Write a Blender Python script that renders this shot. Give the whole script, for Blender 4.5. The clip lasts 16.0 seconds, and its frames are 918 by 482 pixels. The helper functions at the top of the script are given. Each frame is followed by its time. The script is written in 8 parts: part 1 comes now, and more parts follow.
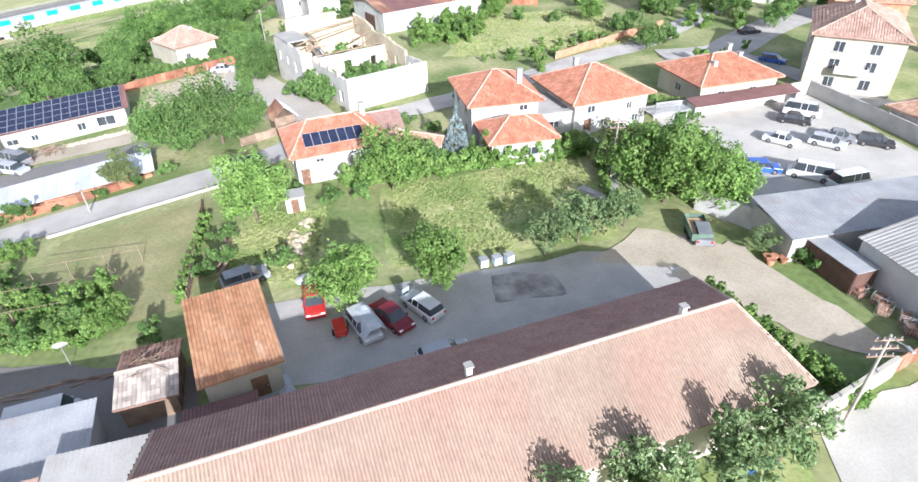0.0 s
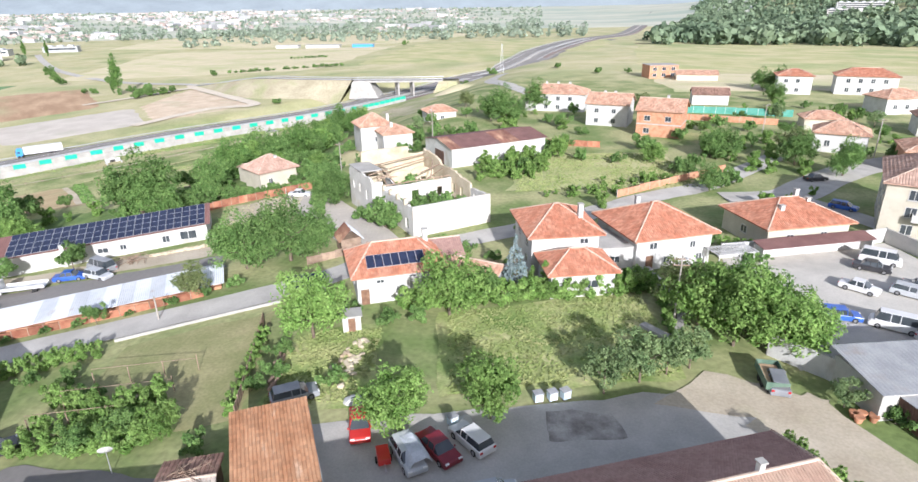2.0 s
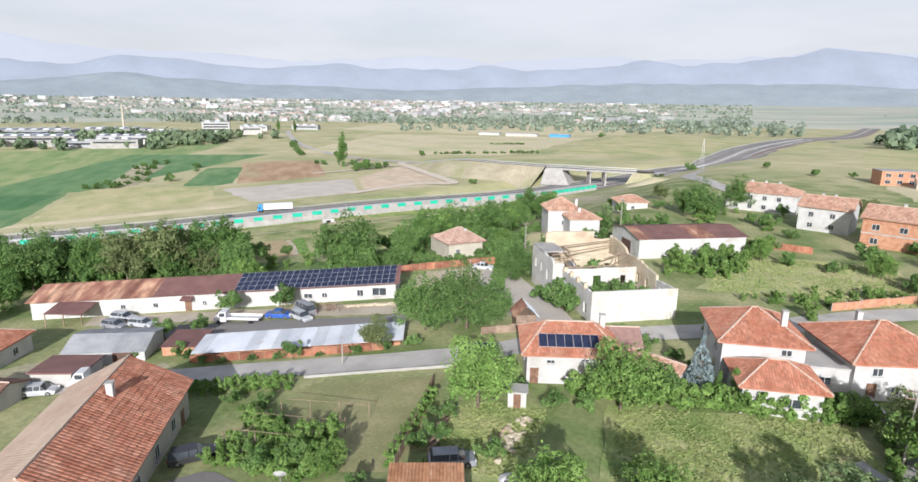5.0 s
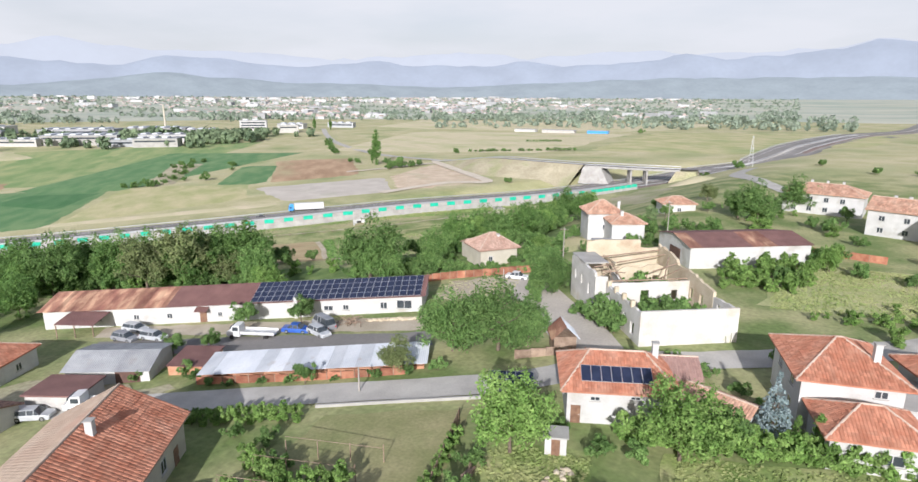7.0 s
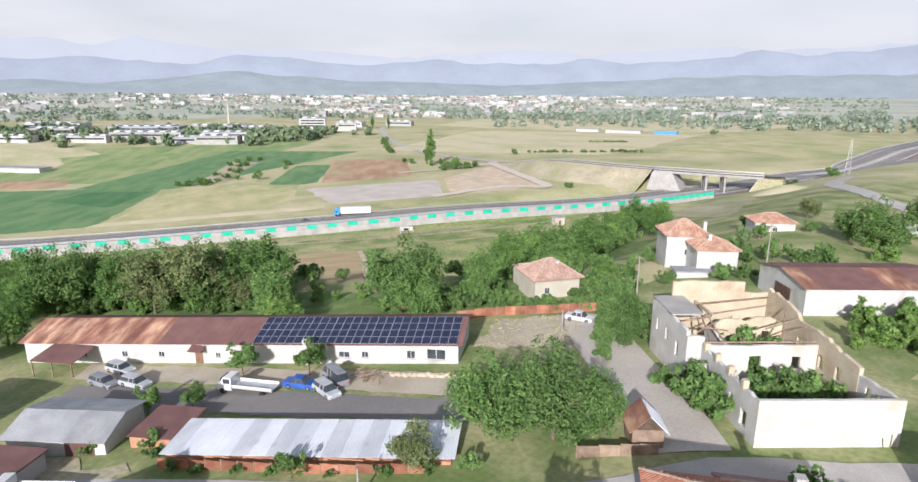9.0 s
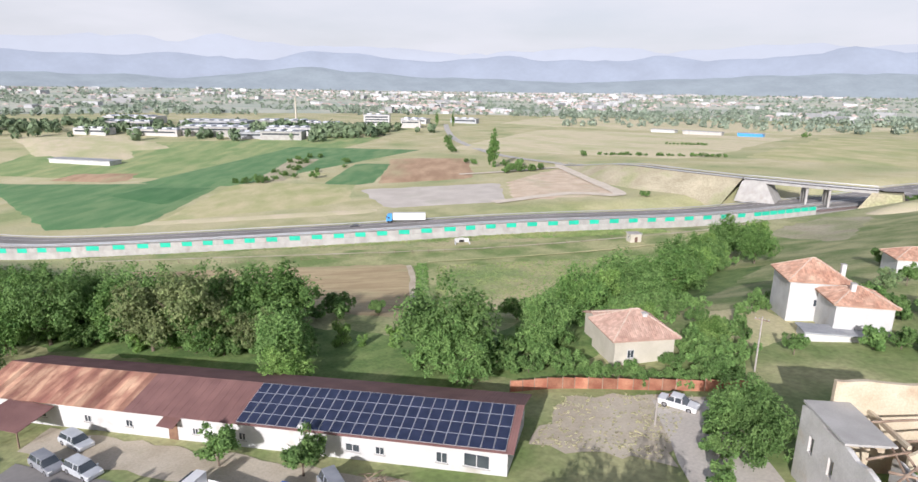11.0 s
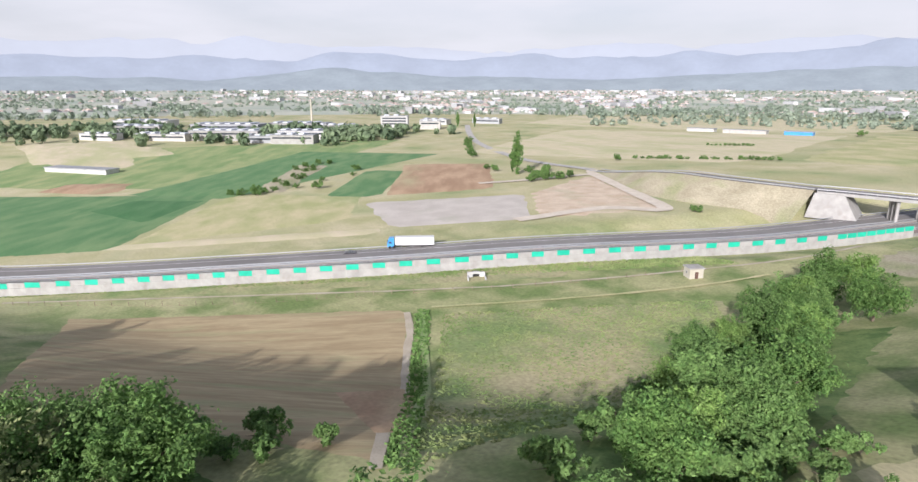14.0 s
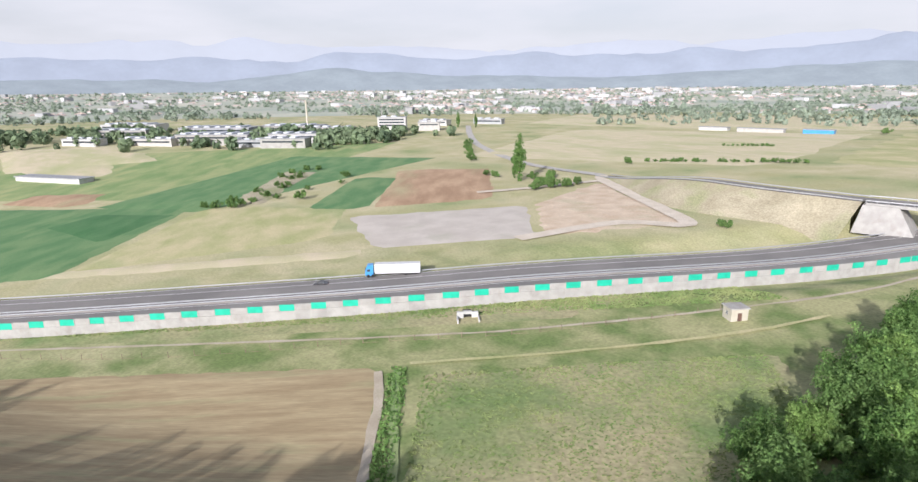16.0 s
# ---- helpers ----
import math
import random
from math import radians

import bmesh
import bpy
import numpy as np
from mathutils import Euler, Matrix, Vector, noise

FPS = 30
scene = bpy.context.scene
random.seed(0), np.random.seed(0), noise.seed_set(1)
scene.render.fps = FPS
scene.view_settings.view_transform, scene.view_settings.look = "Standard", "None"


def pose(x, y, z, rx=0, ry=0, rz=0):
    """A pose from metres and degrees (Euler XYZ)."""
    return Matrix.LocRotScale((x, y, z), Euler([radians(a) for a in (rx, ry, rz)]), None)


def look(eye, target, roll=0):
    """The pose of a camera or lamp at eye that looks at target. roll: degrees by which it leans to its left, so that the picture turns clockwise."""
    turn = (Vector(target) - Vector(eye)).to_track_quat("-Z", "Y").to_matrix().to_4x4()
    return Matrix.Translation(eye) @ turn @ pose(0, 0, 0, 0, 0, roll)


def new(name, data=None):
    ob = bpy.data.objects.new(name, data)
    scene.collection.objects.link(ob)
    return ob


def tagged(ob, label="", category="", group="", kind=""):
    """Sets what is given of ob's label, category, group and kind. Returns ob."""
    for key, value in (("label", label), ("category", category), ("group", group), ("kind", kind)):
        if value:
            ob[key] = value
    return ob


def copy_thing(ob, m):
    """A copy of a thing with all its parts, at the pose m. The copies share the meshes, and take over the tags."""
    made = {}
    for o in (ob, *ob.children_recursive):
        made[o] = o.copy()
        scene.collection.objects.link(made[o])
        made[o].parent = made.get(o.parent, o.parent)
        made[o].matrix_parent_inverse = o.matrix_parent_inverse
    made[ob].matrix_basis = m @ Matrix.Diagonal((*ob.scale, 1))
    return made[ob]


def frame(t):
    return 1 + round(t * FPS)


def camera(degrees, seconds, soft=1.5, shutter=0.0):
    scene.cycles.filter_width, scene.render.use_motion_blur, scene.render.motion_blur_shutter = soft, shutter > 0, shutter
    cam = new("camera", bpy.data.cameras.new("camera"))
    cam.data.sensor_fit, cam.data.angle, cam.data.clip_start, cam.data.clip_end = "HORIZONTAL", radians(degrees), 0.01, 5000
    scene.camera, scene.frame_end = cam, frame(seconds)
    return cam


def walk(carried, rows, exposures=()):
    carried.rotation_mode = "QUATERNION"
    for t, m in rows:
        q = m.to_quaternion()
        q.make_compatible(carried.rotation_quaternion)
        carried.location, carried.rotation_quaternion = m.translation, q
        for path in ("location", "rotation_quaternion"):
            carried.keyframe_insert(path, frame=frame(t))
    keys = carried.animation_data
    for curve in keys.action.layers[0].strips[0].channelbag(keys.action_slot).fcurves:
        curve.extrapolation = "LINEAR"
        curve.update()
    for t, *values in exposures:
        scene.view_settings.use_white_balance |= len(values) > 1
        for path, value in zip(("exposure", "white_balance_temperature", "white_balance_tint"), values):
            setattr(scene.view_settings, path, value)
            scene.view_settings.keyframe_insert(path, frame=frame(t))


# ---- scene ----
cam = camera(75.90, 16.0, soft=1.5)
PATH = [
    (0, (-3.650, -2.807, 34.014), (-3.489, 38.416, 5.719), -1.469),
    (0.5, (-3.468, -2.625, 34.039), (-6.224, 38.866, 6.274), -0.976),
    (1, (-3.470, -2.594, 33.934), (-7.129, 40.701, 9.192), -0.991),
    (1.5, (-3.529, -2.602, 33.647), (-7.669, 42.235, 11.911), -0.947),
    (2, (-3.710, -2.578, 33.490), (-8.324, 43.647, 14.997), -0.883),
    (2.5, (-3.781, -2.561, 33.360), (-8.940, 44.729, 17.966), -0.788),
    (3, (-3.795, -2.612, 33.288), (-9.549, 45.590, 21.309), -0.710),
    (3.5, (-4.081, -2.745, 33.005), (-12.872, 45.123, 21.543), -0.336),
    (4, (-4.171, -2.476, 32.717), (-18.738, 43.964, 21.265), 0.436),
    (4.5, (-4.147, -2.637, 32.631), (-21.036, 42.998, 21.133), 0.633),
    (5, (-3.950, -2.825, 32.590), (-23.461, 41.726, 20.991), 0.791),
    (7.5, (-8.843, 10.045, 32.464), (-31.660, 52.908, 20.542), 0.234),
    (8, (-10.751, 14.695, 32.481), (-34.635, 56.959, 20.511), 0.208),
    (8.5, (-13.093, 19.607, 32.483), (-37.847, 61.349, 20.448), 0.227),
    (9, (-15.854, 25.151, 32.461), (-42.222, 65.890, 20.415), 0.329),
    (9.2, (-16.908, 27.320, 32.488), (-43.978, 67.576, 20.378), 0.369),
    (11.3, (-30.432, 48.688, 33.032), (-61.450, 85.907, 20.678), 0.574),
    (11.5, (-31.794, 50.945, 33.113), (-63.070, 87.948, 20.761), 0.379),
    (12, (-35.940, 56.767, 33.110), (-67.441, 93.575, 20.748), 0.209),
    (12.5, (-39.924, 62.474, 32.941), (-71.530, 99.184, 20.556), 0.108),
    (13, (-44.258, 68.450, 33.007), (-76.087, 104.944, 20.553), 0.020),
    (13.5, (-48.239, 74.116, 32.979), (-80.293, 110.411, 20.519), -0.002),
    (14, (-52.685, 80.219, 32.932), (-84.884, 116.387, 20.477), -0.005),
    (14.5, (-56.811, 86.562, 32.765), (-88.622, 123.078, 20.328), -0.273),
    (15, (-61.554, 93.355, 32.919), (-93.481, 129.764, 20.469), -0.374),
    (15.5, (-66.050, 99.836, 33.098), (-98.138, 136.092, 20.611), -0.501),
    (16, (-70.761, 106.959, 33.150), (-103.253, 142.841, 20.631), -0.602),
]
walk(cam, [(t, look(eye, target, roll)) for t, eye, target, roll in PATH], [(0, 0.92, 5770, 13), (1.5, 0.72, 5870, 14), (3, 0.47, 6040, 14), (5, 0.24, 6060, 13), (9, 0.25, 6080, 15), (13, 0.27, 6080, 17), (16, 0.28, 6060, 16)])


# ---- world, sun, exposure ----
SUN_FROM = Vector((0.30, -0.86, 0.37)).normalized()
world = bpy.data.worlds.new("sky")
scene.world = world
world.use_nodes = True
wn, wl = world.node_tree.nodes, world.node_tree.links
sky = wn.new("ShaderNodeTexSky")
sky.sky_type, sky.sun_disc = "NISHITA", False
sky.sun_elevation = math.asin(SUN_FROM.z)
sky.sun_rotation = math.atan2(SUN_FROM.x, SUN_FROM.y)
sky.air_density, sky.dust_density, sky.ozone_density = 1.0, 3.0, 1.0
tc = wn.new("ShaderNodeTexCoord")
mp = wn.new("ShaderNodeMapping")
mp.inputs["Scale"].default_value = (1.6, 1.6, 7.0)
cn = wn.new("ShaderNodeTexNoise")
cn.inputs["Scale"].default_value, cn.inputs["Detail"].default_value = 2.2, 6
cr = wn.new("ShaderNodeValToRGB")
cr.color_ramp.elements[0].position, cr.color_ramp.elements[1].position = 0.32, 0.62
mixc = wn.new("ShaderNodeMixRGB")
mixc.inputs["Color2"].default_value = (7.1, 7.1, 7.1, 1)
fac = wn.new("ShaderNodeMath")
fac.operation, fac.inputs[1].default_value = "MULTIPLY_ADD", 0.22
fac.inputs[2].default_value = 0.73
wl.new(tc.outputs["Generated"], mp.inputs["Vector"])
wl.new(mp.outputs["Vector"], cn.inputs["Vector"])
wl.new(cn.outputs["Fac"], cr.inputs["Fac"])
wl.new(cr.outputs["Color"], fac.inputs[0])
sep = wn.new("ShaderNodeSeparateXYZ")
clear = wn.new("ShaderNodeMapRange")
clear.interpolation_type = "SMOOTHSTEP"
clear.inputs["From Min"].default_value, clear.inputs["From Max"].default_value = 0.12, 0.7
clear.inputs["To Min"].default_value, clear.inputs["To Max"].default_value = 1.0, 0.15
thin = wn.new("ShaderNodeMath")
thin.operation = "MULTIPLY"
wl.new(tc.outputs["Generated"], sep.inputs["Vector"])
wl.new(sep.outputs["Z"], clear.inputs["Value"])
wl.new(clear.outputs["Result"], thin.inputs[1])
wl.new(fac.outputs[0], thin.inputs[0])
wl.new(thin.outputs[0], mixc.inputs["Fac"])
wl.new(sky.outputs["Color"], mixc.inputs["Color1"])
wl.new(mixc.outputs["Color"], wn["Background"].inputs["Color"])
wn["Background"].inputs["Strength"].default_value = 0.1
sun = new("sun", bpy.data.lights.new("sun", "SUN"))
sun.data.energy, sun.data.angle, sun.data.color = 4.9, radians(0.6), (1.0, 0.955, 0.89)
sun.matrix_world = look(SUN_FROM * 200, (0, 0, 0))


# ---- materials ----
def mat(name, c1, c2, scale=1.0, rough=0.85, bump=0.0, bscale=20.0, metal=0.0, island=0.0, obj=0.0,
        fine=0.25, stretch=(1, 1, 1), c3=None, s3=0.1, leafy=0.0, spec=0.3, amount3=0.5, turn=0.0):
    """Two colours mixed by coarse and fine noise in world metres, a third in large patches, and random tint by piece."""
    m = bpy.data.materials.new(name)
    m.use_nodes = True
    n, l = m.node_tree.nodes, m.node_tree.links
    p = n["Principled BSDF"]
    p.inputs["Roughness"].default_value, p.inputs["Metallic"].default_value = rough, metal
    p.inputs["Specular IOR Level"].default_value = spec
    geo = n.new("ShaderNodeNewGeometry")
    mpg = n.new("ShaderNodeMapping")
    mpg.inputs["Scale"].default_value = stretch
    turned = n.new("ShaderNodeMapping")
    turned.inputs["Rotation"].default_value = (0, 0, radians(turn))
    l.new(geo.outputs["Position"], turned.inputs["Vector"])
    l.new(turned.outputs["Vector"], mpg.inputs["Vector"])
    a = n.new("ShaderNodeTexNoise")
    a.inputs["Scale"].default_value, a.inputs["Detail"].default_value = scale, 5
    l.new(mpg.outputs["Vector"], a.inputs["Vector"])
    r = n.new("ShaderNodeValToRGB")
    r.color_ramp.elements[0].position, r.color_ramp.elements[1].position = 0.35, 0.66
    r.color_ramp.elements[0].color, r.color_ramp.elements[1].color = (*c1, 1), (*c2, 1)
    l.new(a.outputs["Fac"], r.inputs["Fac"])
    col = r.outputs["Color"]
    if c3:
        b = n.new("ShaderNodeTexNoise")
        b.inputs["Scale"].default_value, b.inputs["Detail"].default_value = s3, 4
        l.new(mpg.outputs["Vector"], b.inputs["Vector"])
        rb = n.new("ShaderNodeValToRGB")
        rb.color_ramp.elements[0].position, rb.color_ramp.elements[1].position = 0.95 - amount3, 1.15 - amount3
        l.new(b.outputs["Fac"], rb.inputs["Fac"])
        mx = n.new("ShaderNodeMixRGB")
        mx.inputs["Color2"].default_value = (*c3, 1)
        l.new(rb.outputs["Color"], mx.inputs["Fac"])
        l.new(col, mx.inputs["Color1"])
        col = mx.outputs["Color"]
    f = n.new("ShaderNodeTexNoise")
    f.inputs["Scale"].default_value, f.inputs["Detail"].default_value = bscale, 4
    l.new(mpg.outputs["Vector"], f.inputs["Vector"])
    hs = n.new("ShaderNodeHueSaturation")
    l.new(col, hs.inputs["Color"])
    val = n.new("ShaderNodeMath")
    val.operation, val.inputs[1].default_value, val.inputs[2].default_value = "MULTIPLY_ADD", 2 * fine, 1 - fine
    l.new(f.outputs["Fac"], val.inputs[0])
    v = val.outputs[0]
    for amount, out, node in ((island, "Random Per Island", "ShaderNodeNewGeometry"), (obj, "Random", "ShaderNodeObjectInfo")):
        if amount:
            g = n.new(node)
            k = n.new("ShaderNodeMath")
            k.operation, k.inputs[1].default_value, k.inputs[2].default_value = "MULTIPLY_ADD", 2 * amount, 1 - amount
            l.new(g.outputs[out], k.inputs[0])
            mu = n.new("ShaderNodeMath")
            mu.operation = "MULTIPLY"
            l.new(k.outputs[0], mu.inputs[0])
            l.new(v, mu.inputs[1])
            v = mu.outputs[0]
    l.new(v, hs.inputs["Value"])
    l.new(hs.outputs["Color"], p.inputs["Base Color"])
    if bump:
        bp = n.new("ShaderNodeBump")
        bp.inputs["Strength"].default_value, bp.inputs["Distance"].default_value = bump, 0.05
        l.new(f.outputs["Fac"], bp.inputs["Height"])
        l.new(bp.outputs["Normal"], p.inputs["Normal"])
    if leafy:
        tr = n.new("ShaderNodeBsdfTranslucent")
        l.new(hs.outputs["Color"], tr.inputs["Color"])
        ms = n.new("ShaderNodeMixShader")
        ms.inputs["Fac"].default_value = leafy
        l.new(p.outputs["BSDF"], ms.inputs[1])
        l.new(tr.outputs["BSDF"], ms.inputs[2])
        l.new(ms.outputs["Shader"], n["Material Output"].inputs["Surface"])
    return m


def zone(m, centre, r0, r1, c1, c2, scale):
    """Another land cover round a place, fading out between two radii with a ragged edge."""
    n, l = m.node_tree.nodes, m.node_tree.links
    hs = n["Hue/Saturation/Value"]
    outer = hs.inputs["Color"].links[0].from_socket
    geo = n.new("ShaderNodeNewGeometry")
    far = n.new("ShaderNodeVectorMath")
    far.operation, far.inputs[1].default_value = "DISTANCE", centre
    l.new(geo.outputs["Position"], far.inputs[0])
    rag = n.new("ShaderNodeTexNoise")
    rag.inputs["Scale"].default_value, rag.inputs["Detail"].default_value = scale, 5
    l.new(geo.outputs["Position"], rag.inputs["Vector"])
    wob = n.new("ShaderNodeMath")
    wob.operation, wob.inputs[1].default_value = "MULTIPLY_ADD", 60.0
    l.new(rag.outputs["Fac"], wob.inputs[0])
    l.new(far.outputs["Value"], wob.inputs[2])
    mr = n.new("ShaderNodeMapRange")
    mr.inputs["From Min"].default_value, mr.inputs["From Max"].default_value = r0 + 30, r1 + 30
    mr.inputs["To Min"].default_value, mr.inputs["To Max"].default_value = 1.0, 0.0
    l.new(wob.outputs[0], mr.inputs["Value"])
    r = n.new("ShaderNodeValToRGB")
    r.color_ramp.elements[0].position, r.color_ramp.elements[1].position = 0.38, 0.64
    r.color_ramp.elements[0].color, r.color_ramp.elements[1].color = (*c1, 1), (*c2, 1)
    l.new(rag.outputs["Fac"], r.inputs["Fac"])
    mx = n.new("ShaderNodeMixRGB")
    l.new(mr.outputs["Result"], mx.inputs["Fac"])
    l.new(outer, mx.inputs["Color1"])
    l.new(r.outputs["Color"], mx.inputs["Color2"])
    l.new(mx.outputs["Color"], hs.inputs["Color"])


M = {}
M["ground"] = mat("dry_meadow", (0.40, 0.385, 0.20), (0.54, 0.485, 0.31), 0.05, 0.95, 0.6, 1.5, c3=(0.27, 0.32, 0.14), s3=0.025, amount3=0.45, fine=0.45)
zone(M["ground"], (-30, 105, 0), 170, 250, (0.165, 0.225, 0.075), (0.38, 0.37, 0.19), 0.09)
M["grass"] = mat("garden_grass", (0.27, 0.34, 0.11), (0.47, 0.45, 0.23), 0.25, 0.95, 0.8, 3.0, c3=(0.17, 0.25, 0.07), s3=0.12, fine=0.45)
M["straw"] = mat("straw_grass", (0.62, 0.54, 0.38), (0.53, 0.49, 0.30), 0.06, 0.95, 0.8, 3.0, fine=0.35, c3=(0.43, 0.44, 0.23), s3=0.012, amount3=0.44, stretch=(1, 2.2, 1), turn=20)
M["lawn"] = mat("dry_mown_lawn", (0.25, 0.255, 0.115), (0.37, 0.335, 0.18), 0.18, 0.95, 0.6, 3.0, fine=0.35, c3=(0.20, 0.24, 0.09), s3=0.1, amount3=0.45)
M["stain"] = mat("oil_stained_asphalt", (0.20, 0.185, 0.17), (0.445, 0.425, 0.395), 0.45, 0.9, 0.3, 6.0, fine=0.3)
M["crop"] = mat("green_crop", (0.10, 0.215, 0.085), (0.165, 0.275, 0.12), 0.04, 0.95, 0.5, 1.2, fine=0.3, c3=(0.20, 0.295, 0.13), s3=0.02, amount3=0.42, stretch=(1, 2.5, 1), turn=50)
M["crop_dark"] = mat("dark_crop", (0.06, 0.17, 0.06), (0.10, 0.21, 0.085), 0.05, 0.95, 0.5, 1.2, fine=0.3, stretch=(1, 2.5, 1), turn=50)
M["crop2"] = mat("pale_crop", (0.38, 0.39, 0.18), (0.55, 0.49, 0.29), 0.05, 0.95, 0.5, 1.2, fine=0.35, c3=(0.27, 0.34, 0.14), s3=0.015, amount3=0.42, stretch=(1, 1.8, 1), turn=40)
M["weed_field"] = mat("weedy_field_soil", (0.165, 0.24, 0.085), (0.33, 0.33, 0.165), 0.06, 0.95, 0.6, 1.2, fine=0.5, c3=(0.40, 0.355, 0.21), s3=0.03, amount3=0.53)
M["crop3"] = mat("mid_green_crop", (0.19, 0.29, 0.11), (0.33, 0.37, 0.17), 0.03, 0.95, 0.5, 1.2, fine=0.35, c3=(0.38, 0.39, 0.19), s3=0.015, amount3=0.42, stretch=(1, 2.5, 1), turn=50)
M["stubble"] = mat("stubble_field", (0.34, 0.26, 0.15), (0.46, 0.37, 0.22), 0.5, 0.95, 0.5, 3.0, stretch=(0.12, 1.0, 1), turn=-42, fine=0.3, c3=(0.33, 0.32, 0.17), s3=0.25, amount3=0.42)
M["bank"] = mat("bare_dry_bank", (0.36, 0.32, 0.22), (0.47, 0.42, 0.30), 0.12, 0.95, 0.6, 1.5, fine=0.55, c3=(0.28, 0.30, 0.15), s3=0.06, amount3=0.47)
M["sand"] = mat("pale_sandy_earth", (0.54, 0.42, 0.30), (0.66, 0.55, 0.42), 0.12, 0.95, 0.5, 1.5, fine=0.35, c3=(0.47, 0.42, 0.28), s3=0.05, amount3=0.4)
M["plough"] = mat("ploughed_earth", (0.36, 0.235, 0.145), (0.50, 0.35, 0.225), 0.12, 0.95, 0.5, 1.5, fine=0.3, stretch=(1, 0.3, 1), turn=-40, c3=(0.42, 0.38, 0.22), s3=0.04, amount3=0.42)
M["pale_track"] = mat("pale_driven_earth", (0.58, 0.51, 0.41), (0.67, 0.60, 0.50), 0.2, 0.95, 0.4, 2.0, fine=0.25)
M["gravel"] = mat("grey_gravel", (0.49, 0.445, 0.39), (0.57, 0.525, 0.465), 0.1, 0.95, 0.4, 3.0, fine=0.25, c3=(0.44, 0.42, 0.34), s3=0.06, amount3=0.36)
M["dirt"] = mat("pale_dirt", (0.42, 0.36, 0.27), (0.52, 0.46, 0.36), 0.2, 0.95, 0.4, 4.0, fine=0.25, c3=(0.42, 0.38, 0.26), s3=0.15, amount3=0.38)
M["yard"] = mat("worn_yard_asphalt", (0.40, 0.385, 0.355), (0.49, 0.47, 0.435), 0.3, 0.9, 0.3, 6.0, fine=0.2, c3=(0.13, 0.12, 0.11), s3=0.16, amount3=0.28)
M["concrete_ground"] = mat("pale_concrete_paving", (0.47, 0.45, 0.405), (0.55, 0.525, 0.475), 0.25, 0.9, 0.2, 6.0, fine=0.2, c3=(0.36, 0.34, 0.31), s3=0.1, amount3=0.38)
M["road"] = mat("village_road", (0.42, 0.40, 0.37), (0.52, 0.50, 0.46), 0.3, 0.92, 0.3, 6.0, fine=0.22, c3=(0.35, 0.33, 0.305), s3=0.2, amount3=0.4)
M["asphalt"] = mat("motorway_asphalt", (0.20, 0.19, 0.18), (0.27, 0.255, 0.24), 0.15, 0.9, 0.2, 6.0, stretch=(0.3, 0.3, 1), fine=0.15)
M["median"] = mat("reddish_verge_asphalt", (0.22, 0.16, 0.14), (0.28, 0.22, 0.2), 0.2, 0.9, 0.2, 5.0)
M["paint"] = mat("white_road_paint", (0.7, 0.7, 0.68), (0.8, 0.8, 0.78), 1.0, 0.7)
M["white"] = mat("white_plaster", (0.47, 0.467, 0.455), (0.55, 0.547, 0.535), 0.6, 0.9, 0.2, 8.0, fine=0.14, c3=(0.39, 0.365, 0.32), s3=0.35, amount3=0.38)
M["cream"] = mat("cream_plaster", (0.45, 0.42, 0.345), (0.52, 0.49, 0.41), 0.5, 0.9, 0.2, 8.0, fine=0.12, c3=(0.42, 0.38, 0.31), s3=0.3, amount3=0.36)
M["grey_wall"] = mat("grey_render", (0.40, 0.39, 0.37), (0.52, 0.50, 0.47), 0.5, 0.9, 0.2, 8.0, fine=0.12)
M["old_wall"] = mat("weathered_ruin_plaster", (0.46, 0.39, 0.28), (0.56, 0.49, 0.37), 0.45, 0.95, 0.5, 6.0, fine=0.25, c3=(0.40, 0.29, 0.20), s3=0.3, amount3=0.4)
M["ruin_white"] = mat("stained_white_plaster", (0.50, 0.485, 0.45), (0.60, 0.585, 0.555), 0.5, 0.93, 0.4, 6.0, fine=0.2, c3=(0.50, 0.43, 0.34), s3=0.35, amount3=0.38)
# Undergrowth green; the shade under the trees is mixed into it.
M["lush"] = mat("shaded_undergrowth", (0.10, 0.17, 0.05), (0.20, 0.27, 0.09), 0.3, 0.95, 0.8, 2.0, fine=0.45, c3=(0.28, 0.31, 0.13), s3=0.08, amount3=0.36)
# Distance haze is blended into the base colour of these fields.
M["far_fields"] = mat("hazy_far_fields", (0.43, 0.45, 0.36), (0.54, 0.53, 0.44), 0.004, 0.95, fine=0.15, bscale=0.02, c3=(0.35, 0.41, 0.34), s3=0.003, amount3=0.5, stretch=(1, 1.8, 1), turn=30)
M["brick"] = mat("red_brickwork", (0.42, 0.20, 0.12), (0.52, 0.30, 0.19), 1.2, 0.9, 0.3, 9.0, fine=0.25)
M["rustfence"] = mat("rusty_sheet_fence", (0.24, 0.09, 0.055), (0.35, 0.17, 0.105), 0.8, 0.8, 0.2, 6.0, fine=0.3, obj=0.35)
M["tile"] = mat("red_clay_tile", (0.41, 0.165, 0.10), (0.51, 0.245, 0.16), 0.8, 0.85, 0.2, 20.0, island=0.2, fine=0.15, c3=(0.54, 0.34, 0.25), s3=0.3, amount3=0.36)
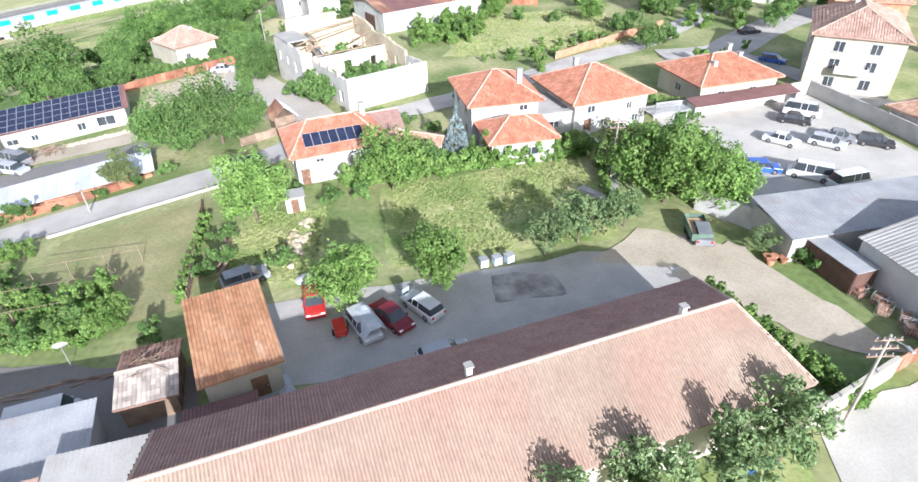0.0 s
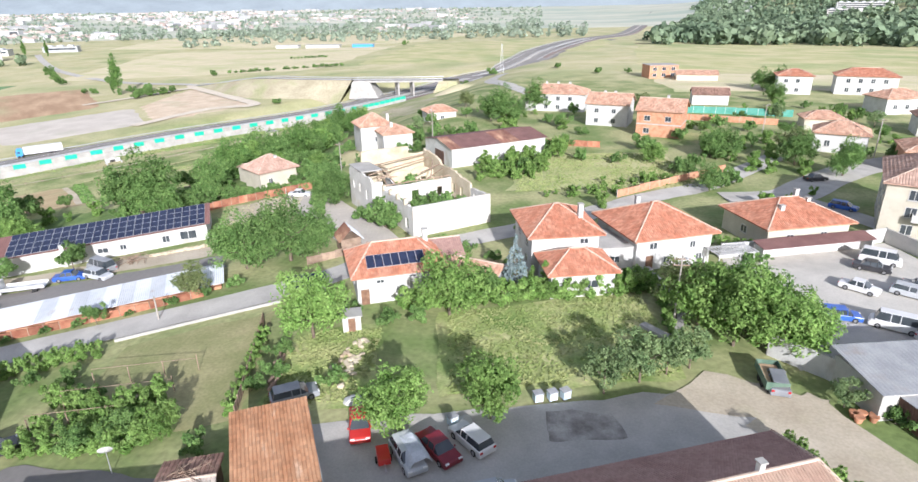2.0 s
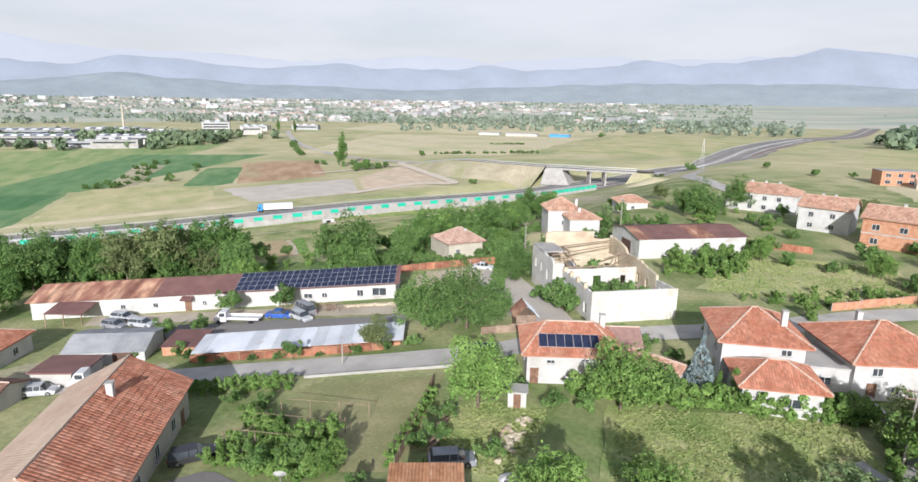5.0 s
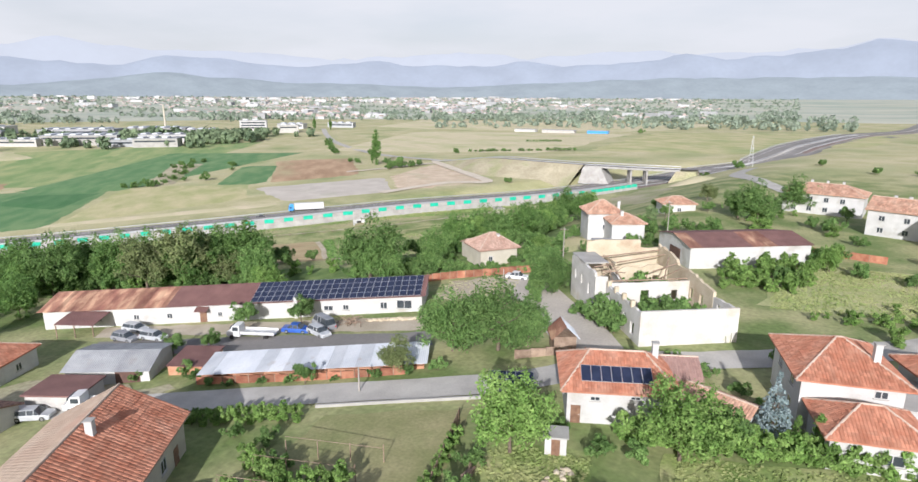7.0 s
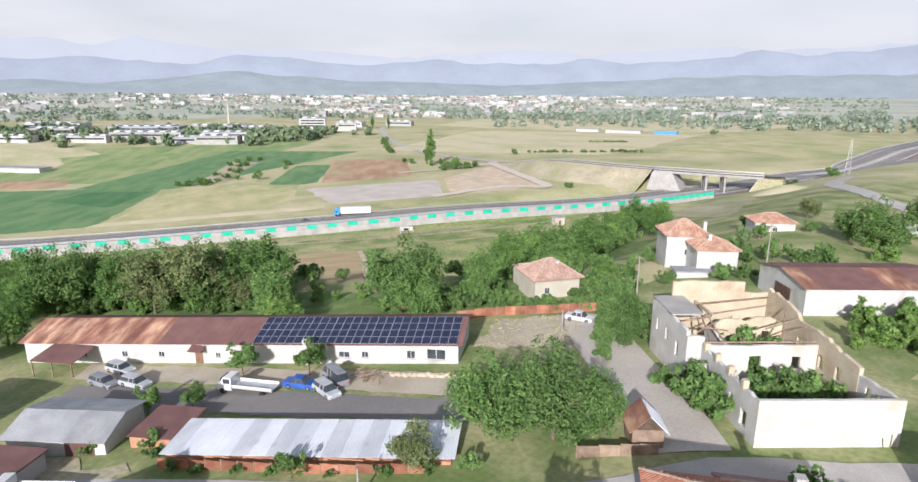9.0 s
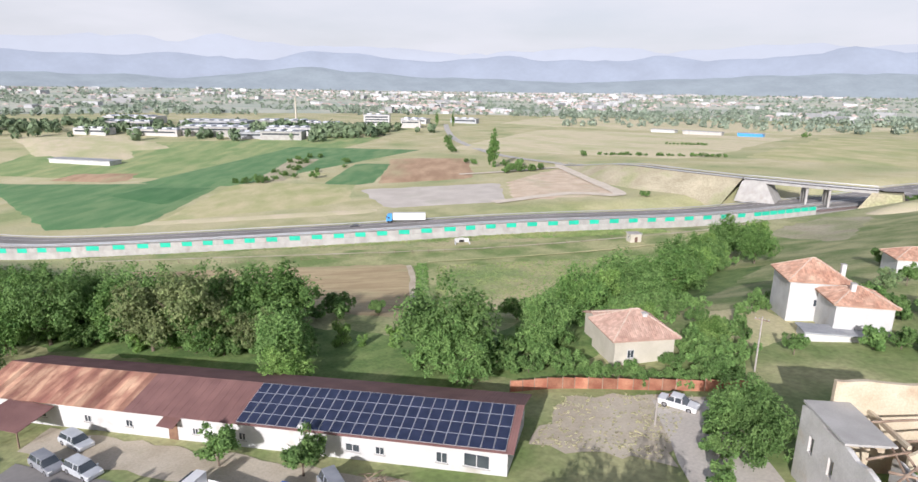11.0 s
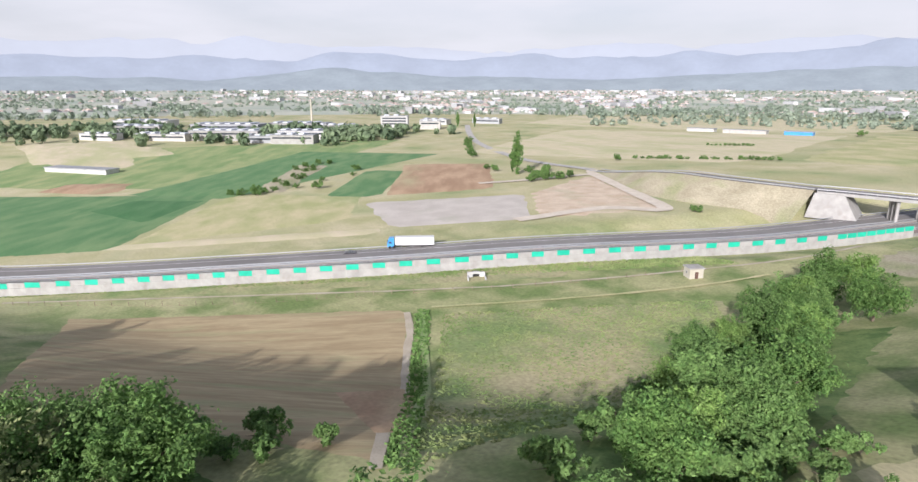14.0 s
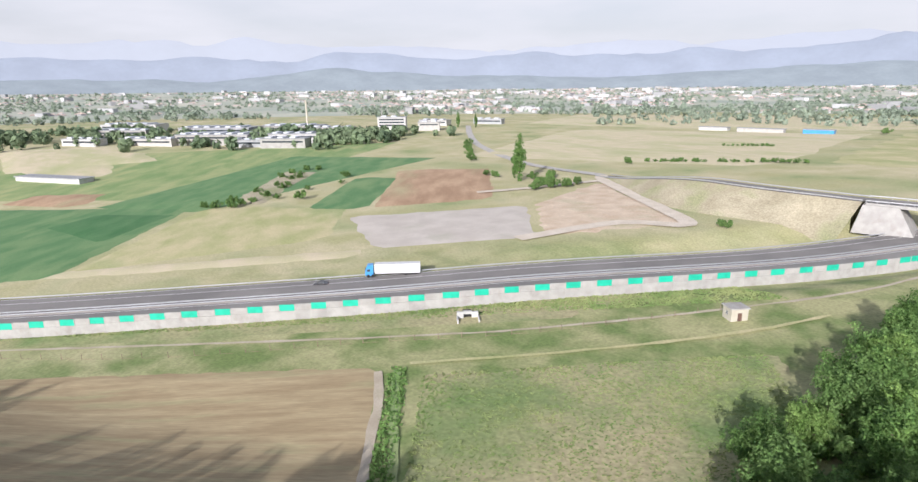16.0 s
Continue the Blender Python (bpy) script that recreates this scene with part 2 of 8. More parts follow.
M["tile_old"] = mat("weathered_clay_tile", (0.46, 0.26, 0.18), (0.56, 0.37, 0.27), 0.6, 0.88, 0.2, 20.0, island=0.22, fine=0.15, c3=(0.30, 0.18, 0.13), s3=0.4, amount3=0.36)
M["tile_orange"] = mat("orange_clay_tile", (0.44, 0.22, 0.115), (0.56, 0.32, 0.185), 0.9, 0.85, 0.2, 20.0, island=0.16, fine=0.2, c3=(0.70, 0.52, 0.38), s3=1.4, amount3=0.34, stretch=(1, 0.35, 1), turn=-25)
M["tile_pale"] = mat("sun_bleached_clay_tile", (0.39, 0.25, 0.195), (0.50, 0.35, 0.28), 0.5, 0.88, 0.2, 20.0, island=0.18, fine=0.12, c3=(0.31, 0.18, 0.14), s3=0.3, amount3=0.36)
M["tile_brown"] = mat("brown_clay_tile", (0.22, 0.13, 0.10), (0.33, 0.21, 0.16), 0.8, 0.9, 0.2, 20.0, island=0.3, fine=0.15)
# Bleached beige for slopes facing the sun; sunlight is part of the colour.
M["tile_sunlit"] = mat("sunlit_bleached_tile", (0.355, 0.265, 0.205), (0.425, 0.34, 0.265), 0.25, 0.88, 0.2, 20.0, island=0.07, fine=0.12, c3=(0.39, 0.245, 0.19), s3=0.09, amount3=0.46)
# Wine brown: darkened to carry the shade on the barn's north slope; annex roof too.
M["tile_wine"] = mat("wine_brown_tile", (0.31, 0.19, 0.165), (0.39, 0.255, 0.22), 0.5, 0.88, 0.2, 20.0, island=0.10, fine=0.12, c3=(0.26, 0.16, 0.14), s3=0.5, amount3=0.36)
M["tile_grey"] = mat("pale_grey_tile", (0.42, 0.36, 0.31), (0.55, 0.49, 0.43), 0.8, 0.9, 0.2, 20.0, island=0.25, fine=0.15)
M["blanket"] = mat("grey_fabric_cover", (0.42, 0.45, 0.50), (0.52, 0.55, 0.60), 1.5, 0.9, 0.3, 8.0)
M["terracotta"] = mat("terracotta", (0.40, 0.18, 0.10), (0.50, 0.26, 0.16), 2.0, 0.9, obj=0.2)
M["paleblue"] = mat("pale_blue_paint", (0.45, 0.55, 0.62), (0.55, 0.64, 0.70), 1.0, 0.7, obj=0.15)
M["ridge"] = mat("pale_mortared_ridge", (0.48, 0.37, 0.29), (0.55, 0.44, 0.36), 1.0, 0.9)
M["rust"] = mat("rusted_roof_sheet", (0.22, 0.10, 0.075), (0.42, 0.24, 0.16), 0.5, 0.75, 0.1, 6.0, fine=0.25, c3=(0.55, 0.36, 0.24), s3=0.5, amount3=0.42, stretch=(1.2, 0.5, 1), turn=-22, obj=0.3)
M["brownsheet"] = mat("brown_painted_roof_sheet", (0.165, 0.088, 0.08), (0.22, 0.12, 0.108), 0.4, 0.7, 0.1, 6.0, fine=0.12)
M["tin"] = mat("pale_tin_sheet", (0.54, 0.57, 0.61), (0.68, 0.70, 0.73), 0.4, 0.55, 0.1, 6.0, fine=0.12, c3=(0.44, 0.39, 0.36), s3=0.9, amount3=0.33, obj=0.14, stretch=(1, 0.5, 1))
M["greysheet"] = mat("grey_corrugated_sheet", (0.29, 0.30, 0.315), (0.38, 0.39, 0.40), 0.5, 0.7, 0.1, 6.0, fine=0.2, obj=0.1, c3=(0.30, 0.27, 0.25), s3=0.4, amount3=0.36)
M["wood"] = mat("weathered_wood", (0.20, 0.14, 0.10), (0.32, 0.24, 0.18), 1.0, 0.9, 0.3, 12.0, fine=0.3, obj=0.2)
M["pole"] = mat("grey_weathered_pole", (0.30, 0.275, 0.245), (0.40, 0.37, 0.335), 1.5, 0.9, 0.3, 12.0)
M["bark"] = mat("bark", (0.12, 0.09, 0.07), (0.2, 0.16, 0.12), 3.0, 0.95, 0.5, 12.0)
M["darkmetal"] = mat("dark_brown_metal", (0.10, 0.06, 0.05), (0.16, 0.09, 0.07), 0.8, 0.7)
M["steel"] = mat("galvanised_steel", (0.50, 0.51, 0.52), (0.60, 0.61, 0.62), 1.0, 0.45, metal=0.6)
M["concrete"] = mat("concrete", (0.34, 0.33, 0.31), (0.42, 0.41, 0.39), 0.4, 0.9, 0.3, 8.0, fine=0.18, obj=0.06, c3=(0.31, 0.29, 0.265), s3=0.3, amount3=0.38)
M["green_panel"] = mat("green_barrier_panel", (0.02, 0.42, 0.28), (0.03, 0.50, 0.34), 0.5, 0.5, fine=0.06, obj=0.06)
M["glass"] = mat("dark_window_glass", (0.04, 0.05, 0.06), (0.07, 0.08, 0.09), 0.5, 0.08, spec=0.8, fine=0.05)
M["solar"] = mat("solar_cell_glass", (0.018, 0.024, 0.05), (0.03, 0.038, 0.075), 1.2, 0.2, spec=0.5, fine=0.1)
M["frame"] = mat("white_frame", (0.48, 0.48, 0.47), (0.55, 0.55, 0.54), 1.0, 0.5)
M["browndoor"] = mat("brown_door", (0.16, 0.09, 0.06), (0.24, 0.14, 0.09), 2.0, 0.7)
M["rubber"] = mat("black_rubber", (0.02, 0.02, 0.02), (0.035, 0.035, 0.035), 2.0, 0.85)
M["rim"] = mat("grey_wheel_rim", (0.3, 0.3, 0.31), (0.42, 0.42, 0.43), 2.0, 0.4, metal=0.7)
M["lamp_w"] = mat("headlight_lens", (0.7, 0.7, 0.68), (0.8, 0.8, 0.78), 2.0, 0.15, spec=0.7)
M["lamp_r"] = mat("tail_light_lens", (0.4, 0.02, 0.02), (0.5, 0.03, 0.03), 2.0, 0.2, spec=0.6)
M["green_board"] = mat("dull_green_board", (0.09, 0.15, 0.11), (0.14, 0.21, 0.16), 1.5, 0.7)
M["tarp"] = mat("blue_tarpaulin", (0.03, 0.10, 0.45), (0.06, 0.18, 0.6), 2.0, 0.5)
M["greynet"] = mat("green_mesh_fence", (0.08, 0.28, 0.22), (0.12, 0.34, 0.28), 0.5, 0.8)
for key, a, b in (("red", (0.45, 0.02, 0.02), (0.55, 0.04, 0.03)), ("maroon", (0.16, 0.01, 0.02), (0.22, 0.02, 0.03)),
                  ("carwhite", (0.60, 0.60, 0.60), (0.68, 0.68, 0.68)), ("silver", (0.40, 0.42, 0.44), (0.5, 0.52, 0.54)),
                  ("carblack", (0.03, 0.03, 0.035), (0.05, 0.05, 0.055)), ("carblue", (0.03, 0.09, 0.38), (0.05, 0.14, 0.48)),
                  ("cargrey", (0.20, 0.21, 0.23), (0.28, 0.29, 0.31)), ("truckblue", (0.06, 0.28, 0.62), (0.08, 0.34, 0.7))):
    M[key] = mat(key + "_car_paint", a, b, 0.8, 0.28, spec=0.6, fine=0.04)
LEAF = {}
# Far leaves are paled and greyed: the air haze is in their colour.
LEAF["far"] = mat("hazy_far_leaves", (0.24, 0.30, 0.23), (0.34, 0.40, 0.31), 0.02, 0.9, island=0.25, fine=0.2, bscale=0.1, leafy=0.3, spec=0.1)
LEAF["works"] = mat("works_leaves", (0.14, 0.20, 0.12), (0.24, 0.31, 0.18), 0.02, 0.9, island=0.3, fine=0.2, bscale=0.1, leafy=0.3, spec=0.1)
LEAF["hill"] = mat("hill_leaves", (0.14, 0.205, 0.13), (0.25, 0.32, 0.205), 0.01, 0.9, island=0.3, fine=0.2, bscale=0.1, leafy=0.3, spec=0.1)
for key, a, b in (("mid", (0.105, 0.20, 0.055), (0.20, 0.32, 0.10)), ("dark", (0.09, 0.185, 0.048), (0.18, 0.30, 0.082)),
                  ("light", (0.145, 0.265, 0.06), (0.265, 0.395, 0.115)), ("olive", (0.15, 0.20, 0.075), (0.26, 0.30, 0.13)),
                  ("grey", (0.15, 0.235, 0.10), (0.27, 0.355, 0.16)), ("blue", (0.22, 0.29, 0.29), (0.32, 0.39, 0.40))):
    LEAF[key] = mat(key + "_leaves", a, b, 0.6, 0.7, island=0.35, fine=0.2, bscale=3.0, leafy=0.36, obj=0.16)


def haze_backdrop(name, near, glow, strength, scale):
    """A far hillside of woods and fields; bluish emission puts in the valley's haze."""
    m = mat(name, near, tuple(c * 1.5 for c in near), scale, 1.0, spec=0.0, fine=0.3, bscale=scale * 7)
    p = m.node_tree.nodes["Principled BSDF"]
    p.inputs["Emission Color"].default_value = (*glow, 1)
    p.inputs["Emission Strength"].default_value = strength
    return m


# ---- helpers for meshes ----
def part(name, bm, material, parent=None, label=""):
    me = bpy.data.meshes.new(name)
    bm.to_mesh(me)
    bm.free()
    me.materials.append(material)
    ob = new(name, me)
    if parent:
        ob.parent = parent
    if label:
        tagged(ob, label)
    return ob


def mesh_part(name, verts, faces, material, parent=None, label="", smooth=False):
    me = bpy.data.meshes.new(name)
    me.from_pydata(verts, [], faces)
    me.materials.append(material)
    if smooth:
        me.polygons.foreach_set("use_smooth", [True] * len(me.polygons))
    ob = new(name, me)
    if parent:
        ob.parent = parent
    if label:
        tagged(ob, label)
    return ob


def shared(name, me, m, parent):
    ob = new(name, me)
    ob.parent = parent
    ob.matrix_local = m
    return ob


def base(name, m, label="", category="", group="", kind=""):
    ob = new(name)
    ob.matrix_world = m
    return tagged(ob, label, category, group, kind)


def box(bm, x0, y0, z0, x1, y1, z1, bevel=0.0):
    v = [bm.verts.new(p) for p in ((x0, y0, z0), (x1, y0, z0), (x1, y1, z0), (x0, y1, z0), (x0, y0, z1), (x1, y0, z1), (x1, y1, z1), (x0, y1, z1))]
    fs = [bm.faces.new([v[i] for i in f]) for f in ((3, 2, 1, 0), (4, 5, 6, 7), (0, 1, 5, 4), (1, 2, 6, 5), (2, 3, 7, 6), (3, 0, 4, 7))]
    if bevel:
        bmesh.ops.bevel(bm, geom=list({e for f in fs for e in f.edges}), offset=bevel, segments=1, affect="EDGES")
    return v


def boxes(*rows, bevel=0.0):
    bm = bmesh.new()
    for r in rows:
        box(bm, *r, bevel=bevel)
    return bm


def tube(bm, a, b, r0, r1, sides=8):
    a, b = Vector(a), Vector(b)
    q = (b - a).to_track_quat("Z", "Y")
    rings = []
    for c, r in ((a, r0), (b, r1)):
        rings.append([bm.verts.new(c + q @ Vector((r * math.cos(6.2832 * i / sides), r * math.sin(6.2832 * i / sides), 0))) for i in range(sides)])
    for i in range(sides):
        j = (i + 1) % sides
        bm.faces.new((rings[0][i], rings[0][j], rings[1][j], rings[1][i]))
    bm.faces.new(rings[1])
    bm.faces.new(rings[0][::-1])


def prism(bm, outline, y0, y1):
    """An outline in x and z, drawn out from y0 to y1."""
    a = [bm.verts.new((x, y0, z)) for x, z in outline]
    b = [bm.verts.new((x, y1, z)) for x, z in outline]
    n = len(a)
    bm.faces.new(a)
    bm.faces.new(b[::-1])
    for i in range(n):
        j = (i + 1) % n
        bm.faces.new((a[j], a[i], b[i], b[j]))


# ---- the land ----
def ease(a, b, v):
    k = min(1.0, max(0.0, (v - a) / (b - a)))
    return k * k * (3 - 2 * k)


def bare_land(x, y):
    """Height of the land: a village terrace, a bank below it, the valley floor, its far rise and the hill to the east."""
    terrace = max(-0.085 * max(0.0, -x - 24), -12.0)
    dx = max(-350.0, min(250.0, x + 160))
    valley = -21.0 + 0.03 * dx + 10.0 * math.tanh((y - 200) / 250.0)
    s = (x + 57) * -0.34 + (y - 95) * 0.94
    k = ease(28, 86, s) * ease(-34, -112, x - 0.25 * (y - 150))
    near = terrace * (1 - k) + valley * k
    d = math.hypot(x, y)
    far = -12.0 + 37 * ease(1500, 3600, d)
    w = ease(500, 1100, d)
    hill = 178 * math.exp(-((x - 1350) / 560) ** 2 - ((y - 1800) / 950) ** 2) * (1 + 0.25 * noise.noise((x / 260, y / 260, 3.1)))
    return near * (1 - w) + far * w + hill


MW = [(-640.0, -190.0), (-470.0, -50.0), (-365.0, 34.0), (-269.5, 112.5), (-215.3, 163.0), (-166.2, 212.3), (-110.9, 276.1), (-68.0, 338.0), (-25.1, 395.4), (16.8, 446.4), (84.5, 699.1), (180.0, 1000.0), (299.0, 1470.0), (445.0, 2060.0)]


def beside_motorway(x, y):
    """Metres to the right of the motorway's wall line (left of it is negative), for the stretch in the cutting."""
    best = (1e9, 0.0)
    for (ax, ay), (bx, by) in zip(MW[4:10], MW[5:11]):
        dx, dy = bx - ax, by - ay
        t = max(0.0, min(1.0, ((x - ax) * dx + (y - ay) * dy) / (dx * dx + dy * dy)))
        px, py = x - ax - t * dx, y - ay - t * dy
        d = px * px + py * py
        if d < best[0]:
            best = (d, (px * dy - py * dx) / math.hypot(dx, dy))
    return best[1]


def cut_depth(y):
    return 4.5 * ease(215, 325, y) * ease(480, 400, y)


def land(x, y):
    """The land with the motorway's cutting dug into it."""
    z = bare_land(x, y)
    if 210 < y < 485 and -330 < x < 130:
        s = beside_motorway(x, y)
        z -= cut_depth(y) * ease(-48, -30, s) * ease(16, 2, s)
    return z


def steps(lo, hi, a, b, fine, grow):
    """Grid lines that are fine between a and b and grow wider outwards."""
    out, v = [], a
    while v <= b:
        out.append(v)
        v += fine
    left, right, step = [a], [out[-1]], fine
    while right[-1] < hi or left[-1] > lo:
        step *= grow
        if right[-1] < hi:
            right.append(right[-1] + step)
        if left[-1] > lo:
            left.append(left[-1] - step)
    return sorted(left[1:]) + out + right[1:]


def build_ground():
    xs, ys = steps(-4400, 4400, -170, 70, 3.0, 1.045), steps(-4400, 4700, -6, 250, 3.0, 1.045)
    verts = [(x, y, land(x, y)) for y in ys for x in xs]
    n = len(xs)
    faces = [(j * n + i, j * n + i + 1, j * n + n + i + 1, j * n + n + i) for j in range(len(ys) - 1) for i in range(n - 1)]
    tagged(mesh_part("ground", verts, faces, M["ground"], smooth=True), "dry summer grassland of the village terrace and valley floor", "ground", kind="structure")


build_ground()


def patch(name, corners, material, label, lift=0.06, cell=3.0, ragged=0.4, category="field", thick=0.0):
    """A sheet laid on the land between four corners, with slightly uneven edges."""
    a, b, c, d = (Vector((*p, 0)) for p in corners)
    nu = max(2, int(max((b - a).length, (c - d).length) / cell))
    nv = max(2, int(max((d - a).length, (c - b).length) / cell))
    verts = []
    for j in range(nv + 1):
        for i in range(nu + 1):
            u, v = i / nu, j / nv
            p = a.lerp(b, u).lerp(d.lerp(c, u), v)
            edge = i in (0, nu) or j in (0, nv)
            w = ragged if edge else 0.0
            x, y = p.x + w * noise.noise((p.x * 0.31, p.y * 0.31, 1.0)) * 2, p.y + w * noise.noise((p.x * 0.31, p.y * 0.31, 7.0)) * 2
            verts.append((x, y, land(x, y) + (lift if not edge or lift < 0.1 else -0.06)))
    faces = [(j * (nu + 1) + i, j * (nu + 1) + i + 1, (j + 1) * (nu + 1) + i + 1, (j + 1) * (nu + 1) + i) for j in range(nv) for i in range(nu)]
    return tagged(mesh_part(name, verts, faces, material, smooth=True), label, category, kind="structure")


def smooth_line(points, step):
    """A Catmull-Rom curve through points, at even steps: places and sideways directions."""
    pts = [Vector((*p, 0)) if len(p) == 2 else Vector(p) for p in points]
    pts = [pts[0] * 2 - pts[1]] + pts + [pts[-1] * 2 - pts[-2]]
    out = []
    for i in range(1, len(pts) - 2):
        p0, p1, p2, p3 = pts[i - 1:i + 3]
        n = max(1, int((p2 - p1).length / step))
        for k in range(n):
            t = k / n
            out.append(0.5 * ((2 * p1) + (p2 - p0) * t + (2 * p0 - 5 * p1 + 4 * p2 - p3) * t * t + (3 * p1 - p0 - 3 * p2 + p3) * t ** 3))
    out.append(pts[-2])
    side = []
    for i in range(len(out)):
        d = out[min(i + 1, len(out) - 1)] - out[max(i - 1, 0)]
        d.z = 0
        d.normalize()
        side.append(Vector((d.y, -d.x, 0)))
    return out, side


def ribbon(name, points, left, right, material, label, lift=0.08, step=4.0, category="road", height=None, kind="structure", thick=0.0, parent=None):
    """A strip along a line, from left to right of it (metres, right positive), on the land or at a height given by a function."""
    line, side = smooth_line(points, step)
    verts, faces = [], []
    for p, s in zip(line, side):
        for off in (left, (left + right) / 2, right):
            wob = 0.0 if height or thick else 0.35 * noise.noise((p.x * 0.23, p.y * 0.23, off * 3.1)) + 0.2 * noise.noise((p.x, p.y, off))
            q = p + s * (off + wob)
            z = (height(p.x, p.y) if height else land(q.x, q.y)) + lift
            verts.append((q.x, q.y, z))
    for i in range(len(line) - 1):
        for k in (0, 1):
            faces.append((3 * i + k, 3 * i + k + 1, 3 * i + k + 4, 3 * i + k + 3))
    if thick:
        n = len(verts)
        verts += [(x, y, z - thick) for x, y, z in verts]
        for i in range(len(line) - 1):
            faces.append((3 * i, 3 * i + 3, 3 * i + 3 + n, 3 * i + n))
            faces.append((3 * i + 5, 3 * i + 2, 3 * i + 2 + n, 3 * i + 5 + n))
        faces += [(0, n, n + 2, 2), (n - 3, n - 1, 2 * n - 1, 2 * n - 3)]
    ob = mesh_part(name, verts, faces, material, parent=parent)
    if parent:
        return tagged(ob, label)
    return tagged(ob, label, category, kind=kind)


# village surfaces
patch("yard", [(-20.1, 26.1), (22.7, 39.0), (20.3, 46.3), (-22.1, 37.3)], M["yard"], "worn asphalt yard with dark oil stains", 0.05, 2.0, 0.5, "yard")
patch("oil_stain", [(-0.9, 39.6), (5.6, 40.9), (4.8, 38.6), (0.6, 37.0)], M["stain"], "dark oily stain on the yard", 0.07, 0.5, 1.3, "stain")
patch("yard_drive", [(15.9, 40.0), (25.6, 30.2), (31.9, 29.2), (23.3, 45.3)], M["dirt"], "pale dusty driveway beside the barn", 0.09, 2.0, 0.5, "driveway")
patch("yard_strip", [(9.1, 42.5), (22.7, 40.0), (24.7, 43.9), (15.0, 47.8)], M["dirt"], "pale dusty ground at the yard's end", 0.085, 2.0, 0.5, "yard")
patch("pavement", [(17.7, 10.7), (60, 10), (57.5, 35.8), (21.7, 23.7)], M["concrete_ground"], "sun-bleached concrete street by the wall", 0.05, 3.0, 0.4, "street")
patch("back_garden", [(-2.7, 6.9), (17.7, 14.6), (18.8, 21.9), (-3.6, 13.8)], M["grass"], "rough grass under the small trees", 0.05, 3.0, 0.4, "garden")
patch("parking_yard", [(24.2, 48.7), (55.8, 57.3), (51.1, 83.8), (25.3, 76.2)], M["concrete_ground"], "pale concrete parking yard", 0.05, 3.0, 0.3, "yard")
patch("parking_gravel", [(26.2, 48.7), (45.1, 51.5), (45.1, 59.8), (31.6, 59.5)], M["yard"], "dark gravel part of the parking yard", 0.09, 2.0, 0.6, "yard")
# Concrete yard; the dark asphalt colour stands in for shade among the sheds.
patch("left_yard", [(-59.3, 11.2), (-21.1, 16.8), (-24.0, 30.5), (-45.6, 32.6)], M["asphalt"], "concrete yard among the sheds, shade laid in as dark grey", 0.05, 3.0, 0.4, "yard")
patch("orchard_grass", [(-44.6, 33.6), (-27.4, 38.3), (-32.4, 58.6), (-47.4, 51.4)], M["lawn"], "dry mown grass plot", 0.05, 2.0, 0.4, "garden")
patch("vegetable_plot", [(-26.0, 38.3), (-16.2, 40.2), (-18.2, 55.2), (-28.0, 53.3)], M["grass"], "weedy garden plot", 0.055, 2.0, 0.4, "garden")
patch("tall_grass_plot", [(-10.3, 42.1), (13.1, 46.9), (12.2, 65.5), (-12.4, 58.1)], M["grass"], "overgrown meadow plot between hedges", 0.06, 2.0, 0.4, "garden")
patch("meadow", [(-4.5, 107.4), (38.7, 112.4), (29.1, 141.2), (-2.3, 139.1)], M["crop2"], "yellow-green meadow behind the houses", 0.07, 4.0, 1.0, "meadow")
ribbon("village_road", [(-110.5, 26.0), (-80.7, 40.8), (-63.0, 49.9), (-48.5, 57.0), (-34.0, 64.2), (-26.5, 69.6), (-20.8, 76.1), (-10.5, 81.9), (4.4, 91.3), (21.1, 104.7), (31.9, 111.5), (40.7, 120.3), (56.3, 137.8)], -2.6, 2.6, M["road"], "dusty village road", 0.1)
ribbon("kerb", [(-49.6, 52.6), (-41.0, 56.9), (-32.6, 60.9)], -0.15, 0.15, M["concrete"], "pale concrete kerb along the plot", 0.35, 2.0, "kerb", thick=0.5)
ribbon("east_road", [(34.7, 104.6), (46.4, 106.4), (56.2, 116.2), (72.8, 129.7), (106.9, 147.0)], -4.0, 4.0, M["road"], "grey village street", 0.11)
ribbon("east_road_south", [(46.4, 106.4), (52.2, 96.5), (59.8, 78.8)], -2.5, 2.5, M["road"], "grey side street", 0.12)
patch("works_drive", [(-96.0, 53.0), (-46.0, 73.4), (-49.0, 78.0), (-99.5, 58.6)], M["asphalt"], "grey asphalt drive behind the tin sheds", 0.06, 2.0, 0.4, "driveway")
patch("works_yard", [(-102.7, 59.2), (-50.6, 78.4), (-53.6, 83.8), (-105.7, 63.2)], M["dirt"], "pale gravel forecourt of the long workshop", 0.07, 2.0, 0.5, "yard")
ribbon("ruin_drive", [(-24.2, 78.1), (-33.0, 91.0), (-39.8, 100.0), (-46.7, 110.9)], -4.2, 4.2, M["gravel"], "wide grey gravel drive beside the ruin", 0.09)
patch("trodden_yard", [(-96.0, 33.0), (-74.0, 42.5), (-70.0, 50.5), (-94.0, 45.0)], M["bank"], "bare trodden earth round the sheds", 0.07, 2.0, 0.8, "yard")
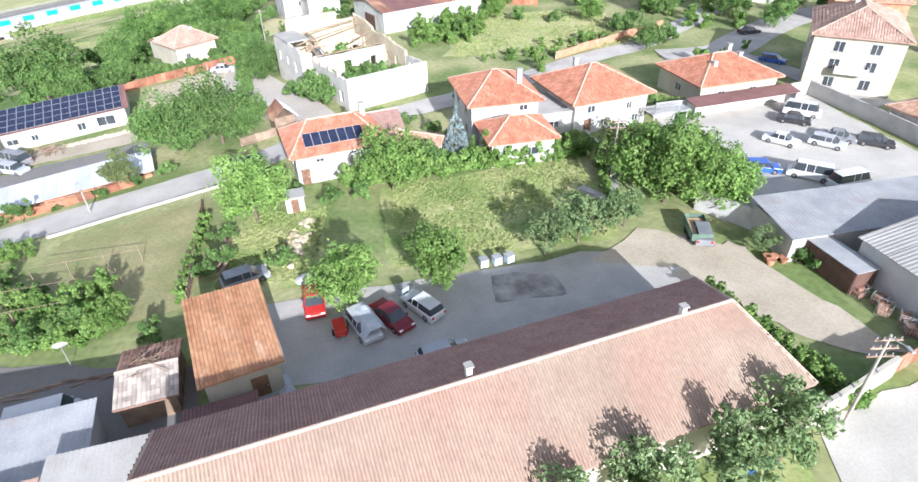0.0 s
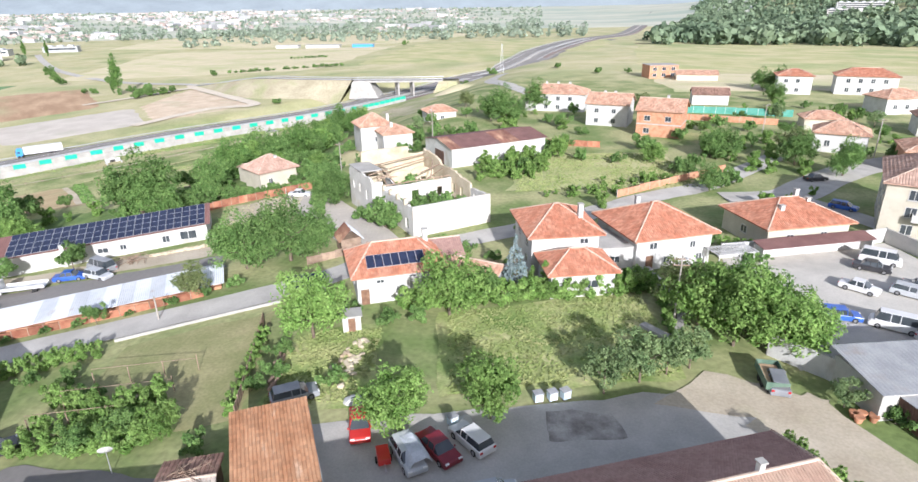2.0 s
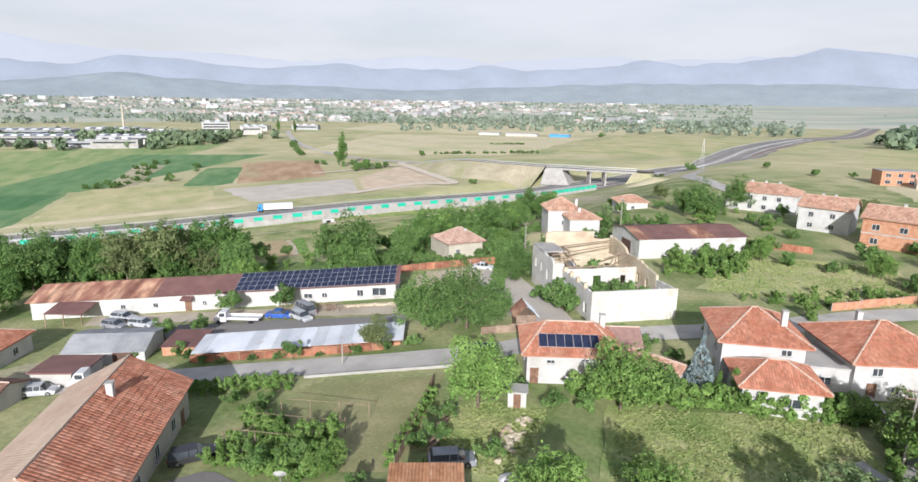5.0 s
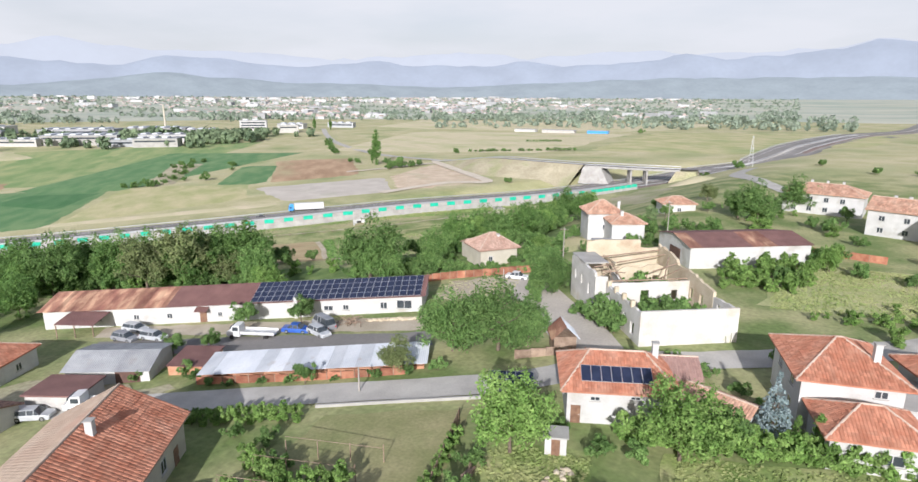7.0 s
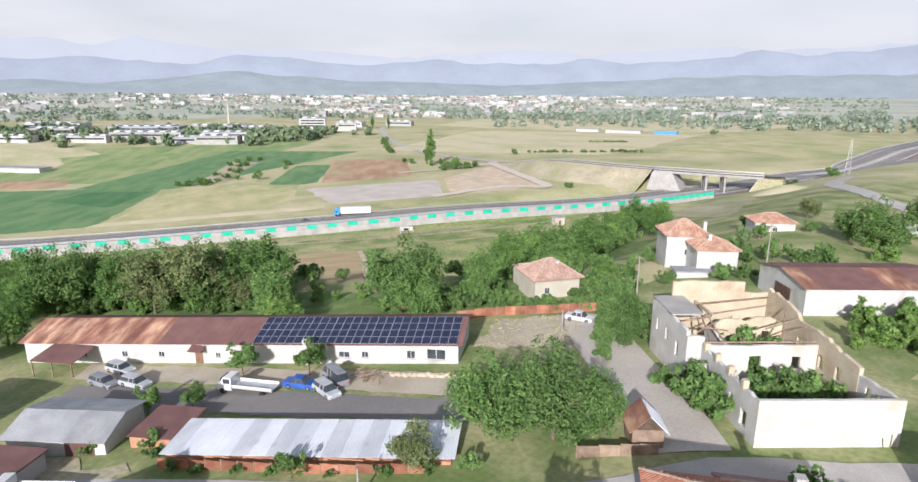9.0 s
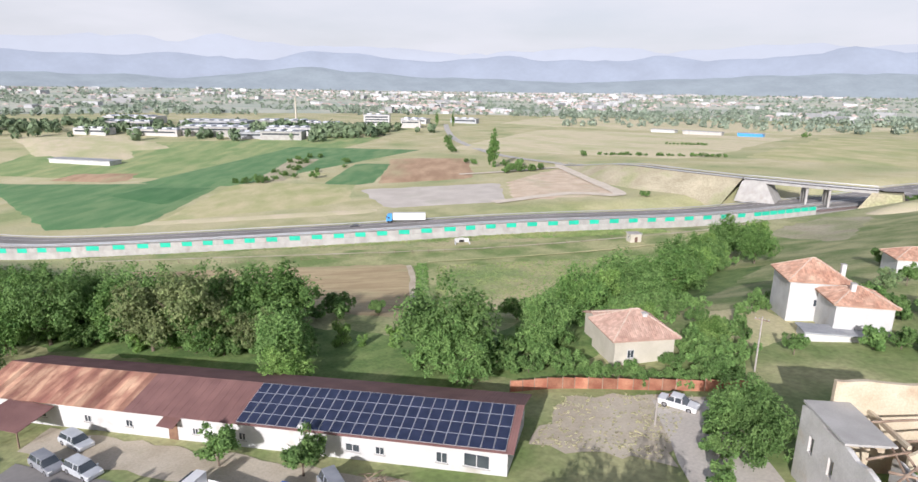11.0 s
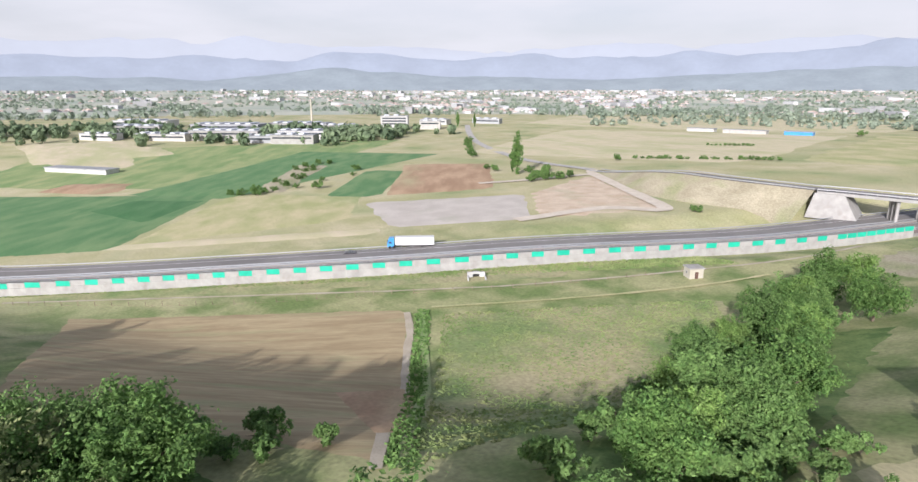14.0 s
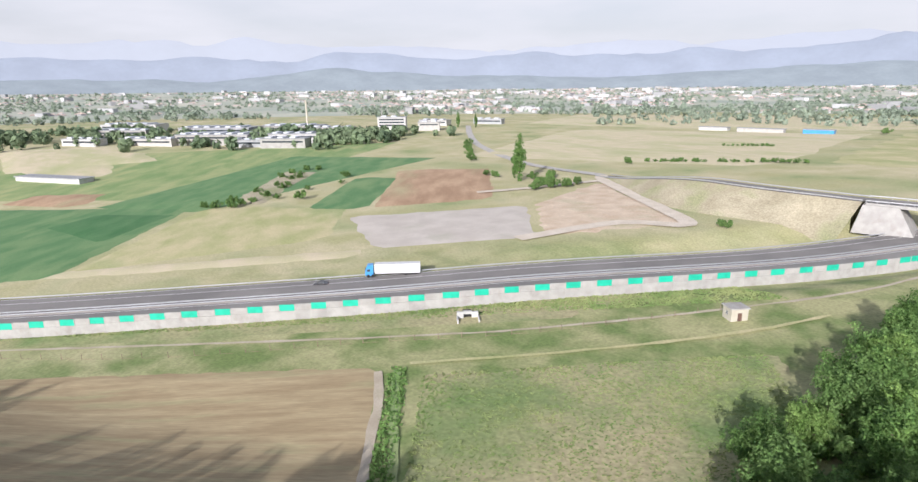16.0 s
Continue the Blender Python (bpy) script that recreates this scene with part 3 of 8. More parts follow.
patch("waste_ground", [(-56.5, 92.3), (-43.7, 97.0), (-45.7, 112.9), (-59.5, 104.2)], M["dirt"], "dusty waste ground with dry weeds", 0.06, 2.0, 0.8, "waste ground")
patch("undergrowth", [(-158, 65), (-68, 96), (-77, 114), (-152, 91)], M["lush"], "undergrowth below the tree row, tree shade in its colour", 0.12, 3.0, 1.5, "undergrowth")
patch("undergrowth", [(-76, 100), (-62, 106), (-60, 215), (-96, 205)], M["lush"], "undergrowth of the wooded bank, tree shade in its colour", 0.12, 3.0, 1.5, "undergrowth")
patch("cottage_lawn", [(-58, 143), (-50, 156), (-38, 141), (-45, 130)], M["crop2"], "rough lawn between the cottage and the white house", 0.12, 2.0, 0.8, "garden")
# fields of the valley
patch("stubble_field", [(-228.1, 120.0), (-156.6, 178.5), (-95.2, 116.2), (-158.8, 92.9)], M["stubble"], "tan mown field below the village", 0.15, 3.0, 0.6)
patch("brown_plot", [(-131.4, 132.5), (-125.4, 150.4), (-98.1, 123.6), (-101.8, 120.2)], M["plough"], "bare reddish brown plot at the field corner", 0.22, 3.0, 0.5)
ribbon("field_track", [(-154.3, 177.4), (-145.0, 169.6), (-134.3, 158.2), (-122, 146.5), (-113.0, 135.5), (-94.1, 116.4)], 1.2, 2.8, M["dirt"], "rutted earth track by the field", 0.2, 3.0, "track")
ribbon("field_hedge_strip", [(-153.1, 178.5), (-144.5, 170.0), (-132.9, 159.3), (-121, 147.5), (-111.5, 136.0), (-93.8, 116.7)], -1.2, 0.4, M["crop3"], "green weed strip by the field", 0.22, 3.0, "verge")
patch("weedy_field", [(-148.5, 180.8), (-95.4, 228.7), (-77.6, 194.7), (-93.1, 117.0)], M["weed_field"], "weedy green field beside the track", 0.14, 4.0, 1.0)
patch("verge_field", [(-252.6, 116.0), (-134.2, 222.5), (-143.1, 231.4), (-264.3, 126.2)], M["weed_field"], "grass slope below the motorway wall", 0.12, 4.0, 0.6)
ribbon("footpath", [(-259.3, 112.3), (-169.0, 186.4), (-134.2, 219.2), (-94.0, 267.4), (-77.0, 298.1)], -0.5, 0.5, M["dirt"], "narrow pale path below the motorway", 0.14, 4.0, "path")
ribbon("field_path", [(-152.7, 182.0), (-135.4, 198.8), (-118.4, 216.7), (-102.5, 236.5), (-91.7, 253.6)], -0.5, 0.5, M["crop2"], "faint earth path across the weedy field", 0.3, 4.0, "path")
patch("bare_ground", [(-74.3, 274.4), (-45.4, 246.8), (-44.1, 308.8), (-60.1, 313.7)], M["bank"], "bare tan earth beside the cutting", 0.2, 4.0, 2.0)
patch("gravel_lot", [(-282.4, 264.7), (-228.8, 235.4), (-187.5, 277.6), (-224.4, 324.3)], M["gravel"], "large bare grey gravel lot", 0.25, 6.0, 1.5)
patch("ploughed_field", [(-287.2, 284.3), (-246.4, 328.4), (-319.1, 414.0), (-378.4, 383.2)], M["plough"], "reddish brown ploughed field", 0.3, 8.0, 1.5)
patch("green_strip_field", [(-312.4, 260.1), (-287.3, 282.1), (-346.2, 357.3), (-379.9, 348.1)], M["crop"], "narrow dark green crop field", 0.3, 8.0, 1.0)
patch("sand_heap_ground", [(-222.2, 326.5), (-187.4, 279.8), (-149.9, 320.8), (-226.8, 394.2)], M["sand"], "pale sandy excavation ground", 0.3, 6.0, 2.0)
patch("roadside_field", [(-298.1, 156.6), (-256.1, 237.6), (-296.9, 277.6), (-376.5, 246.6)], M["crop2"], "yellow-green rough field by the motorway", 0.25, 8.0, 1.5)
patch("green_field", [(-325.9, 124.8), (-297.3, 154.2), (-377.5, 240.0), (-540.3, 148.5)], M["crop"], "broad dark green crop field", 0.35, 9.0, 1.0)
patch("green_field", [(-583.1, 149.2), (-397.0, 253.7), (-524.2, 520.6), (-705.4, 246.2)], M["crop3"], "mid green crop field", 0.3, 12.0, 1.0)
patch("green_field", [(-435.4, 208.8), (-360.4, 233.7), (-400.0, 446.0), (-532.6, 398.1)], M["crop"], "long green crop field rising to the works", 0.7, 10.0, 1.0)
patch("grain_field", [(-400.0, 175.0), (-412.0, 204.0), (-368.0, 227.5), (-330.0, 178.0)], M["crop_dark"], "darker green corner of the crop field", 0.7, 8.0, 0.8)
patch("scrub_ground", [(-379.0, 262.0), (-347.0, 258.0), (-421.0, 352.0), (-455.0, 340.0)], M["bank"], "patch of bare scrubby ground between the crops", 0.95, 6.0, 3.0)
patch("straw_field", [(-632.8, 204.8), (-793.8, 237.1), (-655.2, 320.7), (-596.6, 312.6)], M["straw"], "pale ripe strip beyond the greenhouse", 1.1, 14.0, 2.0)
patch("dry_verge", [(-300.0, 150.0), (-225.0, 226.0), (-232.0, 234.0), (-306.0, 158.0)], M["straw"], "dry yellow verge of the motorway", 0.5, 5.0, 1.0)
patch("brown_field", [(-511.2, 180.7), (-446.5, 203.3), (-482.8, 235.0), (-530.0, 203.2)], M["plough"], "narrow brown ploughed field", 1.0, 12.0, 1.5)
patch("straw_field", [(-571.7, 209.5), (-552.1, 262.6), (-731.0, 322.9), (-791.1, 226.7)], M["straw"], "broad ripe straw field", 0.8, 20.0, 3.0)
patch("straw_field", [(-390.3, 460.8), (-165.8, 481.5), (-154.1, 778.9), (-446.9, 728.7)], M["straw"], "wide dry pasture on the valley floor", 0.5, 20.0, 4.0)
patch("straw_field", [(-143.6, 515.6), (61.7, 485.2), (138.4, 863.4), (-132.1, 807.6)], M["crop2"], "wide green-yellow pasture", 0.5, 20.0, 4.0)
patch("straw_field", [(-548.4, 765.3), (-142.9, 822.4), (-60.0, 1150.0), (-620.0, 1050.0)], M["straw"], "far dry pasture before the town", 0.9, 40.0, 5.0)
patch("straw_field", [(59.7, 327.6), (252.6, 291.9), (433.1, 638.1), (115.6, 665.4)], M["crop2"], "green fields under the wooded hill", 0.5, 20.0, 4.0)
patch("east_field", [(59.1, 247.2), (165.9, 254.5), (252.6, 291.9), (59.6, 322.6)], M["straw"], "dry grass behind the last houses", 0.3, 10.0, 2.0)
ribbon("dirt_track", [(-192.0, 272.0), (-172.4, 310.7), (-149.9, 319.7), (-177.5, 349.0), (-226.8, 397.5), (-236.5, 413.7)], -3.4, 3.4, M["pale_track"], "pale curving dirt track", 0.44, 5.0, "track")
ribbon("dirt_track", [(-226.8, 397.5), (-249.2, 358.8), (-266.1, 336.8)], -2.6, 2.6, M["pale_track"], "pale dirt track past the gravel lot", 0.44, 5.0, "track")
ribbon("country_road", [(-236.5, 413.7), (-313.1, 444.2), (-424.4, 528.3), (-512.0, 614.7), (-588.2, 698.7)], -3.5, 3.5, M["road"], "grey country road to the works", 0.42, 10.0)

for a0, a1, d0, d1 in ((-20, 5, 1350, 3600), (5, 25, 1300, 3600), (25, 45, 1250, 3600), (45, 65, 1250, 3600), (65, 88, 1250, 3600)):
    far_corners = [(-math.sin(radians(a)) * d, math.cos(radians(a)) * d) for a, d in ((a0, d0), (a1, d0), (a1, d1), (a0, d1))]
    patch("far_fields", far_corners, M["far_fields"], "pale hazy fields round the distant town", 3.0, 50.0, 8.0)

# motorway
def mw_height(x, y):
    return bare_land(x, y) + 1.3 - cut_depth(y)


ribbon("motorway", MW, -27, 0.5, M["asphalt"], "grey two-carriageway motorway asphalt", 0.0, 6.0, "motorway", mw_height, thick=2.5)
ribbon("motorway_median", MW, -14.2, -11.8, M["gravel"], "pale gravel strip between the carriageways", 0.03, 6.0, "median", mw_height)
ribbon("motorway_shoulder", MW, -3.2, 0.2, M["median"], "reddish hard shoulder", 0.03, 6.0, "shoulder", mw_height)
for off in (-26.4, -22.6, -15.2, -10.8, -3.6):
    ribbon("road_line", MW[:11], off - 0.12, off + 0.12, M["paint"], "white painted road line", 0.05, 6.0, "road marking", mw_height)


def guard_rails():
    line, side = smooth_line(MW[:11], 4.0)
    for off in (-26.9, -14.0, -12.0, -3.3):
        rail = base("guard_rail", Matrix.Identity(4), "galvanised steel guard rail along the motorway", "guard rail", "motorway guard rails")
        verts, faces, bm = [], [], bmesh.new()
        for i, (p, s) in enumerate(zip(line, side)):
            q = p + s * off
            z = mw_height(p.x, p.y)
            for w, h in ((-0.06, 0.42), (0.06, 0.5), (0.06, 0.68), (-0.06, 0.78)):
                verts.append((q.x + s.x * w, q.y + s.y * w, z + h))
            if i:
                k = 4 * i
                faces += [(k - 4 + j, k - 3 + j, k + 1 + j, k + j) for j in range(3)]
            box(bm, q.x - 0.06, q.y - 0.06, z - 0.3, q.x + 0.06, q.y + 0.06, z + 0.7)
        mesh_part("rail", verts, faces, M["steel"], rail)
        tagged(part("rail_posts", bm, M["steel"], rail), kind="stuff")


guard_rails()


def noise_barrier():
    line, side = smooth_line(MW[1:8], 4.0)
    wall = base("noise_barrier", Matrix.Identity(4), "long concrete noise wall with alternating green panels", "noise barrier", kind="structure")
    g, w = bmesh.new(), bmesh.new()
    box(g, -1.98, -0.09, 1.35, 1.98, 0.09, 3.0, 0.04)
    box(w, -1.98, -0.08, 1.35, 1.98, 0.08, 3.0, 0.04)
    lo = bmesh.new()
    box(lo, -1.99, -0.14, -1.4, 1.99, 0.14, 1.33, 0.03)
    po = bmesh.new()
    box(po, -0.1, -0.16, -1.0, 0.1, 0.16, 3.05)
    meshes = []
    for nm, bm, material in (("green", g, "green_panel"), ("pale", w, "concrete"), ("lower", lo, "concrete"), ("post", po, "concrete")):
        me = bpy.data.meshes.new(nm)
        bm.to_mesh(me)
        bm.free()
        me.materials.append(M[material])
        meshes.append(me)
    for i in range(len(line) - 1):
        a, b = line[i] + side[i] * 0.9, line[i + 1] + side[i + 1] * 0.9
        c, d = (a + b) / 2, b - a
        k = d.length / 4.0
        m = Matrix.Translation((c.x, c.y, mw_height(line[i].x, line[i].y))) @ Matrix.Rotation(math.atan2(d.y, d.x), 4, "Z") @ Matrix.Diagonal((k, 1, 1, 1))
        end = c.y > 312
        shared("panel", meshes[0 if (i % 2 or end) else 1], m, wall)
        shared("base_panel", meshes[2], m, wall)
        shared("post", meshes[3], m @ Matrix.Translation((2, 0, 0)), wall)


noise_barrier()


APPROACH = [(-236, 414), (-197, 391), (-150, 366), (-101, 356.6)]


def bridge():
    top = lambda x, y: -6.6
    b = base("road_bridge", Matrix.Identity(4), "concrete road bridge over the motorway on round piers", "bridge", kind="structure")
    deck = [(-101, 356.6), (-90, 357), (-70, 357), (-48, 359)]
    ribbon("deck", deck, -6, 6, M["concrete"], "pale concrete bridge deck", 0.0, 4.0, height=top, thick=1.1, parent=b)
    ribbon("roadway", deck, -5, 5, M["asphalt"], "asphalt carriageway", 0.05, 4.0, height=top, parent=b)
    for off in (-5.9, 5.9):
        ribbon("parapet", deck, off - 0.1, off + 0.1, M["steel"], "grey steel parapet", 1.0, 4.0, height=top, thick=0.35, parent=b)
        bm = bmesh.new()
        ln, sd = smooth_line(deck, 3.0)
        for p, s in zip(ln, sd):
            q = p + s * off
            box(bm, q.x - 0.07, q.y - 0.07, -6.6, q.x + 0.07, q.y + 0.07, -5.6)
        tagged(part("parapet_posts", bm, M["steel"], b), kind="stuff")
    for x, y in ((-74, 353), (-75.5, 356.5), (-77, 360), (-65, 353), (-66.5, 356.5), (-68, 360)):
        bm = bmesh.new()
        tube(bm, (x, y, -20), (x, y, -7.6), 0.6, 0.6, 12)
        part("pier", bm, M["concrete"], b)
    for x, y, s in ((-92.5, 356.5, -1), (-48, 359, 1)):
        bm = bmesh.new()
        v = [bm.verts.new(p) for p in ((x - s * 1.5, y - 6.4, -7.3), (x + s * 9, y - 6.4, -7.3), (x + s * 9, y + 6.4, -7.3), (x - s * 1.5, y + 6.4, -7.3),
                                       (x - s * 7, y - 7.6, -17), (x + s * 11, y - 9, -17), (x + s * 11, y + 9, -17), (x - s * 7, y + 7.6, -17))]
        for f in ((0, 1, 2, 3), (0, 4, 5, 1), (1, 5, 6, 2), (2, 6, 7, 3), (3, 7, 4, 0)):
            bm.faces.new([v[i] for i in f])
        bmesh.ops.recalc_face_normals(bm, faces=bm.faces)
        part("abutment", bm, M["concrete" if s < 0 else "bank"], b, "pale concrete sloping abutment" if s < 0 else "dry earth abutment slope")
    up = lambda x, y: bare_land(x, y) + (-6.6 - bare_land(x, y)) * ease(-236, -150, x)
    ribbon("approach_road", APPROACH, -5, 5, M["asphalt"], "asphalt approach road on its bank", 0.08, 4.0, height=up)
    for off in (-5.2, 5.2):
        ribbon("guard_rail", APPROACH, off - 0.1, off + 0.1, M["steel"], "steel guard rail on the approach", 0.9, 4.0, "guard rail", up, thick=0.4)
    for sgn in (-1, 1):
        ln, sd = smooth_line(APPROACH, 5.0)
        verts, faces = [], []
        for i, (p, s) in enumerate(zip(ln, sd)):
            z = up(p.x, p.y)
            h = z - land(p.x, p.y)
            a, c = p + s * 5 * sgn, p + s * (5.5 + 2.4 * h) * sgn
            verts += [(a.x, a.y, z + 0.04), (c.x, c.y, land(c.x, c.y) - 0.2)]
            if i:
                faces.append((2 * i - 2, 2 * i - 1, 2 * i + 1, 2 * i))
        tagged(mesh_part("embankment", verts, faces, M["bank"], smooth=True), "dry grass bank of the approach road", "embankment", kind="structure")
    east = lambda x, y: -6.6 + (bare_land(x, y) + 6.6) * ease(-48, 30, x)
    ribbon("approach_road", [(-48, 359), (-14, 384), (14, 440), (50, 545), (105, 720)], -5, 5, M["asphalt"], "asphalt road east of the bridge", 0.1, 4.0, height=east)
    ribbon("slip_road", [(-12.1, 351.0), (-17.4, 314.6), (-7.6, 274.3), (2.2, 244.7), (13.9, 220.8)], -3.5, 3.5, M["road"], "curved grey slip road", 0.16, 4.0)
    tagged(mesh_part("east_mound", *mound(-37.4, 320.1, 12, 11, 2.6), M["straw"], smooth=True), "dry grass mound by the bridge", "mound", kind="structure")


def mound(cx, cy, rx, ry, h, n=14):
    verts, faces = [(cx, cy, land(cx, cy) + h)], []
    for j in range(1, 6):
        for i in range(n):
            a, r = 6.2832 * i / n, j / 5
            x, y = cx + rx * r * math.cos(a), cy + ry * r * math.sin(a)
            verts.append((x, y, land(x, y) + h * (1 - r * r) ** 1.5 * (1 + 0.3 * noise.noise((x / 6, y / 6, 0))) - (0.3 if j == 5 else 0)))
    faces += [(0, 1 + i, 1 + (i + 1) % n) for i in range(n)]
    for j in range(4):
        for i in range(n):
            k = (i + 1) % n
            faces.append((1 + j * n + i, 1 + (j + 1) * n + i, 1 + (j + 1) * n + k, 1 + j * n + k))
    return verts, faces


bridge()


# ---- far hills ----
def hills(name, radius, elev, depth, material, label, seed):
    """A range of hills round the valley, at a distance, with a wandering skyline."""
    verts, faces = [], []
    n = 160
    for i in range(n + 1):
        az = radians(-62 + 170 * i / n)
        w = 1 + 0.34 * noise.noise((i * 0.09, seed, 0)) + 0.17 * noise.noise((i * 0.3, seed, 4)) + 0.05 * noise.noise((i * 0.9, seed, 9))
        top = radius * math.tan(radians(elev(math.degrees(az)))) * w + 33
        for j in range(7):
            r, k = radius - depth * (1 - j / 6), j / 6
            z = -12 + (top + 12) * ease(0, 1, k) * (1 + 0.10 * (1 - k) * noise.noise((i * 0.4, j * 0.6, seed)))
            verts.append((-math.sin(az) * r, math.cos(az) * r, z))
    for i in range(n):
        for j in range(6):
            faces.append((7 * i + j, 7 * i + j + 1, 7 * i + j + 8, 7 * i + j + 7))
    tagged(mesh_part(name, verts, faces, material, smooth=True), label, "hills", kind="structure")



# The blue of each range is air haze, given as emission that pales with distance.
hills("backdrop_mountains", 4700, lambda a: 3.6 + 0.6 * math.exp(-((a - 3) / 9) ** 2) + 0.4 * math.exp(-((a - 66) / 16) ** 2), 420, haze_backdrop("haze_glow_mountain", (0.03, 0.035, 0.045), (0.80, 0.83, 0.885), 0.69, 0.002), "hazy blue mountain range behind the valley", 2.0)
hills("backdrop_hills", 4420, lambda a: 2.6 + 1.1 * math.exp(-((a + 1) / 16) ** 2) + 0.4 * math.exp(-((a - 30) / 12) ** 2), 500, haze_backdrop("haze_glow_hill", (0.06, 0.07, 0.085), (0.61, 0.66, 0.755), 0.59, 0.005), "wooded hills beyond the town in glowing blue haze", 5.0)
hills("backdrop_foothills", 4150, lambda a: 0.9 + 0.9 * math.exp(-((a - 52) / 8) ** 2) + 0.9 * math.exp(-((a - 4) / 16) ** 2), 600, haze_backdrop("haze_glow_foothill", (0.085, 0.10, 0.10), (0.53, 0.59, 0.655), 0.47, 0.008), "foothills at the edge of the town in glowing grey-blue haze", 8.0)


# ---- houses ----
def tile_slope(verts, faces, p0, p1, p2, p3, w=0.3, row=0.42):
    """Curved clay tiles on the slope between the eave p0-p1 and the ridge p3-p2."""
    p0, p1, p2, p3 = (Vector(p) for p in (p0, p1, p2, p3))
    up = ((p3 + p2) - (p0 + p1)) / 2
    nrm = (p1 - p0).cross(up).normalized()
    along = (p1 - p0).normalized()
    rows = max(1, int(up.length / row))
    width = (p1 - p0).length
    cols = max(1, int(width / w))
    cw = width / cols
    for r in range(rows):
        a0, b0 = p0.lerp(p3, r / rows), p1.lerp(p2, r / rows)
        a1, b1 = p0.lerp(p3, (r + 1.15) / rows), p1.lerp(p2, (r + 1.15) / rows)
        l0, h0 = (a0 - p0).dot(along), (b0 - p0).dot(along)
        for c in range(cols):
            x = (c + 0.5) * cw
            if x < l0 + cw * 0.2 or x > h0 - cw * 0.2:
                continue
            q0 = p0 + along * x + (a0 - p0 - along * l0)
            q1 = p0 + along * x + (a1 - p0 - along * (a1 - p0).dot(along))
            k = len(verts)
            jx = 0.02 * (random.random() - 0.5)
            for q, lift in ((q0, 0.075), (q1, 0.03)):
                for u, h in ((-0.5, 0.0), (-0.26, 0.055), (0.26, 0.055), (0.5, 0.0)):
                    verts.append(tuple(q + along * (u * cw * 0.98 + jx) + nrm * (h + lift - 0.02)))
            faces += [(k + i, k + i + 1, k + i + 5, k + i + 4) for i in range(3)]


def window(house, m, w, h, rows=1):
    """A window at the pose m (x along the wall, y inwards): frame, glass and sill."""
    win = part("window", boxes((-w / 2, -0.05, 0, w / 2, 0.02, 0.08), (-w / 2, -0.05, h - 0.08, w / 2, 0.02, h), (-w / 2, -0.05, 0.08, -w / 2 + 0.08, 0.02, h - 0.08),
                               (w / 2 - 0.08, -0.05, 0.08, w / 2, 0.02, h - 0.08), (-0.04, -0.05, 0.08, 0.04, 0.02, h - 0.08)), M["frame"], house)
    win.matrix_local = m
    part("pane", boxes((-w / 2 + 0.06, -0.03, 0.06, w / 2 - 0.06, -0.01, h - 0.06)), M["glass"], win, "dark glass")
    part("sill", boxes((-w / 2 - 0.1, -0.14, -0.08, w / 2 + 0.1, 0.0, -0.004)), M["concrete"], win)
    return win


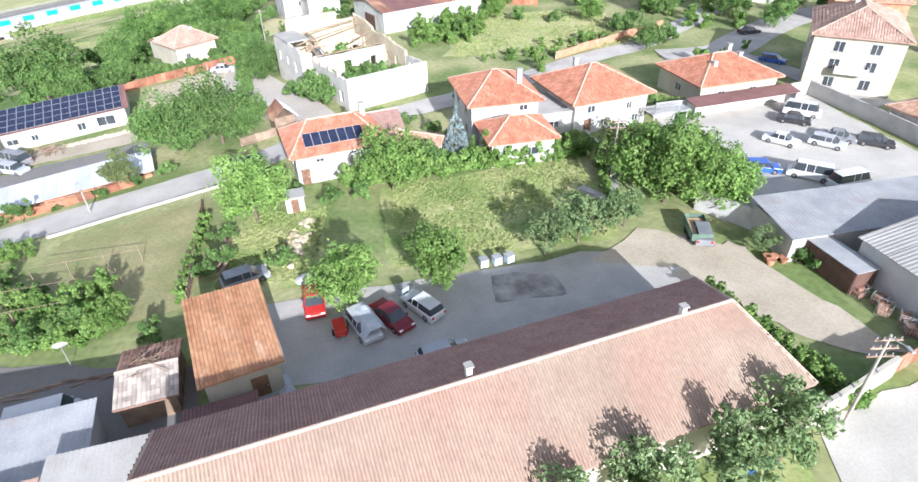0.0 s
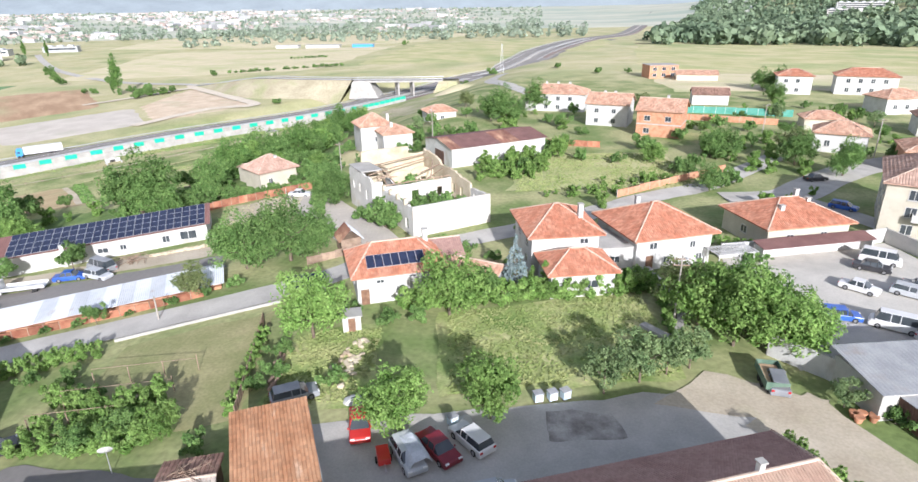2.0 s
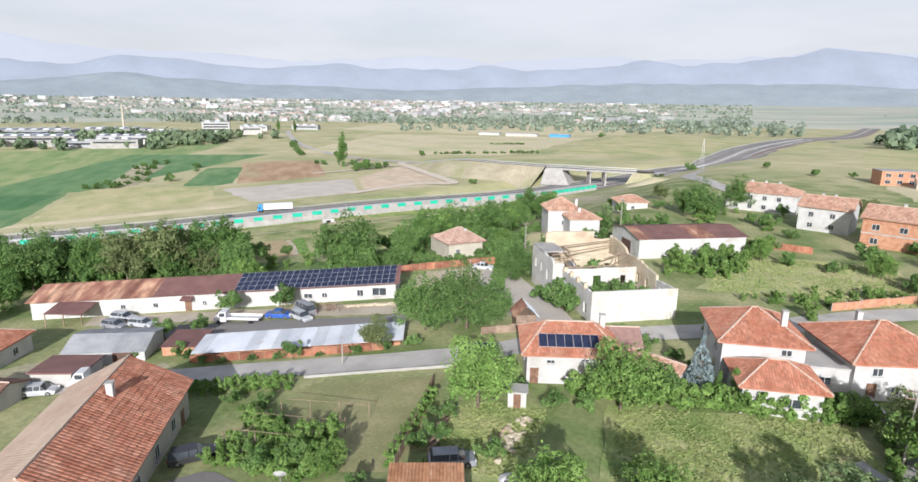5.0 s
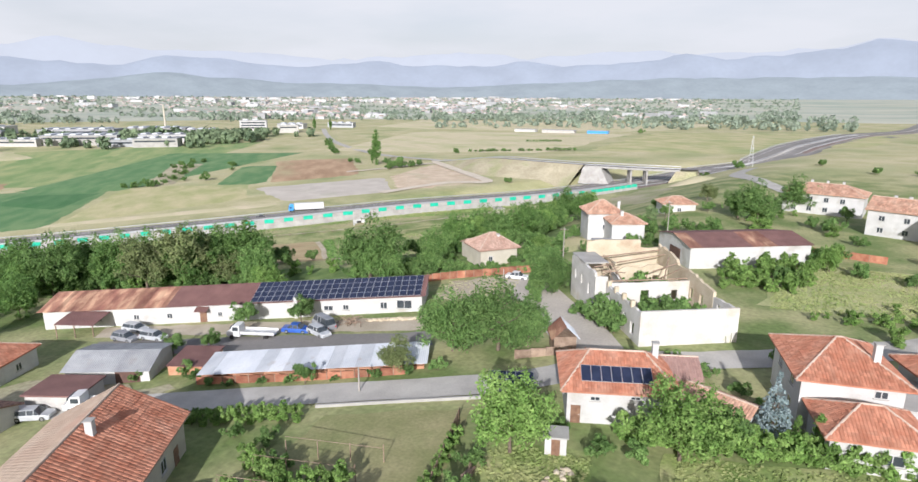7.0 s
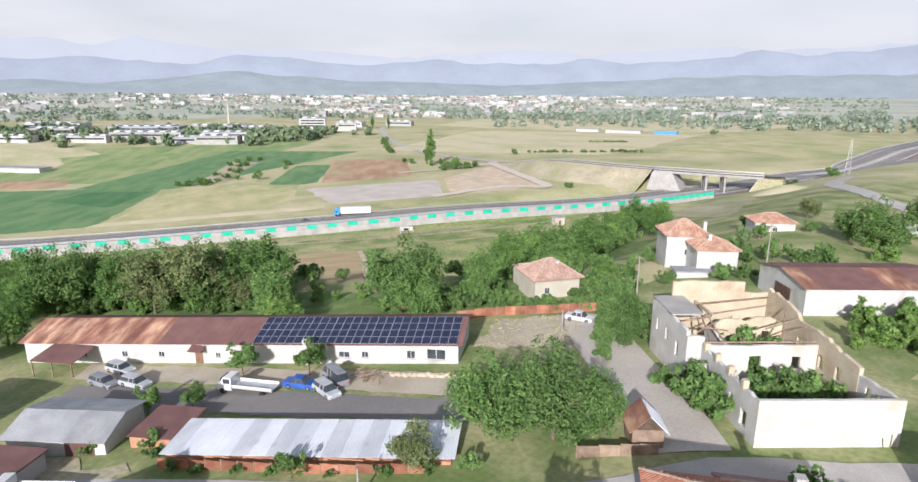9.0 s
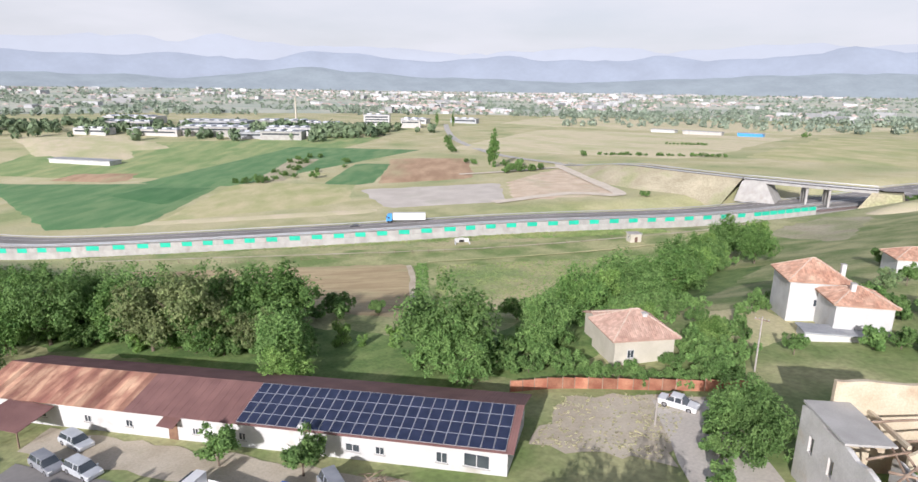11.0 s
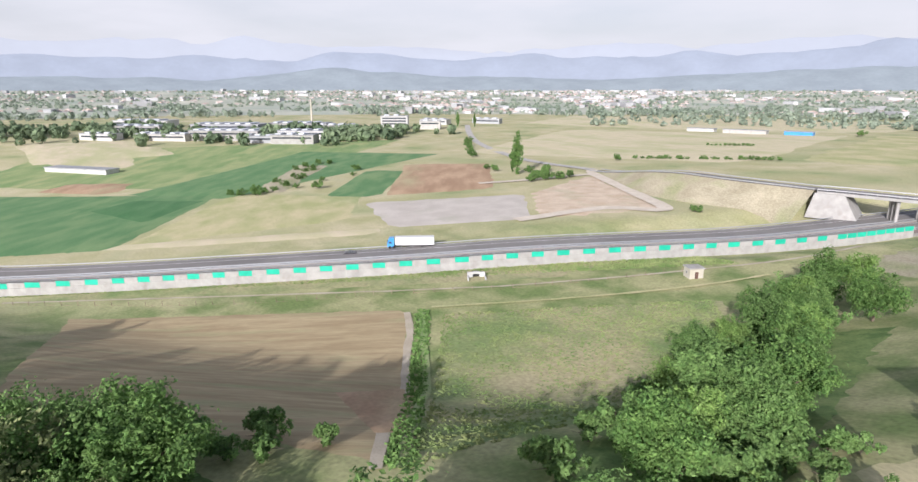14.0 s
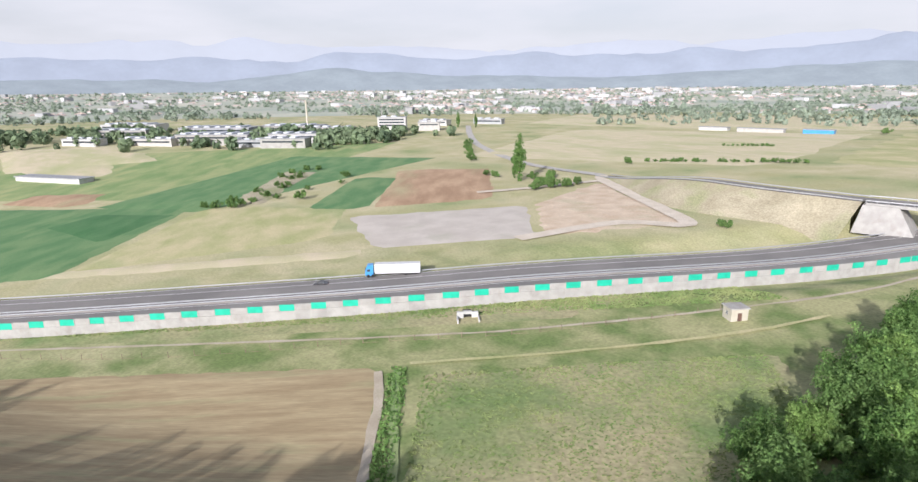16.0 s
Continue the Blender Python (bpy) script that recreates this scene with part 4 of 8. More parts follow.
def house(name, label, cx, cy, ang, L, W, h, roof="hip", rh=2.0, over=0.5, wall="white", tile="tile", wins=(), doors=(), chims=(), zb=None, tw=0.3, hip=None,
          category="house", skirt=1.2, hip_l=None, front=None, chim_w=0.32):
    """A house: walls, tiled roof with ridge, windows, doors and chimneys. x along L, the front at -W/2."""
    zb = land(cx, cy) if zb is None else zb
    ob = base(name, pose(cx, cy, zb, 0, 0, ang), label, category)
    x, y = L / 2, W / 2
    bm = bmesh.new()
    if roof == "gable":
        prism(bm, [(-y, -skirt), (y, -skirt), (y, h), (0, h + rh * y / (y + over) - 0.02), (-y, h)], -x, x)
        bmesh.ops.rotate(bm, verts=bm.verts, cent=(0, 0, 0), matrix=Matrix.Rotation(radians(90), 3, "Z"))
    else:
        box(bm, -x, -y, -skirt, x, y, h)
    bmesh.ops.recalc_face_normals(bm, faces=bm.faces)
    part("wall", bm, M[wall], ob)
    X, Y, z0, z1 = x + over, y + over, h - 0.05, h + rh
    if roof in ("hip", "gable"):
        hr = 0.0 if roof == "gable" else (min(Y, X * 0.95) if hip is None else hip)
        hl = hr if hip_l is None else hip_l
        A, B, C, D = (-X, -Y, z0), (X, -Y, z0), (X, Y, z0), (-X, Y, z0)
        R0, R1 = (-X + hl, 0, z1), (X - hr, 0, z1)
        slopes = [(A, B, R1, R0), (C, D, R0, R1)]
        if hr:
            slopes.append((B, C, R1, R1))
        if hl:
            slopes.append((D, A, R0, R0))
        bm = bmesh.new()
        top = {p: bm.verts.new(p) for p in {A, B, C, D, R0, R1}}
        low = {p: bm.verts.new((p[0], p[1], p[2] - 0.16)) for p in {A, B, C, D, R0, R1}}
        for s in slopes:
            ring = [p for i, p in enumerate(s) if p not in s[:i]]
            bm.faces.new([top[p] for p in ring])
            bm.faces.new([low[p] for p in ring][::-1])
        for p, q in ((A, B), (B, C), (C, D), (D, A)):
            if roof == "gable" and (p, q) in ((B, C), (D, A)):
                r = R1 if p == B else R0
                bm.faces.new((top[p], top[r], low[r], low[p]))
                bm.faces.new((top[r], top[q], low[q], low[r]))
            else:
                bm.faces.new((top[p], top[q], low[q], low[p]))
        bmesh.ops.recalc_face_normals(bm, faces=bm.faces)
        rf = part("roof", bm, M[tile], ob)
        vs, fs = [], []
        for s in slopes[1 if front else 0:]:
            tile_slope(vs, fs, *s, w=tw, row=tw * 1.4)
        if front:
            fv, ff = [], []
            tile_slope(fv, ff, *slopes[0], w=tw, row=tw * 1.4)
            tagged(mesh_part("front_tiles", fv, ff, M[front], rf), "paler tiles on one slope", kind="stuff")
        tagged(mesh_part("roof_tiles", vs, fs, M[tile], rf), "overlapping curved clay tiles", kind="stuff")
        bm = bmesh.new()
        lines = [(R0, R1)] + ([(B, R1), (C, R1)] if hr else []) + ([(A, R0), (D, R0)] if hl else [])
        for p, q in lines:
            if (Vector(p) - Vector(q)).length > 0.3:
                tube(bm, Vector(p) + Vector((0, 0, 0.04)), Vector(q) + Vector((0, 0, 0.04)), 0.13, 0.13, 6)
        part("ridge_tiles", bm, M["ridge"], rf, "pale mortared ridge tiles")
    elif roof == "flat":
        part("roof", boxes((-X, -Y, h, X, Y, h + 0.22), bevel=0.03), M[tile], ob)
    for side, u, z, w, hh in wins:
        rot = {"f": 0, "r": 90, "b": 180, "l": 270}[side]
        d = y if side in "fb" else x
        window(ob, Matrix.Rotation(radians(rot), 4, "Z") @ Matrix.Translation((u, -d - 0.004, z)), w, hh)
    for side, u, w, hh in doors:
        rot = {"f": 0, "r": 90, "b": 180, "l": 270}[side]
        d = y if side in "fb" else x
        dr = part("door", boxes((-w / 2, -0.05, 0, w / 2, 0.03, hh), bevel=0.015), M["browndoor"], ob, "brown wooden door")
        dr.matrix_local = Matrix.Rotation(radians(rot), 4, "Z") @ Matrix.Translation((u, -d - 0.004, 0))
        part("handle", boxes((w / 2 - 0.2, -0.1, hh * 0.48, w / 2 - 0.08, -0.05, hh * 0.5)), M["steel"], dr)
    for u, v, top in chims:
        ch = part("chimney", boxes((u - chim_w, v - chim_w, h, u + chim_w, v + chim_w, h + top), bevel=0.03), M["white"], ob, "whitewashed chimney")
        part("cap", boxes((u - chim_w - 0.08, v - chim_w - 0.08, h + top, u + chim_w + 0.08, v + chim_w + 0.08, h + top + 0.12), bevel=0.02), M["concrete"], ch)
    return ob


def corrugated(name, corners, material, parent=None, label="", pitch=0.25, depth=0.035, cuts=4):
    """A corrugated sheet roof: a-b along the eave, d-c along the top; waves run up the slope. With a visible edge."""
    a, b, c, d = (Vector(p) for p in corners)
    n = max(2, int((b - a).length / (pitch / 2)))
    nrm = (b - a).cross(d - a).normalized()
    verts, faces = [], []
    for i in range(n + 1):
        u = i / n
        off = nrm * (depth if i % 2 else 0)
        for j in range(cuts + 1):
            verts.append(tuple(a.lerp(b, u).lerp(d.lerp(c, u), j / cuts) + off + nrm * 0.02 * noise.noise((i * 0.2, j * 2.1, 3))))
    m = cuts + 1
    faces = [(i * m + j, (i + 1) * m + j, (i + 1) * m + j + 1, i * m + j + 1) for i in range(n) for j in range(cuts)]
    k = len(verts)
    verts += [tuple(Vector(v) - nrm * 0.06) for v in verts]
    faces += [tuple(reversed([q + k for q in f])) for f in faces]
    for i in range(n):
        faces += [(i * m, i * m + k, (i + 1) * m + k, (i + 1) * m), (i * m + cuts, (i + 1) * m + cuts, (i + 1) * m + cuts + k, i * m + cuts + k)]
    for j in range(cuts):
        faces += [(j, j + 1, j + 1 + k, j + k), (n * m + j, n * m + j + k, n * m + j + 1 + k, n * m + j + 1)]
    return mesh_part(name, verts, faces, material, parent, label)


def solar_panel(parent, m, w=1.0, h=1.65, name="solar_panel"):
    if "solar_mesh" not in M:
        me = bpy.data.meshes.new("solar_panel")
        bm = boxes((-0.48, -0.8, 0.0, 0.48, 0.8, 0.045))
        bm.to_mesh(me)
        bm.free()
        me.materials.append(M["solar"])
        fr = bpy.data.meshes.new("panel_frame")
        bm = boxes((-0.5, -0.825, -0.02, -0.47, 0.825, 0.055), (0.47, -0.825, -0.02, 0.5, 0.825, 0.055), (-0.47, -0.825, -0.02, 0.47, -0.79, 0.055), (-0.47, 0.79, -0.02, 0.47, 0.825, 0.055))
        bm.to_mesh(fr)
        bm.free()
        fr.materials.append(M["steel"])
        M["solar_mesh"], M["solar_frame"] = me, fr
    ob = shared(name, M["solar_mesh"], m @ Matrix.Diagonal((w, h / 1.65, 1, 1)), parent)
    shared("panel_frame", M["solar_frame"], Matrix.Identity(4), ob)
    return ob


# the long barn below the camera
# Sun and shade are in the tile colours: pale south slope, dark north slope.
house("barn", "long low barn with a weathered clay tile roof and mortared ridge", -1.6, 21.8, 19.6, 39.4, 11.0, 4.4, "hip", 3.1, 0.45, "cream", "tile_wine", hip=2.5, hip_l=0.02, zb=0, tw=0.21, front="tile_sunlit", chim_w=0.2,
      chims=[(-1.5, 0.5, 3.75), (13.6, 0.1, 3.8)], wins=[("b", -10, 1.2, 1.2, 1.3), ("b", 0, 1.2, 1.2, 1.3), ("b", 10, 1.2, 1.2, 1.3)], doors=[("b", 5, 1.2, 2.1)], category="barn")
# sheds beside the yard
shed = house("garage_shed", "brick shed with a bright orange tile roof", -21.0, 30.5, 25, 5.2, 8.4, 3.0, "none", wall="cream", category="shed", doors=[("f", 1.0, 1.2, 2.0)])
vs, fs = [], []
tile_slope(vs, fs, (-3.0, -4.7, 3.15), (3.0, -4.7, 3.15), (3.0, 4.6, 4.1), (-3.0, 4.6, 4.1), 0.27, 0.36)
bm = bmesh.new()
v = [bm.verts.new(p) for p in ((-3, -4.7, 3.05), (3, -4.7, 3.05), (3, 4.6, 4.0), (-3, 4.6, 4.0), (-3, -4.7, 3.15), (3, -4.7, 3.15), (3, 4.6, 4.1), (-3, 4.6, 4.1))]
for f in ((3, 2, 1, 0), (4, 5, 6, 7), (0, 1, 5, 4), (1, 2, 6, 5), (2, 3, 7, 6), (3, 0, 4, 7)):
    bm.faces.new([v[i] for i in f])
rf = part("roof", bm, M["tile_orange"], shed)
tagged(mesh_part("roof_tiles", vs, fs, M["tile_orange"], rf), "rows of curved orange tiles", kind="stuff")
part("barge_board", boxes((3.0, -4.7, 2.9, 3.06, 4.6, 3.2)), M["white"], shed, "pale edge board")
house("tool_shed", "small shed with an old grey-brown tile roof", -26.5, 27.8, 18, 3.7, 5.4, 2.3, "gable", 0.6, 0.3, "wood", "tile_brown", tw=0.3, category="shed", front="tile_grey")
low = base("lean_to", pose(-18.8, 23.8, 0, 0, 0, 20), "low lean-to with a rusty flat sheet roof and clutter", "shed")
part("wall", boxes((-3.4, -1.4, -0.5, 1.2, 1.4, 1.9)), M["grey_wall"], low)
corrugated("roof", [(-3.6, -1.6, 1.95), (1.4, -1.6, 1.95), (1.4, 1.6, 2.15), (-3.6, 1.6, 2.15)], M["brownsheet"], low)
for i, (cx, cy, ang, L, W, h, sheet, wallm) in enumerate(((-33.2, 20.6, 18, 10.5, 5.2, 2.9, "greysheet", "grey_wall"), (-25.2, 17.3, 15, 5.4, 6.0, 3.1, "concrete", "cream"), (-31.3, 15.2, 18, 6, 4.5, 3.2, "tile_pale", "cream"))):
    s = base("outbuilding", pose(cx, cy, land(cx, cy), 0, 0, ang), ("low outbuilding under a grey corrugated roof", "low outbuilding with a flat pale slab roof", "low outbuilding with pale patched roofing")[i], "shed")
    part("wall", boxes((-L / 2, -W / 2, -0.6, L / 2, W / 2, h)), M[wallm], s)
    corrugated("roof", [(-L / 2 - 0.3, -W / 2 - 0.3, h), (L / 2 + 0.3, -W / 2 - 0.3, h), (L / 2 + 0.3, W / 2 + 0.3, h + 0.5), (-L / 2 - 0.3, W / 2 + 0.3, h + 0.5)], M[sheet], s, pitch=0.3)
    for k in (-1, 1):
        part("gable_wall", boxes((k * L / 2 - 0.1, -W / 2, h, k * L / 2 + 0.1, W / 2, h + 0.06)), M[wallm], s)

# old tiled house in the west
# The sun-facing slope has the paler tile, with the sunlight in its colour.
house("old_house", "old single-storey house with a weathered red tile roof", -55.6, 28.6, 122.6, 21, 11.8, 4.2, "gable", 3.3, 0.6, "cream", "tile_sunlit", zb=-2.9, tw=0.42, front="tile", chims=[(3.0, -1.2, 4.0)],
      wins=[("f", -5, 1.4, 1.2, 1.4), ("f", 0, 1.4, 1.2, 1.4), ("f", 5, 1.4, 1.2, 1.4), ("r", 0, 1.5, 1.0, 1.2), ("b", 0, 1.5, 1.0, 1.2)], doors=[("f", 8, 1.1, 2.1)])
# house with the solar panels
sol = house("solar_house", "white two-storey house with red tile roof and solar panels", -18.7, 65.0, 21, 10.6, 8.0, 3.9, "hip", 2.5, 0.7, "white", "tile", zb=0, hip=3.2, chims=[(4.3, 1.6, 2.9)],
            wins=[("f", 2.2, 0.5, 1.1, 0.6), ("f", -2.5, 2.6, 1.0, 0.5), ("f", 1.5, 2.9, 1.0, 0.4), ("l", 0, 1.4, 1.0, 1.2)], doors=[("f", -4.4, 1.0, 2.0)])
sa = math.atan2(2.5, 4.7)
for i in range(7):
    solar_panel(sol, Matrix.Translation((-3.4 + i * 1.02, -2.75, 4.98 + 0.02)) @ Matrix.Rotation(sa, 4, "X"), 1.0, 2.0)
house("annex", "low annex behind with an old tile roof", -15.7, 70.3, 21, 9, 5.0, 3.0, "gable", 1.4, 0.4, "white", "tile_wine", zb=0)
house("side_shed", "small outbuilding with red tile roof", -8.7, 67.5, -22, 7.5, 4.0, 1.9, "gable", 1.0, 0.4, "white", "tile_old", zb=0, wins=[("f", 1, 0.9, 0.7, 0.7)])
# the twin white houses
house("villa", "white two-storey villa with steep red tile roof", 2.0, 75.0, 12, 9.0, 10.4, 5.7, "hip", 2.6, 0.7, "white", "tile", zb=0, chims=[(2.6, -2.6, 3.2)],
      wins=[("l", 2.4, 3.6, 1.3, 1.2), ("l", -2.2, 3.6, 1.3, 1.2), ("l", 2.4, 1.0, 1.3, 1.2), ("f", 2.5, 4.3, 1.2, 0.8)])
house("villa_wing", "white single-storey wing with red tile roof", 4.2, 66.4, 12, 8.0, 6.2, 3.4, "hip", 1.9, 0.6, "white", "tile", zb=0,
      wins=[("f", 1.0, 1.2, 2.0, 1.1), ("l", 0, 1.2, 1.1, 1.2)], doors=[("r", 0, 1.0, 2.0)])
house("link_building", "flat-roofed white link building between the houses", 9.1, 74.9, 12, 5.8, 7.0, 3.2, "flat", 0, 0.2, "white", "grey_wall", zb=0, wins=[("f", 0, 1.2, 1.4, 1.0)])
house("villa", "white two-storey house with broad red tile roof", 16.0, 78.4, 20, 11.4, 11.0, 4.7, "hip", 3.0, 0.8, "white", "tile", zb=0, chims=[(-1.0, 3.0, 3.0)],
      wins=[("f", -3.2, 3.0, 1.2, 1.0), ("f", 2.8, 2.6, 0.9, 1.0), ("f", -1.0, 0.8, 1.0, 1.0), ("f", 4.0, 0.7, 1.0, 1.0), ("r", 0, 2.6, 1.2, 1.2)], doors=[("f", -3.6, 1.1, 2.1)])
house("bungalow", "pale house with bright red tile roof and chimneys", 37.2, 86.1, 16, 13.2, 10.5, 3.7, "hip", 2.6, 0.7, "cream", "tile", zb=0, chims=[(-2.8, -2.4, 2.2), (2.5, -1.0, 2.6), (3.4, 2.6, 2.8)],
      wins=[("l", 0, 1.2, 1.4, 1.2), ("f", -3, 1.3, 1.2, 1.2), ("f", 2.5, 1.3, 1.2, 1.2)])
# pale apartment block with balcony
ap = house("apartment_block", "pale three-storey block with balcony and hipped tile roof", 60.4, 91.5, 62, 17, 12, 8.6, "hip", 3.0, 0.6, "cream", "tile_pale", zb=0, tw=0.36, chims=[(2, 1, 3.4)],
           wins=[("l", u, z, 1.5, 1.6) for u in (-2.4, 2.4) for z in (0.9, 3.6, 6.2)] + [("b", u, z, 1.4, 1.5) for u in (-6, -2.4, 2.4, 6) for z in (0.9, 3.6, 6.2)], category="apartment block")
part("balcony", boxes((-9.8, -2.2, 3.3, -8.5, 2.2, 3.45), (-9.8, -2.2, 3.45, -9.7, 2.2, 4.4), (-9.7, -2.2, 3.45, -8.5, -2.1, 4.4), (-9.7, 2.1, 3.45, -8.5, 2.2, 4.4)), M["white"], ap, "white parapet balcony")
house("side_house", "small house with faded red tile roof", 60.7, 70.0, 20, 9, 7, 3.0, "hip", 1.8, 0.5, "white", "tile_old", zb=0, wins=[("f", 0, 1.0, 1.3, 1.1)])


# the roofless white building and its ruin
def wall_with_holes(parent, name, length, height, thick, holes, material, m, ragged=0.0, slope=0.0):
    """A wall along x with real openings (u0, z0, u1, z1) and a broken top edge."""
    n = max(2, int(length / 0.8))
    us = sorted({0.0, length, *[h[0] for h in holes], *[h[2] for h in holes], *[length * i / n for i in range(1, n)]})
    zs_ = sorted({-0.8, *[h[1] for h in holes], *[h[3] for h in holes], height})
    bm = bmesh.new()
    seedv = length * 3.7 + height
    top = lambda u: height + slope * u + ragged * (noise.noise((u * 0.45, seedv, 0)) + 0.6 * noise.noise((u * 1.7, seedv, 5)))
    grid = {}

    def vert(u, z):
        if (u, z) not in grid:
            grid[u, z] = bm.verts.new((u, 0, top(u) if z == height else z))
        return grid[u, z]

    for a, b in zip(us, us[1:]):
        for c, d in zip(zs_, zs_[1:]):
            if not any(h[0] <= (a + b) / 2 <= h[2] and h[1] <= (c + d) / 2 <= h[3] for h in holes):
                bm.faces.new((vert(a, c), vert(b, c), vert(b, d), vert(a, d)))
    ext = bmesh.ops.extrude_face_region(bm, geom=bm.faces[:])
    bmesh.ops.translate(bm, vec=(0, thick, 0), verts=[g for g in ext["geom"] if type(g) is bmesh.types.BMVert])
    bmesh.ops.recalc_face_normals(bm, faces=bm.faces)
    ob = part(name, bm, M[material], parent)
    ob.matrix_local = m
    return ob


RUIN = pose(-19.3, 81.8, -0.4, 0, 0, 34)
ru = base("ruined_building", RUIN, "roofless white building with gutted rooms and broken walls", "ruin")
T = Matrix.Translation
R90 = Matrix.Rotation(radians(90), 4, "Z")
wall_with_holes(ru, "front_wall", 14.0, 5.35, 0.4, [], "ruin_white", T((0.2, 0.2, 0)), 0.04)
wall_with_holes(ru, "west_wall", 12.4, 5.2, 0.4, [(1.5, 1.2, 2.7, 3.0), (4.4, 2.0, 5.2, 3.4), (7.4, 2.0, 8.2, 3.4), (10.2, 1.8, 11.2, 3.6)], "ruin_white", T((0.6, 0.604, 0)) @ R90, 0.3)
wall_with_holes(ru, "east_wall", 5.6, 5.0, 0.4, [(2.4, 2.6, 3.2, 4.2), (3.7, 2.6, 4.5, 4.2)], "ruin_white", T((14.2, 0.604, 0)) @ R90, 0.3)
wall_with_holes(ru, "east_wall", 18.4, 5.6, 0.45, [(2.6, 2.6, 3.6, 4.2), (5.6, 2.6, 6.6, 4.2), (10.0, 2.8, 11.0, 4.6), (14.0, 3.0, 15.0, 4.8)], "old_wall", T((14.2, 6.21, 0)) @ R90, 0.8, 0.14)
wall_with_holes(ru, "cross_wall", 13.1, 5.2, 0.35, [(5.2, 1.5, 6.6, 3.9), (1.2, 2.7, 1.9, 3.4), (10.2, 2.2, 11.2, 3.8)], "ruin_white", T((0.62, 13.0, 0)), 0.12)
wall_with_holes(ru, "jog_wall", 2.0, 6.2, 0.4, [], "ruin_white", T((-1.5, 13.1, 0)), 0.3)
wall_with_holes(ru, "annex_wall", 11.3, 6.7, 0.4, [(2.0, 2.6, 2.9, 4.4), (5.4, 3.2, 6.2, 4.8), (8.6, 3.2, 9.4, 4.8)], "ruin_white", T((-1.1, 13.51, 0)) @ R90, 0.3)
wall_with_holes(ru, "partition_wall", 6.6, 4.9, 0.3, [(2.6, 0.6, 3.6, 2.6)], "ruin_white", T((3.9, 13.4, 0)) @ R90, 0.4)
wall_with_holes(ru, "partition_wall", 8.6, 5.6, 0.3, [(3.0, 0.6, 4.0, 2.8), (6.0, 2.4, 7.0, 4.0)], "old_wall", T((5.0, 20.2, 0)), 1.0)
wall_with_holes(ru, "back_wall", 9.6, 9.1, 0.45, [], "old_wall", T((1.0, 24.8, 0)), 0.14)
wall_with_holes(ru, "back_wall", 3.2, 7.8, 0.45, [], "old_wall", T((10.604, 24.8, 0)), 0.8, -0.3)
part("slab", boxes((-1.5, 18.0, 6.95, 2.4, 24.79, 7.15)), M["concrete"], ru, "remaining concrete roof slab")
part("lintel", boxes((3.95, 19.2, 6.2, 4.25, 24.79, 6.55)), M["old_wall"], ru, "bare concrete beam")
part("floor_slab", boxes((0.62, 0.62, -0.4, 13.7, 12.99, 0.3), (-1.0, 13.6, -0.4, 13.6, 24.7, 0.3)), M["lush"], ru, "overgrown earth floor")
for y in (3.4, 6.4, 9.4, 12.2):
    part("pilaster", boxes((0.1, y - 0.3, 4.9, 0.7, y + 0.3, 5.9), bevel=0.05), M["old_wall"], ru)
for x0, y0, z0, x1, y1, z1 in ((0.2, 14.4, 6.3, 3.6, 16.8, 6.7), (0.4, 15.6, 6.5, 4.0, 15.0, 6.2), (-0.6, 16.6, 6.8, 3.2, 17.8, 6.9), (1.4, 13.6, 5.6, 2.0, 18.0, 7.0), (3.0, 13.6, 5.4, 2.8, 18.2, 7.0), (0.2, 13.5, 5.4, 13.5, 13.3, 5.5), (4.2, 20.0, 6.4, 13.4, 21.4, 7.2), (2.4, 21.8, 7.0, 13.4, 23.0, 7.6), (9.0, 16.0, 6.0, 13.6, 17.2, 6.8), (10.0, 14.0, 5.2, 13.4, 19.8, 7.2), (11.0, 18.0, 4.0, 13.2, 15.0, 6.6)):
    bm = bmesh.new()
    tube(bm, (x0, y0, z0), (x1, y1, z1), 0.11, 0.09, 6)
    part("roof_timber", bm, M["wood"], ru, "bare dark roof timber")
random.seed(11)
for i in range(9):
    bm = bmesh.new()
    x, y = random.uniform(5, 11), random.uniform(15, 22)
    tube(bm, (x, y, 0.3), (x + random.uniform(-2, 2), y + random.uniform(-1, 2), random.uniform(2.5, 5.6)), 0.09, 0.08, 6)
    part("fallen_beam", bm, M["wood"], ru, "broken roof timber")
for i in range(60):
    me = M.get("rubble_mesh")
    if not me:
        bm = bmesh.new()
        bmesh.ops.create_icosphere(bm, subdivisions=1, radius=0.5)
        for vv in bm.verts:
            vv.co *= 0.7 + 0.5 * random.random()
        me = bpy.data.meshes.new("rubble")
        bm.to_mesh(me)
        bm.free()
        me.materials.append(M["old_wall"])
        M["rubble_mesh"] = me
    k = random.uniform(0.4, 1.3)
    shared("rubble", me, T((random.uniform(0.8, 13), random.choice((random.uniform(14.2, 19.5), random.uniform(9.6, 12.6))), 0.4)) @ Matrix.Rotation(random.random() * 6, 4, "Z") @ Matrix.Diagonal((k, k, k * 0.6, 1)), ru)

